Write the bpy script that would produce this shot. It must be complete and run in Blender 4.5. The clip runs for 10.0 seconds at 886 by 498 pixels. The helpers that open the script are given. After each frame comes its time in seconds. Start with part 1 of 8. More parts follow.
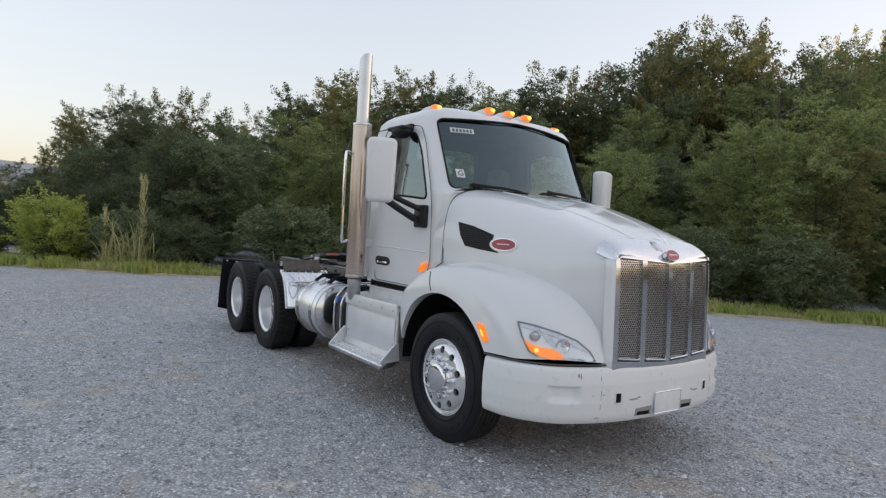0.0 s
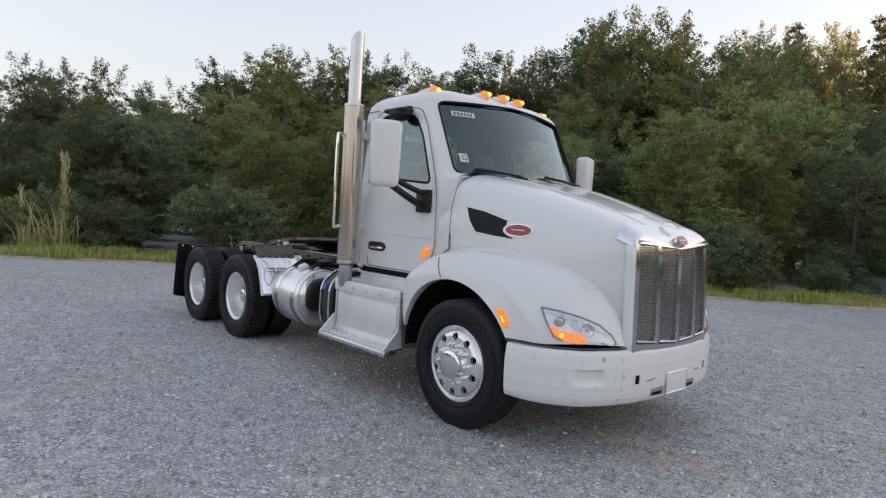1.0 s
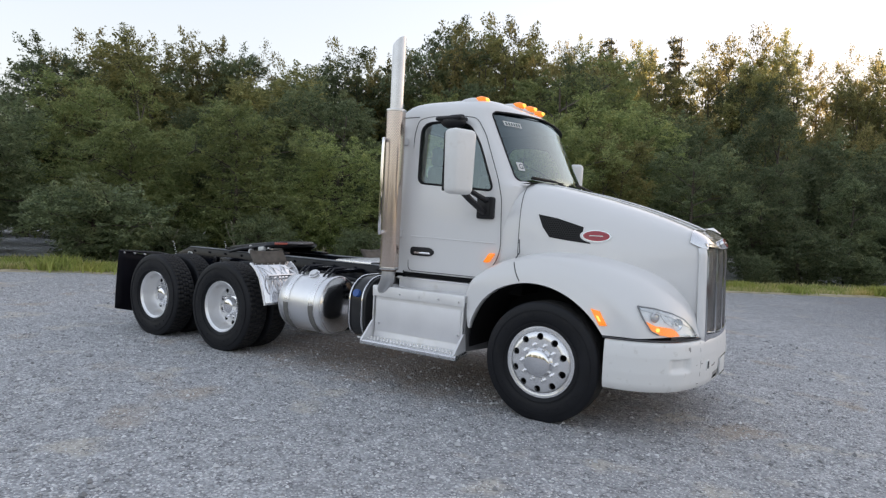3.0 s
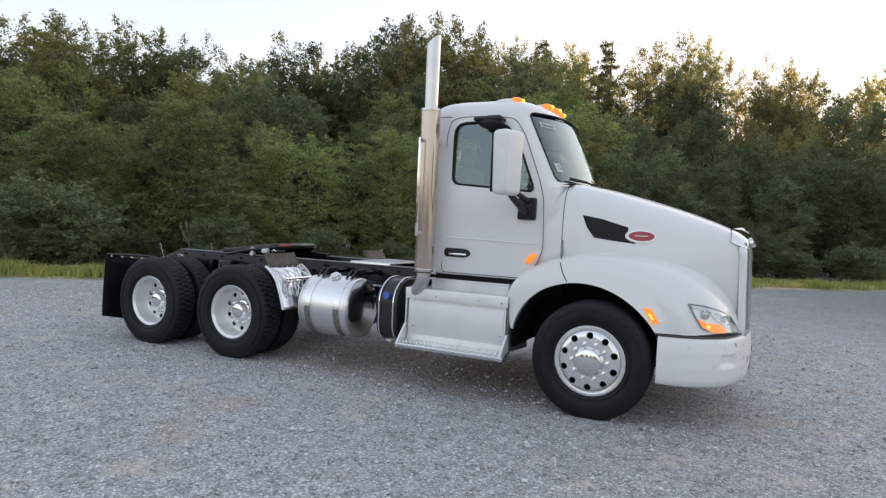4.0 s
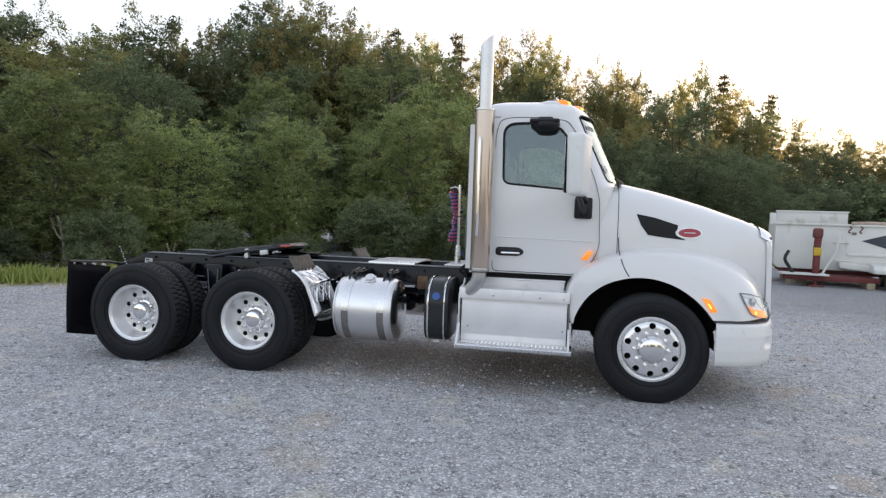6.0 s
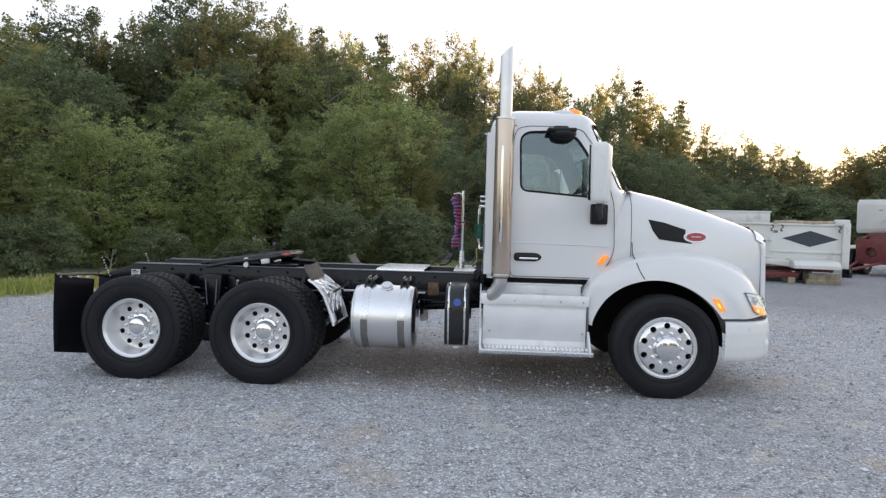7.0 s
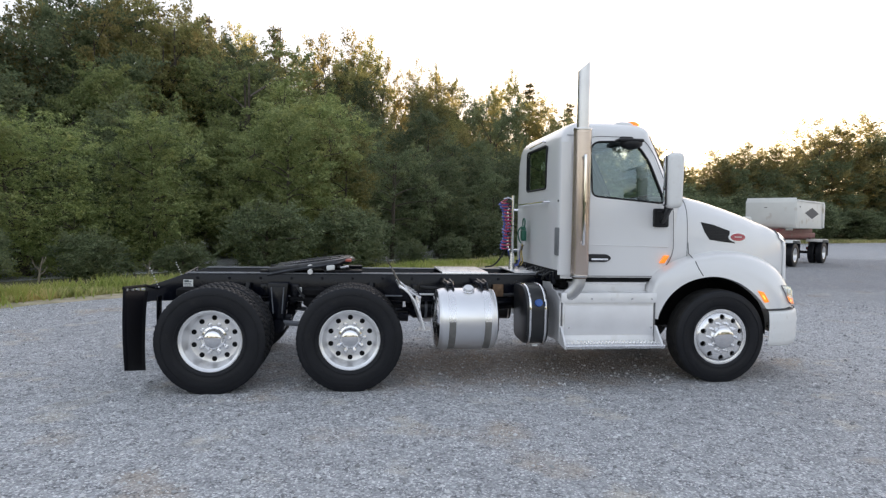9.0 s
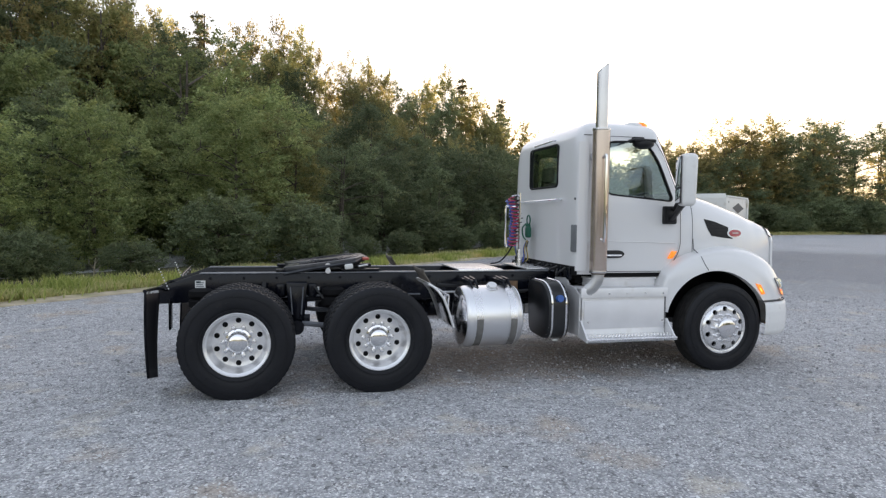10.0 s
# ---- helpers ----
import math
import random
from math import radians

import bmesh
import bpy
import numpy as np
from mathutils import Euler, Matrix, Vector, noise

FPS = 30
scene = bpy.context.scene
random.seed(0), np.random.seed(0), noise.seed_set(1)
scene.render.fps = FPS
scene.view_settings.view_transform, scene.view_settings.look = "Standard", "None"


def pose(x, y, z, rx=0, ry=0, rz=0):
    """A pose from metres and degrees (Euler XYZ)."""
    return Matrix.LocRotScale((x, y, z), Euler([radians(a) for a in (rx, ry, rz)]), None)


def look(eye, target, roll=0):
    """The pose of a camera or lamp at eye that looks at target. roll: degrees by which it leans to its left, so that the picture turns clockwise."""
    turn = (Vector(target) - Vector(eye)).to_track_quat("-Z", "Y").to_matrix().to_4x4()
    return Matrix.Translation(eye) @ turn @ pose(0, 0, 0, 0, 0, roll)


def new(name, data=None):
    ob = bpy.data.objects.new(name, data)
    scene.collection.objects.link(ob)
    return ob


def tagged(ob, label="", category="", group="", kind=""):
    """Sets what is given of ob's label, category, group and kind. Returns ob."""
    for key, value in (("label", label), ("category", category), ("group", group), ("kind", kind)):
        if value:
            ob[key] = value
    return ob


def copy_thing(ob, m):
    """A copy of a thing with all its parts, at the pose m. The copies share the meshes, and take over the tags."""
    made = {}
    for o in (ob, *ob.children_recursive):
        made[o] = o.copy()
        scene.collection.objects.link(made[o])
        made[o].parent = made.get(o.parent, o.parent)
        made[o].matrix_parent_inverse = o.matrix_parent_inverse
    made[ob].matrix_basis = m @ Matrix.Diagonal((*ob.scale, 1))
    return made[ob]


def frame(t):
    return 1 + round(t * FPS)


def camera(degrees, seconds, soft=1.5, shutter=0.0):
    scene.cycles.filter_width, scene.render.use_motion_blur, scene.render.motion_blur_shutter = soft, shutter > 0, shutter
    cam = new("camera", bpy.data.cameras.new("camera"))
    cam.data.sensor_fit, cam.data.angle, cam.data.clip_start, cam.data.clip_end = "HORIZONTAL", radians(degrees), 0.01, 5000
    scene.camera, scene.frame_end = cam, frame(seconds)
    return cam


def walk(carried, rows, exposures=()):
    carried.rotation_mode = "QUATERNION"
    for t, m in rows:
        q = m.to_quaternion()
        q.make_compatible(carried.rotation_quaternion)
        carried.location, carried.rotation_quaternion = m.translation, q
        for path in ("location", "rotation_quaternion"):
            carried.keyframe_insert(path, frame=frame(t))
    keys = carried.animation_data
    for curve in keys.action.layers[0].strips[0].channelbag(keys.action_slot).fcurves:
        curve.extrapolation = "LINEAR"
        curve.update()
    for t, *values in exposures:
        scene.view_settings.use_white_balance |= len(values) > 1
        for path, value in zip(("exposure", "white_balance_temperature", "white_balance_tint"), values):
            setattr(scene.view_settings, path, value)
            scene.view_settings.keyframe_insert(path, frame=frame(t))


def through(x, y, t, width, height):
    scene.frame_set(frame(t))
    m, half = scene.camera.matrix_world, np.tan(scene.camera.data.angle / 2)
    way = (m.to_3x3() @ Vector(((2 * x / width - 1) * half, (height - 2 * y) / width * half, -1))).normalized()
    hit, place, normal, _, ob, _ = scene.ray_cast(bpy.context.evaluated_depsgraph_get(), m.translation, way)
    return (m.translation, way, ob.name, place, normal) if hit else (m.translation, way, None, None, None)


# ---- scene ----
cam = camera(71.9, 10.0, soft=1.3)
PATH = [
    (0, (3.917, -3.914, 1.622), (2.273, -2.778, 1.572), 3.3),
    (0.5, (3.722, -4.146, 1.590), (2.156, -2.906, 1.508), 3.5),
    (1, (3.436, -4.425, 1.609), (1.949, -3.091, 1.515), 3.4),
    (1.5, (3.109, -4.808, 1.612), (1.768, -3.326, 1.525), 3.4),
    (2, (2.704, -5.109, 1.587), (1.509, -3.508, 1.506), 3.4),
    (2.5, (2.321, -5.473, 1.579), (1.152, -3.852, 1.500), 3.1),
    (2.7, (2.190, -5.649, 1.603), (1.061, -3.999, 1.522), 3.0),
    (4, (1.086, -6.312, 1.576), (0.215, -4.514, 1.500), 2.7),
    (4.5, (0.635, -6.505, 1.602), (-0.115, -4.653, 1.516), 2.3),
    (5, (0.177, -6.716, 1.568), (-0.489, -4.832, 1.485), 2.4),
    (5.5, (-0.294, -6.885, 1.595), (-0.854, -4.968, 1.507), 2.1),
    (5.7, (-0.525, -6.893, 1.599), (-1.007, -4.954, 1.508), 2.0),
    (6.8, (-1.588, -7.103, 1.651), (-1.765, -5.114, 1.555), 1.8),
    (7, (-1.800, -7.101, 1.652), (-1.925, -5.107, 1.563), 1.5),
    (7.5, (-2.325, -7.191, 1.656), (-2.423, -5.195, 1.582), 1.4),
    (8, (-2.802, -7.232, 1.645), (-2.806, -5.233, 1.574), 1.2),
    (8.5, (-3.293, -7.230, 1.666), (-3.182, -5.234, 1.595), 1.0),
    (9, (-3.806, -7.259, 1.683), (-3.556, -5.277, 1.595), 0.9),
    (9.5, (-4.289, -7.164, 1.697), (-3.923, -5.201, 1.599), 0.8),
    (10, (-4.808, -7.077, 1.707), (-4.321, -5.140, 1.603), 0.8),
]
walk(cam, [(t, look(eye, target, roll)) for t, eye, target, roll in PATH], exposures=[(0.0, 2.46, 6600, 18), (2.5, 2.64, 6600, 18), (5.0, 2.80, 6600, 18), (7.5, 2.90, 6600, 18), (10.0, 2.84, 6600, 18)])

# ---- world and light ----
SUN_AZ, SUN_EL = 61.5, 3.3
world = bpy.data.worlds.new("sky")
scene.world = world
world.use_nodes = True
wt = world.node_tree
wt.nodes.clear()
sky = wt.nodes.new("ShaderNodeTexSky")
sky.sky_type = "NISHITA"
sky.sun_disc = False
sky.sun_elevation = radians(SUN_EL)
sky.sun_rotation = radians(90 - SUN_AZ)
sky.air_density, sky.dust_density, sky.ozone_density = 1.0, 2.0, 1.6
pale = wt.nodes.new("ShaderNodeHueSaturation")
pale.inputs["Saturation"].default_value = 0.85
bg = wt.nodes.new("ShaderNodeBackground")
bg.inputs["Strength"].default_value = 0.15
wo = wt.nodes.new("ShaderNodeOutputWorld")
soft = wt.nodes.new("ShaderNodeGamma")
soft.inputs["Gamma"].default_value = 0.42
wt.links.new(sky.outputs[0], soft.inputs["Color"])
wt.links.new(soft.outputs[0], pale.inputs["Color"])
wt.links.new(pale.outputs[0], bg.inputs[0])
wt.links.new(bg.outputs[0], wo.inputs[0])
sun = new("sun", bpy.data.lights.new("sun", "SUN"))
sun.data.energy, sun.data.angle, sun.data.color = 2.0, radians(1.5), (1.0, 0.74, 0.46)
_sd = Vector((math.cos(radians(SUN_AZ)) * math.cos(radians(SUN_EL)), math.sin(radians(SUN_AZ)) * math.cos(radians(SUN_EL)), math.sin(radians(SUN_EL))))
sun.matrix_basis = look((0, 0, 40), Vector((0, 0, 40)) - _sd)


# ---- materials ----
def mat(name, base, rough=0.5, metal=0.0, vary=0.0, scale=5.0, bump=0.0, bump_scale=60.0, dirt=None, dirt_scale=2.0, dirt_amount=0.0, coat=0.0, rough_vary=0.0, island=0.0, spec=0.5):
    """A node material: base colour with two scales of variation, dirt patches, fine relief."""
    m = bpy.data.materials.new(name)
    m.use_nodes = True
    t = m.node_tree
    b = t.nodes["Principled BSDF"]
    b.inputs["Roughness"].default_value = rough
    b.inputs["Metallic"].default_value = metal
    b.inputs["Coat Weight"].default_value = coat
    b.inputs["Specular IOR Level"].default_value = spec
    b.inputs["Coat Roughness"].default_value = 0.06
    co = t.nodes.new("ShaderNodeTexCoord")
    col = None

    def noise_node(s, detail=5.0):
        n = t.nodes.new("ShaderNodeTexNoise")
        n.inputs["Scale"].default_value = s
        n.inputs["Detail"].default_value = detail
        t.links.new(co.outputs["Object"], n.inputs["Vector"])
        return n

    def mix(a, c, fac):
        x = t.nodes.new("ShaderNodeMix")
        x.data_type = "RGBA"
        for sock, val in ((x.inputs[6], a), (x.inputs[7], c)):
            if isinstance(val, tuple):
                sock.default_value = (*val, 1)
            else:
                t.links.new(val, sock)
        t.links.new(fac, x.inputs[0])
        return x.outputs[2]

    def ramp(src, lo, hi):
        r = t.nodes.new("ShaderNodeMapRange")
        r.inputs[1].default_value, r.inputs[2].default_value = lo, hi
        t.links.new(src, r.inputs[0])
        return r.outputs[0]

    if vary:
        n = noise_node(scale)
        dark = tuple(c * (1 - vary) for c in base)
        light = tuple(min(1, c * (1 + vary)) for c in base)
        col = mix(dark, light, ramp(n.outputs[0], 0.3, 0.7))
    if island:
        g = t.nodes.new("ShaderNodeNewGeometry")
        hsv = t.nodes.new("ShaderNodeHueSaturation")
        r = t.nodes.new("ShaderNodeMapRange")
        r.inputs[3].default_value, r.inputs[4].default_value = 1 - island, 1 + island
        t.links.new(g.outputs["Random Per Island"], r.inputs[0])
        t.links.new(r.outputs[0], hsv.inputs["Value"])
        if col is None:
            hsv.inputs["Color"].default_value = (*base, 1)
        else:
            t.links.new(col, hsv.inputs["Color"])
        col = hsv.outputs[0]
    if dirt:
        n = noise_node(dirt_scale, 8.0)
        col = mix(col if col is not None else base, dirt, ramp(n.outputs[0], 0.62 - 0.3 * dirt_amount, 0.75))
    if col is None:
        b.inputs["Base Color"].default_value = (*base, 1)
    else:
        t.links.new(col, b.inputs["Base Color"])
    if rough_vary:
        n = noise_node(scale * 2.3)
        r = t.nodes.new("ShaderNodeMapRange")
        r.inputs[3].default_value, r.inputs[4].default_value = max(0, rough - rough_vary), min(1, rough + rough_vary)
        t.links.new(n.outputs[0], r.inputs[0])
        t.links.new(r.outputs[0], b.inputs["Roughness"])
    if bump:
        n = noise_node(bump_scale, 4.0)
        bp = t.nodes.new("ShaderNodeBump")
        bp.inputs["Strength"].default_value = bump
        bp.inputs["Distance"].default_value = 0.01
        t.links.new(n.outputs[0], bp.inputs["Height"])
        t.links.new(bp.outputs[0], b.inputs["Normal"])
    return m


WHITE = mat("white_paint", (0.77, 0.77, 0.775), 0.30, vary=0.006, scale=1.3, coat=0.9, rough_vary=0.03)
BUMPER_WHITE = mat("bumper_white", (0.79, 0.79, 0.785), 0.38, vary=0.015, scale=2.0, dirt=(0.66, 0.65, 0.63), dirt_scale=18.0, dirt_amount=0.03, bump=0.02)
SEAM = mat("panel_gap", (0.09, 0.09, 0.095), 0.8, spec=0.2)
SEAL = mat("rubber_seal", (0.012, 0.012, 0.013), 0.6, bump=0.05, spec=0.25)
PLASTIC = mat("black_plastic", (0.012, 0.012, 0.014), 0.45, vary=0.2, scale=8, bump=0.05, bump_scale=300, spec=0.35)
TYRE = mat("tyre_rubber", (0.0088, 0.0096, 0.0128), 0.52, vary=0.25, scale=4, bump=0.12, bump_scale=90, dirt=(0.022, 0.022, 0.022), dirt_scale=5.0, dirt_amount=0.08, spec=0.28)
TREAD = mat("worn_tread", (0.036, 0.035, 0.034), 0.85, vary=0.35, scale=14, bump=0.15, bump_scale=60, spec=0.15)
ALU = mat("polished_aluminium", (0.80, 0.80, 0.81), 0.27, 1.0, vary=0.03, scale=4, rough_vary=0.04)
TANK_ALU = mat("brushed_tank_aluminium", (0.83, 0.83, 0.84), 0.33, 1.0, vary=0.03, scale=3, rough_vary=0.04)
ALU_DULL = mat("dull_aluminium", (0.76, 0.76, 0.77), 0.45, 0.45, vary=0.05, scale=5, rough_vary=0.08, dirt=(0.6, 0.58, 0.55), dirt_scale=4, dirt_amount=0.08)
POLISHED_RIM = mat("polished_wheel", (0.86, 0.86, 0.87), 0.2, 0.75, vary=0.03, scale=7, rough_vary=0.05)
FENDER_METAL = mat("polished_fender", (0.82, 0.82, 0.83), 0.16, 1.0, vary=0.03, scale=6, rough_vary=0.05)
DUSTY_FLAP = mat("dusty_rubber", (0.115, 0.100, 0.086), 0.8, vary=0.3, scale=12, bump=0.1)
RIM_PAINT = mat("rim_white_aluminium", (0.84, 0.84, 0.85), 0.3, 0.6, vary=0.04, scale=7, dirt=(0.6, 0.58, 0.55), dirt_scale=6, dirt_amount=0.15)
CHROME = mat("chrome", (0.86, 0.86, 0.87), 0.07, 1.0, vary=0.03, scale=9, rough_vary=0.04)
GRILLE_CHROME = mat("grille_chrome", (0.62, 0.63, 0.65), 0.13, 1.0, vary=0.04, scale=9, rough_vary=0.04)
STACK_CHROME = mat("stack_chrome", (0.60, 0.60, 0.61), 0.24, 1.0, vary=0.06, scale=5, rough_vary=0.07)
FRAME_BLACK = mat("frame_black", (0.0042, 0.0052, 0.0095), 0.22, vary=0.35, scale=5, dirt=(0.03, 0.028, 0.025), dirt_scale=7, dirt_amount=0.08, bump=0.02, bump_scale=30, spec=0.28)
# pale edge grey: worn rail tops, and shine painted on the hanger webs
RAIL_EDGE = mat("worn_and_shine_edge", (0.15, 0.16, 0.18), 0.4, vary=0.3, scale=5, bump=0.03, spec=0.6)
UNDER = mat("underbody_black", (0.006, 0.006, 0.007), 0.8, vary=0.3, scale=6, bump=0.1, spec=0.2)
FLAP = mat("mud_flap_rubber", (0.004, 0.004, 0.007), 0.65, vary=0.3, scale=5, bump=0.08, bump_scale=30, dirt=(0.015, 0.014, 0.013), dirt_scale=3, dirt_amount=0.1, spec=0.15)
GREASE = mat("greased_steel", (0.045, 0.047, 0.053), 0.30, 0.5, vary=0.3, scale=9, bump=0.12, bump_scale=30)
INTERIOR = mat("cab_interior_grey", (0.040, 0.040, 0.041), 0.75, vary=0.15, scale=5, bump=0.05)
SEAT = mat("seat_fabric", (0.09, 0.088, 0.085), 0.85, vary=0.15, scale=12, bump=0.2, bump_scale=200)
AMBER = mat("amber_lens", (0.85, 0.22, 0.01), 0.18, coat=0.5)
RED_BADGE = mat("red_enamel", (0.34, 0.010, 0.028), 0.25, coat=0.6, vary=0.1, scale=30)
STICKER = mat("white_sticker", (0.75, 0.76, 0.75), 0.5, vary=0.04, scale=30)
STICKER_INK = mat("sticker_ink", (0.03, 0.05, 0.06), 0.6)
# grey for the trailer tags and the reflection painted on the tank straps
BAND_GREY = mat("reflection_and_tag_grey", (0.20, 0.195, 0.185), 0.5, 0.5, vary=0.2, scale=12, bump=0.05)
BLUE_CAP = mat("blue_cap", (0.03, 0.10, 0.33), 0.45, vary=0.1)
HOSE_RED = mat("red_hose", (0.45, 0.04, 0.10), 0.35)
HOSE_BLUE = mat("blue_hose", (0.05, 0.10, 0.42), 0.35)
HOSE_GREEN = mat("green_cord", (0.01, 0.12, 0.075), 0.45)
HOSE_BLACK = mat("black_hose", (0.015, 0.015, 0.016), 0.5)
WOOD = mat("weathered_timber", (0.33, 0.28, 0.20), 0.85, vary=0.3, scale=5, bump=0.3, bump_scale=30)
TRAILER_WHITE = mat("trailer_white", (0.70, 0.70, 0.67), 0.5, vary=0.05, scale=1.2, dirt=(0.42, 0.34, 0.25), dirt_scale=1.3, dirt_amount=0.06, bump=0.05, bump_scale=8)
TRAILER_RED = mat("trailer_red", (0.156, 0.027, 0.027), 0.55, vary=0.2, scale=3, dirt=(0.12, 0.06, 0.045), dirt_scale=3, dirt_amount=0.4, bump=0.1)
DIAMOND = mat("slate_diamond", (0.045, 0.055, 0.07), 0.55, vary=0.1)


def lamp_mat(name, colour, strength, base):
    m = mat(name, base, 0.2, coat=0.4)
    b = m.node_tree.nodes["Principled BSDF"]
    b.inputs["Emission Color"].default_value = (*colour, 1)
    b.inputs["Emission Strength"].default_value = strength
    return m


AMBER_LIT = lamp_mat("amber_lamp_lit", (1.0, 0.27, 0.02), 0.13, (0.62, 0.13, 0.005))
AMBER_HOT = lamp_mat("amber_bulb_lit", (1.0, 0.45, 0.06), 0.30, (0.9, 0.4, 0.05))


def glass(name, tint=(0.9, 0.95, 0.93), rough=0.0, mirror=0.0, band=None):
    """Thin pane: clear with a real reflection that grows towards grazing."""
    m = bpy.data.materials.new(name)
    m.use_nodes = True
    t = m.node_tree
    t.nodes.clear()
    out = t.nodes.new("ShaderNodeOutputMaterial")
    tr = t.nodes.new("ShaderNodeBsdfTransparent")
    tr.inputs[0].default_value = (*tint, 1)
    if band:
        tc = t.nodes.new("ShaderNodeTexCoord")
        xyz = t.nodes.new("ShaderNodeSeparateXYZ")
        t.links.new(tc.outputs["Object"], xyz.inputs[0])
        mr = t.nodes.new("ShaderNodeMapRange")
        mr.inputs[1].default_value, mr.inputs[2].default_value = band
        t.links.new(xyz.outputs["Z"], mr.inputs[0])
        mc = t.nodes.new("ShaderNodeMix")
        mc.data_type = "RGBA"
        mc.inputs[6].default_value, mc.inputs[7].default_value = (*tint, 1), (0.16, 0.22, 0.32, 1)
        t.links.new(mr.outputs[0], mc.inputs[0])
        t.links.new(mc.outputs[2], tr.inputs[0])
    gl = t.nodes.new("ShaderNodeBsdfGlossy")
    gl.inputs["Roughness"].default_value = rough
    gl.inputs["Color"].default_value = (0.78, 0.95, 1.0, 1)
    lw = t.nodes.new("ShaderNodeLayerWeight")
    lw.inputs["Blend"].default_value = 0.5
    pw = t.nodes.new("ShaderNodeMath")
    pw.operation = "POWER"
    pw.inputs[1].default_value = 3.0
    t.links.new(lw.outputs["Facing"], pw.inputs[0])
    fr = t.nodes.new("ShaderNodeMapRange")
    fr.inputs[3].default_value, fr.inputs[4].default_value = 0.035 + mirror, 0.85
    t.links.new(pw.outputs[0], fr.inputs[0])
    mx = t.nodes.new("ShaderNodeMixShader")
    t.links.new(fr.outputs[0], mx.inputs[0])
    t.links.new(tr.outputs[0], mx.inputs[1])
    t.links.new(gl.outputs[0], mx.inputs[2])
    t.links.new(mx.outputs[0], out.inputs[0])
    return m


LAMP_GREY = mat("lamp_grey_glass", (0.58, 0.585, 0.60), 0.12, 0.5, coat=0.5, vary=0.2, scale=40)
SCUFF = mat("scuff_mark", (0.30, 0.28, 0.27), 0.7, vary=0.3, scale=60)
GLASS = glass("window_glass", (0.82, 0.88, 0.84), mirror=0.12)
WS_GLASS = glass("windshield_glass", (0.66, 0.80, 0.82), mirror=0.08, band=(2.50, 2.66))
LENS = glass("lamp_lens", (0.95, 0.96, 0.97), mirror=0.01)


def perforated(name, step, hole, metal_col, dark_col, rough, axes=("X", "Z"), metal=1.0, stagger=True):
    """Sheet metal with a staggered field of round holes, read as dark openings and relief."""
    m = bpy.data.materials.new(name)
    m.use_nodes = True
    t = m.node_tree
    b = t.nodes["Principled BSDF"]
    co = t.nodes.new("ShaderNodeTexCoord")
    sep = t.nodes.new("ShaderNodeSeparateXYZ")
    src = "UV" if axes == "UV" else "Object"
    t.links.new(co.outputs[src], sep.inputs[0])
    ax = ("X", "Y") if axes == "UV" else axes

    def op(kind, a, c=None):
        n = t.nodes.new("ShaderNodeMath")
        n.operation = kind
        for i, v in enumerate((a, c)):
            if v is None:
                continue
            if isinstance(v, (int, float)):
                n.inputs[i].default_value = v
            else:
                t.links.new(v, n.inputs[i])
        return n.outputs[0]

    v = op("DIVIDE", sep.outputs[ax[1]], step * 0.866)
    row = op("FLOOR", v)
    u = op("DIVIDE", sep.outputs[ax[0]], step)
    if stagger:
        u = op("ADD", u, op("MULTIPLY", op("FLOORED_MODULO", row, 2.0), 0.5))
    fu = op("SUBTRACT", op("FRACT", u), 0.5)
    fv = op("MULTIPLY", op("SUBTRACT", op("FRACT", v), 0.5), 0.866)
    d = op("SQRT", op("ADD", op("MULTIPLY", fu, fu), op("MULTIPLY", fv, fv)))
    hole_mask = op("LESS_THAN", d, hole)
    mx = t.nodes.new("ShaderNodeMix")
    mx.data_type = "RGBA"
    mx.inputs[6].default_value, mx.inputs[7].default_value = (*metal_col, 1), (*dark_col, 1)
    t.links.new(hole_mask, mx.inputs[0])
    t.links.new(mx.outputs[2], b.inputs["Base Color"])
    t.links.new(op("MULTIPLY", op("SUBTRACT", 1.0, hole_mask), metal), b.inputs["Metallic"])
    t.links.new(op("ADD", op("MULTIPLY", hole_mask, 0.6), rough), b.inputs["Roughness"])
    bp = t.nodes.new("ShaderNodeBump")
    bp.inputs["Strength"].default_value, bp.inputs["Distance"].default_value = 0.4, 0.004
    t.links.new(op("SUBTRACT", 1.0, hole_mask), bp.inputs["Height"])
    t.links.new(bp.outputs[0], b.inputs["Normal"])
    return m


GRILLE_MESH = perforated("grille_mesh", 0.0185, 0.40, (0.80, 0.75, 0.70), (0.006, 0.006, 0.006), 0.2, ("Y", "Z"))
VENT_MESH = perforated("vent_mesh", 0.02, 0.40, (0.014, 0.014, 0.016), (0.004, 0.004, 0.004), 0.5, ("X", "Z"), 0.0)
SHIELD = perforated("stack_heat_shield", 0.0165, 0.31, (0.72, 0.63, 0.57), (0.26, 0.19, 0.15), 0.15, "UV")
TREAD_PLATE = perforated("step_grip_plate", 0.03, 0.26, (0.74, 0.74, 0.75), (0.3, 0.3, 0.3), 0.35, ("X", "Y"), 0.9)


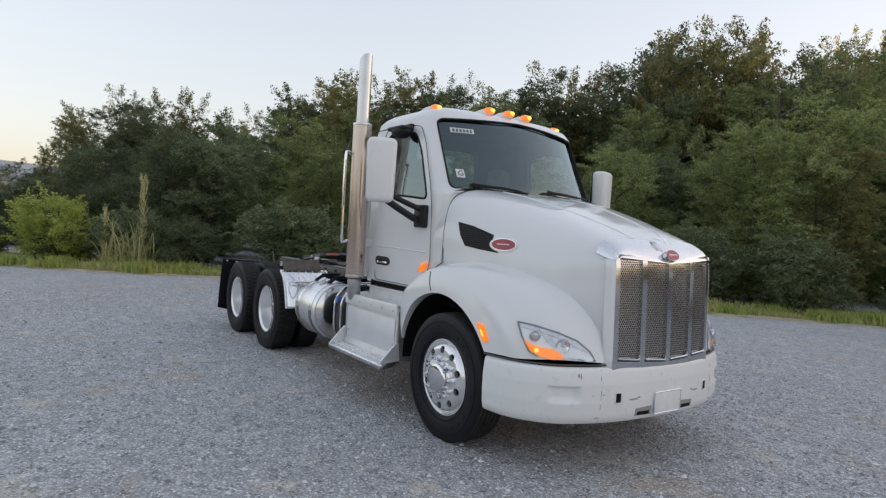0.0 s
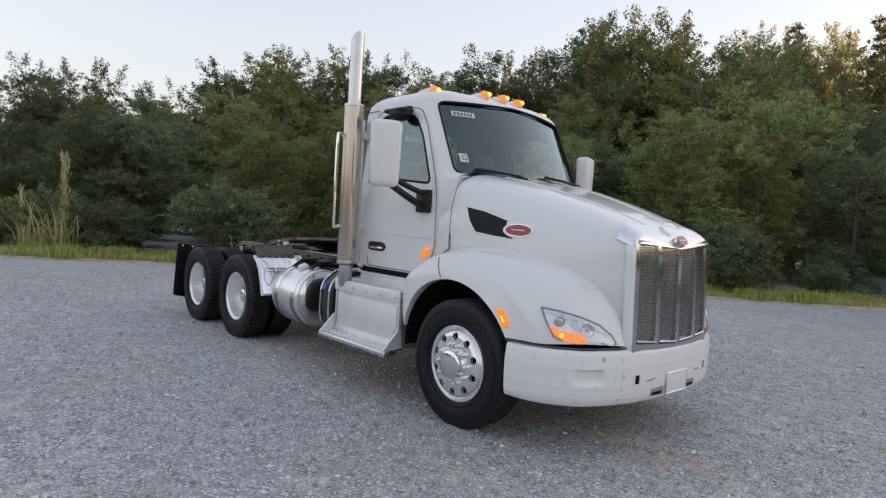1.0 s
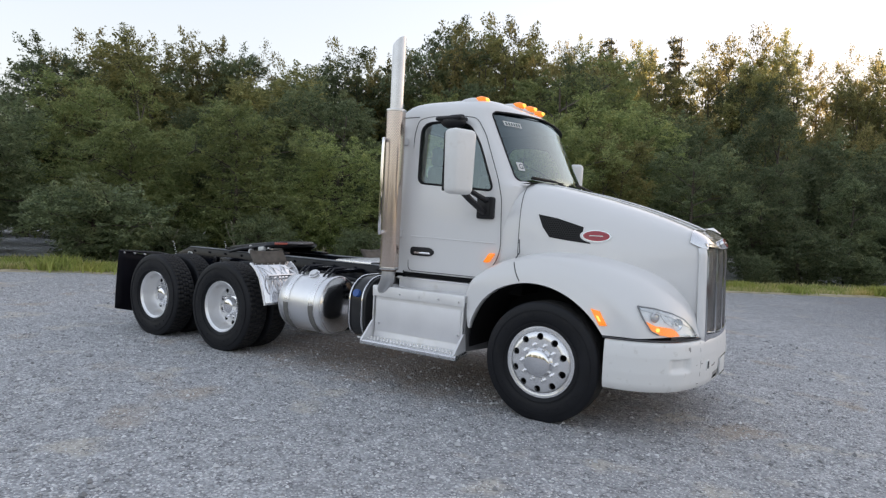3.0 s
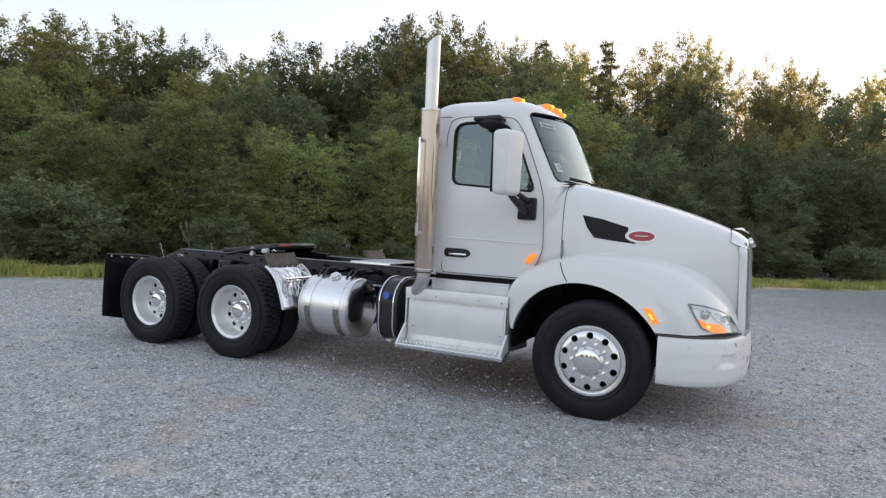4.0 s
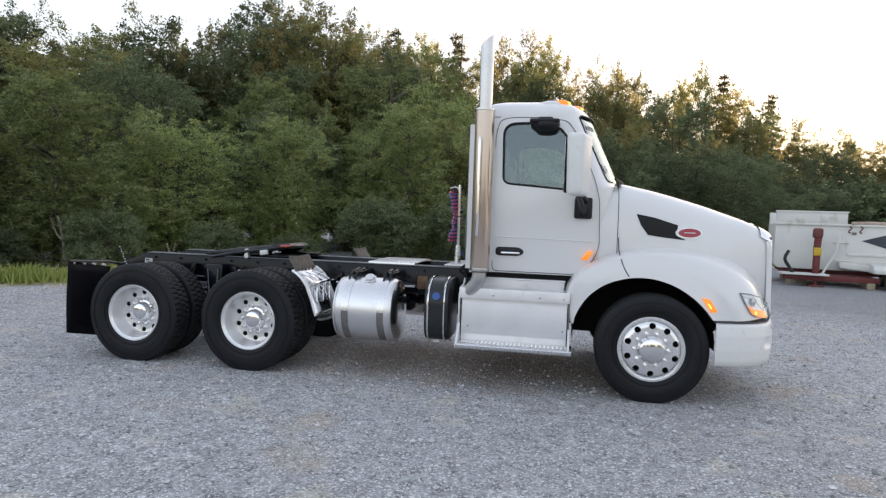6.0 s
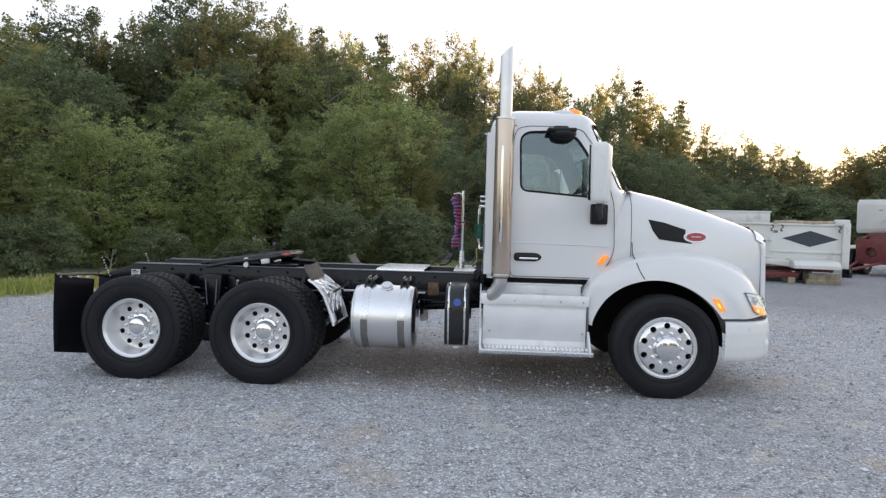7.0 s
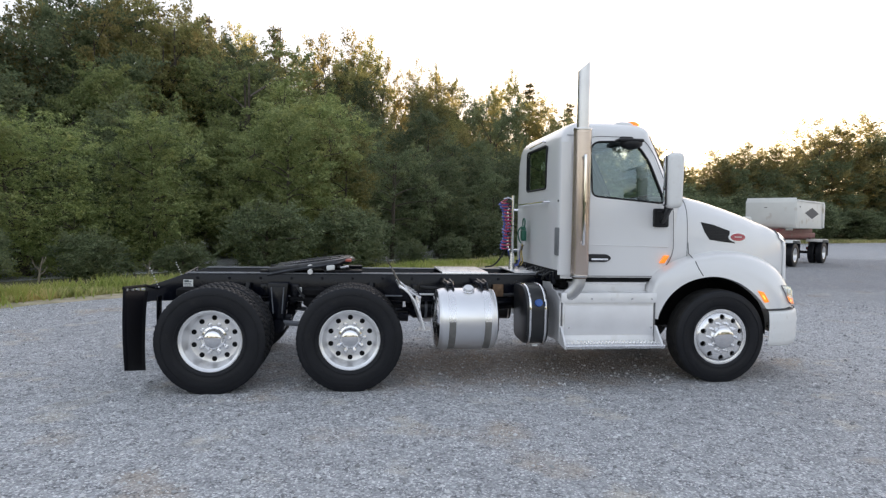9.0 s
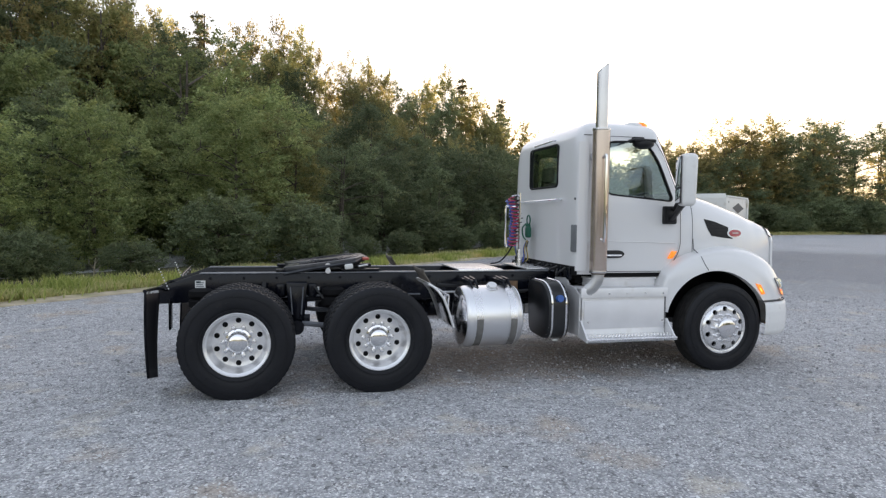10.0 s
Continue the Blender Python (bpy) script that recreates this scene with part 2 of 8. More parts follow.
def leaf_mat(name, base, warm, through=0.5):
    """Leaves: diffuse with some light passing through, each leaf a little different."""
    m = bpy.data.materials.new(name)
    m.use_nodes = True
    t = m.node_tree
    b = t.nodes["Principled BSDF"]
    b.inputs["Roughness"].default_value = 0.65
    b.inputs["Specular IOR Level"].default_value = 0.25
    g = t.nodes.new("ShaderNodeNewGeometry")
    oi = t.nodes.new("ShaderNodeObjectInfo")
    mx = t.nodes.new("ShaderNodeMix")
    mx.data_type = "RGBA"
    mx.inputs[6].default_value, mx.inputs[7].default_value = (*base, 1), (*warm, 1)
    t.links.new(g.outputs["Random Per Island"], mx.inputs[0])
    hsv = t.nodes.new("ShaderNodeHueSaturation")
    r = t.nodes.new("ShaderNodeMapRange")
    r.inputs[3].default_value, r.inputs[4].default_value = 0.75, 1.3
    t.links.new(oi.outputs["Random"], r.inputs[0])
    t.links.new(r.outputs[0], hsv.inputs["Value"])
    tc = t.nodes.new("ShaderNodeTexCoord")
    nz = t.nodes.new("ShaderNodeTexNoise")
    nz.inputs["Scale"].default_value, nz.inputs["Detail"].default_value = 0.8, 3.0
    t.links.new(tc.outputs["Object"], nz.inputs["Vector"])
    yr = t.nodes.new("ShaderNodeMapRange")
    yr.inputs[1].default_value, yr.inputs[2].default_value, yr.inputs[4].default_value = 0.5, 0.72, 0.42
    t.links.new(nz.outputs[0], yr.inputs[0])
    yl = t.nodes.new("ShaderNodeMix")
    yl.data_type = "RGBA"
    yl.inputs[7].default_value = (warm[0] * 1.25, warm[1] * 1.02, warm[2] * 0.8, 1)
    t.links.new(yr.outputs[0], yl.inputs[0])
    t.links.new(mx.outputs[2], yl.inputs[6])
    t.links.new(yl.outputs[2], hsv.inputs["Color"])
    t.links.new(hsv.outputs[0], b.inputs["Base Color"])
    tl = t.nodes.new("ShaderNodeBsdfTranslucent")
    t.links.new(hsv.outputs[0], tl.inputs[0])
    ms = t.nodes.new("ShaderNodeMixShader")
    ms.inputs[0].default_value = through
    t.links.new(b.outputs[0], ms.inputs[1])
    t.links.new(tl.outputs[0], ms.inputs[2])
    t.links.new(ms.outputs[0], t.nodes["Material Output"].inputs[0])
    return m


LEAF_OAK = leaf_mat("leaf_dark_green", (0.088, 0.122, 0.066), (0.235, 0.275, 0.150), 0.45)
LEAF_LIGHT = leaf_mat("leaf_light_green", (0.165, 0.222, 0.090), (0.41, 0.455, 0.195))
LEAF_BRIGHT = leaf_mat("leaf_bright_shrub", (0.30, 0.37, 0.09), (0.48, 0.52, 0.15))
GRASS_GREEN = leaf_mat("green_grass_blades", (0.27, 0.35, 0.09), (0.50, 0.54, 0.18))
LEAF_OLIVE = leaf_mat("leaf_olive", (0.165, 0.185, 0.078), (0.43, 0.41, 0.175), 0.5)
LEAF_PINE = leaf_mat("needles_bluish", (0.13, 0.135, 0.08), (0.27, 0.245, 0.14))
LEAF_THIN = leaf_mat("leaf_airy", (0.17, 0.17, 0.07), (0.36, 0.31, 0.14), 0.68)
GRASS = leaf_mat("grass_blades", (0.31, 0.35, 0.12), (0.64, 0.58, 0.32))
REED = leaf_mat("reed_blades", (0.28, 0.31, 0.14), (0.52, 0.48, 0.28))
BARK = mat("bark", (0.09, 0.075, 0.06), 0.9, vary=0.4, scale=6, bump=0.6, bump_scale=20)
EARTH = mat("woodland_floor", (0.10, 0.095, 0.05), 0.95, vary=0.45, scale=1.2, bump=0.5, bump_scale=12, dirt=(0.13, 0.13, 0.05), dirt_scale=0.8, dirt_amount=0.4)

DEADWOOD = mat("dead_wood", (0.30, 0.26, 0.20), 0.9, vary=0.3, scale=9, bump=0.4, bump_scale=30)
SOIL = mat("pale_bare_soil", (0.42, 0.36, 0.26), 0.95, vary=0.3, scale=3, bump=0.5, bump_scale=14, dirt=(0.24, 0.25, 0.11), dirt_scale=1.7, dirt_amount=0.45)


def gravel_mat():
    """Packed grey gravel: single stones by cells, pale and tan patches, dark damp areas, painted far-yard shade."""
    m = bpy.data.materials.new("packed_gravel")
    m.use_nodes = True
    t = m.node_tree
    b = t.nodes["Principled BSDF"]
    b.inputs["Roughness"].default_value = 0.9
    b.inputs["Specular IOR Level"].default_value = 0.1
    co = t.nodes.new("ShaderNodeTexCoord")

    def tex(kind, s, detail=None):
        n = t.nodes.new(kind)
        n.inputs["Scale"].default_value = s
        if detail is not None:
            n.inputs["Detail"].default_value = detail
        t.links.new(co.outputs["Object"], n.inputs["Vector"])
        return n

    def rng(src, a, c, lo=0.0, hi=1.0):
        r = t.nodes.new("ShaderNodeMapRange")
        for i, v in enumerate((a, c, lo, hi)):
            r.inputs[i + 1].default_value = v
        t.links.new(src, r.inputs[0])
        return r.outputs[0]

    def mix(a, c, fac, kind="MIX"):
        x = t.nodes.new("ShaderNodeMix")
        x.data_type, x.blend_type = "RGBA", kind
        for sock, val in ((x.inputs[6], a), (x.inputs[7], c)):
            if isinstance(val, tuple):
                sock.default_value = (*val, 1)
            else:
                t.links.new(val, sock)
        if isinstance(fac, float):
            x.inputs[0].default_value = fac
        else:
            t.links.new(fac, x.inputs[0])
        return x.outputs[2]

    stones = tex("ShaderNodeTexVoronoi", 52)
    grit = tex("ShaderNodeTexVoronoi", 95)
    big = tex("ShaderNodeTexNoise", 0.22, 6)
    mid = tex("ShaderNodeTexNoise", 1.0, 6)
    fine = tex("ShaderNodeTexNoise", 24, 5)
    val = t.nodes.new("ShaderNodeSeparateColor")
    t.links.new(stones.outputs["Color"], val.inputs[0])
    val2 = t.nodes.new("ShaderNodeSeparateColor")
    t.links.new(grit.outputs["Color"], val2.inputs[0])
    gapn = tex("ShaderNodeTexNoise", 9.0, 6)
    warp = tex("ShaderNodeTexNoise", 3.2, 4)
    pale = tex("ShaderNodeTexNoise", 1.5, 3)
    base = mix((0.31, 0.315, 0.33), (0.72, 0.73, 0.755), rng(val.outputs[0], 0.1, 1.0))
    base = mix(base, mix((0.30, 0.305, 0.315), (0.68, 0.69, 0.71), val2.outputs[1]), 0.4)
    base = mix(base, (0.82, 0.82, 0.83), rng(val.outputs[1], 0.90, 0.93))
    base = mix(base, (0.20, 0.205, 0.22), rng(fine.outputs[0], 0.55, 0.8, 0.0, 0.45))
    base = mix(base, (0.36, 0.365, 0.38), rng(big.outputs[0], 0.42, 0.68, 0.0, 0.4))
    base = mix(base, (0.32, 0.325, 0.34), rng(warp.outputs[0], 0.50, 0.72, 0.0, 0.45))
    base = mix(base, (0.66, 0.61, 0.53), rng(pale.outputs[0], 0.60, 0.68, 0.0, 0.6))
    base = mix(base, (0.53, 0.44, 0.35), rng(mid.outputs[0], 0.59, 0.68, 0.0, 0.6))
    # tan-brown tint in a ragged ellipse under the truck
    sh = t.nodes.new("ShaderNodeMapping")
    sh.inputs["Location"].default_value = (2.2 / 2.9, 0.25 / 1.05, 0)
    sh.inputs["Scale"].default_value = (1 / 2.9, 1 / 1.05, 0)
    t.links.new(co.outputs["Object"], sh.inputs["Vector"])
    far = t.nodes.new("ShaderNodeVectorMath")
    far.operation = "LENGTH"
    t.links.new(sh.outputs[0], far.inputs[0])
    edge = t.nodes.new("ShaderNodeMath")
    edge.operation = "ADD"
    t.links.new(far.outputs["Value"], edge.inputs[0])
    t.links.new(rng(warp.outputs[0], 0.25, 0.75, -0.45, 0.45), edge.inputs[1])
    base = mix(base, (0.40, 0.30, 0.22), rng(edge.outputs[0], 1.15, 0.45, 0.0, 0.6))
    # far yard by the trailers: its backlit shade is painted in as a darker base
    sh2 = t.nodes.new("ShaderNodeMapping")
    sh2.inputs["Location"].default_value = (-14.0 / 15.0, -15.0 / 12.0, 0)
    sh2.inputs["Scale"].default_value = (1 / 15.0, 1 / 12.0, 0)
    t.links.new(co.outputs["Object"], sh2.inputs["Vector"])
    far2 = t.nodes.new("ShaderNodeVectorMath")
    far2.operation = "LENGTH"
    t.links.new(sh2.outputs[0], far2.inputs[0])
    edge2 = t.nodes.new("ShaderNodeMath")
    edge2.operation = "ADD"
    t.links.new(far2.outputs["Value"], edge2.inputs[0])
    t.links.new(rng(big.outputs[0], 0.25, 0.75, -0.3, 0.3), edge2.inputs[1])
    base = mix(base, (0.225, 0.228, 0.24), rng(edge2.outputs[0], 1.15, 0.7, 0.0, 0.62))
    gap = t.nodes.new("ShaderNodeMath")
    gap.operation = "MULTIPLY"
    t.links.new(rng(stones.outputs["Distance"], 0.42, 0.75, 0.0, 0.75), gap.inputs[0])
    t.links.new(rng(gapn.outputs[0], 0.38, 0.64), gap.inputs[1])
    base = mix(base, (0.10, 0.10, 0.105), gap.outputs[0])
    base = mix(base, (0.90, 0.90, 0.90), rng(val2.outputs[0], 0.935, 0.95, 0.0, 0.9))
    t.links.new(base, b.inputs["Base Color"])
    bp = t.nodes.new("ShaderNodeBump")
    bp.inputs["Strength"].default_value, bp.inputs["Distance"].default_value = 1.0, 0.018
    bp2 = t.nodes.new("ShaderNodeBump")
    bp2.inputs["Strength"].default_value, bp2.inputs["Distance"].default_value = 0.5, 0.05
    t.links.new(stones.outputs["Distance"], bp.inputs["Height"])
    bp.invert = True
    t.links.new(mid.outputs[0], bp2.inputs["Height"])
    t.links.new(bp2.outputs[0], bp.inputs["Normal"])
    t.links.new(bp.outputs[0], b.inputs["Normal"])
    return m


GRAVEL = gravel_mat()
# distance haze is put into the hill's blue base colour
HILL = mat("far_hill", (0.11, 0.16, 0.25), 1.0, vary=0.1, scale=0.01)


# ---- building helpers ----
def part(name, bm, material, parent, label="", smooth=30.0, recalc=True):
    """Link a bmesh as one mesh object, under a thing or part if given."""
    me = bpy.data.meshes.new(name)
    if recalc:
        bmesh.ops.recalc_face_normals(bm, faces=bm.faces)
    bm.to_mesh(me)
    bm.free()
    return place(name, me, material, parent, label, smooth)


def place(name, me, material, parent, label="", smooth=30.0):
    mats = material if isinstance(material, (list, tuple)) else [material]
    if not me.materials:
        for m in mats:
            me.materials.append(m)
    if smooth:
        me.shade_smooth()
        me.set_sharp_from_angle(angle=radians(smooth))
    ob = new(name, me)
    if parent is not None:
        ob.parent = parent
    if label:
        ob["label"] = label
    return ob


def again(ob, name, parent, m=None):
    """Another object on the same mesh, with the same tags."""
    o = new(name, ob.data)
    o.parent = parent
    if m is not None:
        o.matrix_basis = m
    if "label" in ob:
        o["label"] = ob["label"]
    return o


def thing(name, label, category, m=None, group="", kind=""):
    e = new(name)
    if m is not None:
        e.matrix_basis = m
    return tagged(e, label, category, group, kind)


def box(x0, x1, y0, y1, z0, z1, bevel=0.0, bm=None, m=None, seg=2):
    b2 = bmesh.new()
    r = bmesh.ops.create_cube(b2, size=1.0)
    for v in r["verts"]:
        v.co = Vector((x0 + (x1 - x0) * (v.co.x + 0.5), y0 + (y1 - y0) * (v.co.y + 0.5), z0 + (z1 - z0) * (v.co.z + 0.5)))
    if bevel:
        bmesh.ops.bevel(b2, geom=b2.edges[:], offset=bevel, segments=seg, affect="EDGES", profile=0.5)
    if m is not None:
        bmesh.ops.transform(b2, matrix=m, verts=b2.verts)
    return join(bm, b2)


def join(bm, b2):
    if bm is None:
        return b2
    me = bpy.data.meshes.new("tmp")
    b2.to_mesh(me)
    b2.free()
    bm.from_mesh(me)
    bpy.data.meshes.remove(me)
    return bm


def cyl(a, b, r0, r1=None, seg=20, bm=None, caps=True):
    """A cylinder or cone from a to b."""
    a, b = Vector(a), Vector(b)
    r1 = r0 if r1 is None else r1
    b2 = bmesh.new()
    d = b - a
    bmesh.ops.create_cone(b2, cap_ends=caps, segments=seg, radius1=max(r0, 1e-4), radius2=max(r1, 1e-4), depth=d.length)
    q = d.to_track_quat("Z", "Y").to_matrix().to_4x4()
    bmesh.ops.transform(b2, matrix=Matrix.Translation((a + b) / 2) @ q, verts=b2.verts)
    return join(bm, b2)


def tube(points, r, seg=8, bm=None, smooth_steps=0, taper=None):
    """A round bar along a polyline, with optional curve smoothing."""
    pts = [Vector(p) for p in points]
    if smooth_steps:
        pts = curve(pts, smooth_steps)
    b2 = bmesh.new()
    rings = []
    up = Vector((0.13, 0.29, 0.95)).normalized()
    n = len(pts)
    for i, p in enumerate(pts):
        d = (pts[min(i + 1, n - 1)] - pts[max(i - 1, 0)])
        d = d.normalized() if d.length > 1e-9 else Vector((0, 0, 1))
        u = up - d * up.dot(d)
        if u.length < 0.15:
            u = Vector((1, 0.1, 0)) - d * Vector((1, 0.1, 0)).dot(d)
        u.normalize()
        w = d.cross(u)
        up = u
        rr = r if taper is None else r + (taper - r) * i / max(1, n - 1)
        rings.append([b2.verts.new(p + rr * (math.cos(k * math.tau / seg) * u + math.sin(k * math.tau / seg) * w)) for k in range(seg)])
    for A, B in zip(rings, rings[1:]):
        for k in range(seg):
            b2.faces.new((A[k], A[(k + 1) % seg], B[(k + 1) % seg], B[k]))
    b2.faces.new(rings[0][::-1])
    b2.faces.new(rings[-1])
    return join(bm, b2)


def curve(pts, steps):
    """Catmull-Rom through the points."""
    out = []
    n = len(pts)
    for i in range(n - 1):
        p0, p1, p2, p3 = pts[max(i - 1, 0)], pts[i], pts[i + 1], pts[min(i + 2, n - 1)]
        for k in range(steps):
            t = k / steps
            out.append(0.5 * ((2 * p1) + (p2 - p0) * t + (2 * p0 - 5 * p1 + 4 * p2 - p3) * t * t + (3 * p1 - p0 - 3 * p2 + p3) * t ** 3))
    out.append(pts[-1].copy())
    return out


def lathe(profile, seg=48, axis="Y", bm=None, loop=False, mats=None):
    """Turn a profile of (radius, along) round the axis through the origin."""
    b2 = bmesh.new()
    rings = []
    for r, h in profile:
        ring = []
        for k in range(seg):
            a = k * math.tau / seg
            c, s = r * math.cos(a), r * math.sin(a)
            ring.append(b2.verts.new((c, h, s) if axis == "Y" else ((c, s, h) if axis == "Z" else (h, c, s))))
        rings.append(ring)
    pairs = list(zip(rings, rings[1:]))
    if loop:
        pairs.append((rings[-1], rings[0]))
    for i, (A, B) in enumerate(pairs):
        for k in range(seg):
            f = b2.faces.new((A[k], A[(k + 1) % seg], B[(k + 1) % seg], B[k]))
            if mats:
                f.material_index = mats[i]
    bmesh.ops.remove_doubles(b2, verts=b2.verts, dist=1e-5)
    return join(bm, b2)


def prism(poly, lo, hi, axis="Y", bm=None, bevel=0.0):
    """A polygon given in the two other axes, drawn out along the axis."""
    b2 = bmesh.new()

    def at(p, h):
        return (p[0], h, p[1]) if axis == "Y" else ((h, p[0], p[1]) if axis == "X" else (p[0], p[1], h))

    A = [b2.verts.new(at(p, lo)) for p in poly]
    B = [b2.verts.new(at(p, hi)) for p in poly]
    b2.faces.new(A)
    b2.faces.new(B[::-1])
    n = len(poly)
    for i in range(n):
        b2.faces.new((A[i], B[i], B[(i + 1) % n], A[(i + 1) % n]))
    bmesh.ops.recalc_face_normals(b2, faces=b2.faces)
    if bevel:
        bmesh.ops.bevel(b2, geom=b2.edges[:], offset=bevel, segments=2, affect="EDGES", profile=0.5)
    return join(bm, b2)


def rounded(poly, r, n=5):
    """The polygon with its corners rounded."""
    out = []
    m = len(poly)
    for i in range(m):
        p, a, b = Vector(poly[i]), Vector(poly[i - 1]), Vector(poly[(i + 1) % m])
        ra = min(r, (a - p).length * 0.45)
        rb = min(r, (b - p).length * 0.45)
        s, e = p + (a - p).normalized() * ra, p + (b - p).normalized() * rb
        for k in range(n + 1):
            t = k / n
            out.append(tuple((1 - t) ** 2 * s + 2 * t * (1 - t) * p + t * t * e))
    return out


def carve(a, b, nested=False):
    """Mesh of bmesh a minus bmesh b."""
    obs = []
    for bm in (a, b):
        me = bpy.data.meshes.new("tmp")
        if bm is b or not nested:
            bmesh.ops.recalc_face_normals(bm, faces=bm.faces)
        if bm.calc_volume(signed=True) < 0:
            bmesh.ops.reverse_faces(bm, faces=bm.faces)
        bm.to_mesh(me)
        bm.free()
        obs.append(new("tmp", me))
        for m in (WHITE, INTERIOR):
            me.materials.append(m)
    mod = obs[0].modifiers.new("cut", "BOOLEAN")
    mod.operation, mod.object, mod.solver = "DIFFERENCE", obs[1], "EXACT"
    bpy.context.view_layer.update()
    dg = bpy.context.evaluated_depsgraph_get()
    me = bpy.data.meshes.new_from_object(obs[0].evaluated_get(dg))
    for o in obs:
        d = o.data
        bpy.data.objects.remove(o)
        bpy.data.meshes.remove(d)
    index = [p.material_index for p in me.polygons]
    me.materials.clear()
    for p, i in zip(me.polygons, index):
        p.material_index = i
    return me


def interp(x, table):
    """Smooth table lookup: rows of (x, value)."""
    if x <= table[0][0]:
        return table[0][1]
    for (a, u), (b, v) in zip(table, table[1:]):
        if x <= b:
            t = (x - a) / (b - a)
            return u + (v - u) * t
    return table[-1][1]


def mirrored(bm):
    """A copy of the bmesh on the other side of y = 0."""
    b2 = bm.copy()
    for v in b2.verts:
        v.co.y = -v.co.y
    bmesh.ops.reverse_faces(b2, faces=b2.faces)
    return b2


def draped(outline, tree, origin, direction, lift=0.004, rings=6, n=48, depth=0.012, ref=None):
    """A patch with the outline (points in space), laid on a surface along the direction and given thickness."""
    pts = [Vector(p) for p in outline]
    m = len(pts)
    per = [pts[i].lerp(pts[(i + 1) % m], k / max(1, n // m)) for i in range(m) for k in range(max(1, n // m))]
    c = sum(per, Vector()) / len(per)
    d = Vector(direction).normalized()
    b2 = bmesh.new()

    def drop(p):
        hit, nor, _, _ = tree.ray_cast(p - d * 1.0, d)
        if hit is None:
            hit, nor, _, _ = tree.find_nearest(p)
        return hit - d * lift

    mid = b2.verts.new(drop(c))
    prev = None
    for r in range(1, rings + 1):
        ring = [b2.verts.new(drop(c.lerp(p, r / rings))) for p in per]
        k = len(ring)
        for i in range(k):
            if prev is None:
                b2.faces.new((mid, ring[i], ring[(i + 1) % k]))
            else:
                b2.faces.new((prev[i], ring[i], ring[(i + 1) % k], prev[(i + 1) % k]))
        prev = ring
    skirt = [b2.verts.new(v.co + d * (lift + depth)) for v in prev]
    for i in range(len(prev)):
        b2.faces.new((prev[i], skirt[i], skirt[(i + 1) % len(prev)], prev[(i + 1) % len(prev)]))
    return b2


# ---- ground, verge and woods ----
ground = bmesh.new()
g = []
edges = [-900, -300, -120, -60, -30, -15, -8, 0, 8, 15, 30, 60, 120, 300, 900]
for y in edges:
    g.append([ground.verts.new((x, y, 0)) for x in edges])
for A, B in zip(g, g[1:]):
    for k in range(len(A) - 1):
        ground.faces.new((A[k], A[k + 1], B[k + 1], B[k]))
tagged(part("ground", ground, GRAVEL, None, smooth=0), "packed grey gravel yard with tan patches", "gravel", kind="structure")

# loose stones lying on the packed surface
rs = np.random.RandomState(12)
N = 34000
px, py = rs.uniform(-11.0, 7.5, N), rs.uniform(-6.4, 5.5, N)
size = rs.gamma(3.0, 0.0024, N) + 0.0035
base = np.array([(1, 0, 0), (0, 1, 0), (-1, 0, 0), (0, -1, 0), (0, 0, 0.75), (0, 0, -0.5)], float)
tri = np.array([(0, 1, 4), (1, 2, 4), (2, 3, 4), (3, 0, 4), (1, 0, 5), (2, 1, 5), (3, 2, 5), (0, 3, 5)])
turn = rs.uniform(0, math.tau, N)
shape = base[None] * (1 + rs.normal(0, 0.22, (N, 6, 3)))
cx, sx = np.cos(turn)[:, None], np.sin(turn)[:, None]
V = np.stack([shape[..., 0] * cx - shape[..., 1] * sx, shape[..., 0] * sx + shape[..., 1] * cx, shape[..., 2]], -1) * size[:, None, None]
V += np.stack([px, py, size * 0.25], -1)[:, None]
me = bpy.data.meshes.new("loose_stones")
me.from_pydata(V.reshape(-1, 3).tolist(), [], (tri[None] + (np.arange(N) * 6)[:, None, None]).reshape(-1, 3).tolist())
me.materials.append(mat("loose_stone", (0.50, 0.505, 0.515), 0.9, island=0.55, spec=0.2))
tagged(new("loose_stones", me), "small loose grey and pale stones on the gravel", "stones", kind="stuff")

# edge of the gravel, from the far left, round behind the truck, to the far right
EDGE = [(-90, -78), (-60, -48), (-35, -22), (-22, -9), (-16.5, -3.3), (-14, 0.6), (-11.5, 3.6), (-8.8, 6.7), (-5.4, 10.0), (-1.8, 13.0), (2.6, 17.0), (7.5, 21.6), (14, 28), (24, 38.5), (36, 48), (52, 56.5), (75, 64), (110, 70), (170, 74)]
EDGE_PTS = curve([Vector((x, y, 0)) for x, y in EDGE], 8)


def edge_frame(i):
    a, b = EDGE_PTS[max(i - 1, 0)], EDGE_PTS[min(i + 1, len(EDGE_PTS) - 1)]
    d = (b - a).normalized()
    return EDGE_PTS[i], d, Vector((-d.y, d.x, 0))


verge = bmesh.new()
g = []
offs = (0.0, 0.4, 1.0, 2.0, 3.5, 5.5, 9.0, 14.0, 22.0, 40.0, 90.0)
for i in range(len(EDGE_PTS)):
    p, d, n = edge_frame(i)
    row = []
    for k, o in enumerate(offs):
        w = 0.35 * noise.noise(p * 0.35) + 0.18 * noise.noise(p * 1.7) if k < 4 else 0.0
        h = (-0.02, 0.035, 0.09, 0.13, 0.10, -0.05, -0.25, -0.3, -0.2, 0.0, 0.3)[k]
        row.append(verge.verts.new(p + n * (o + w) + Vector((0, 0, h))))
    g.append(row)
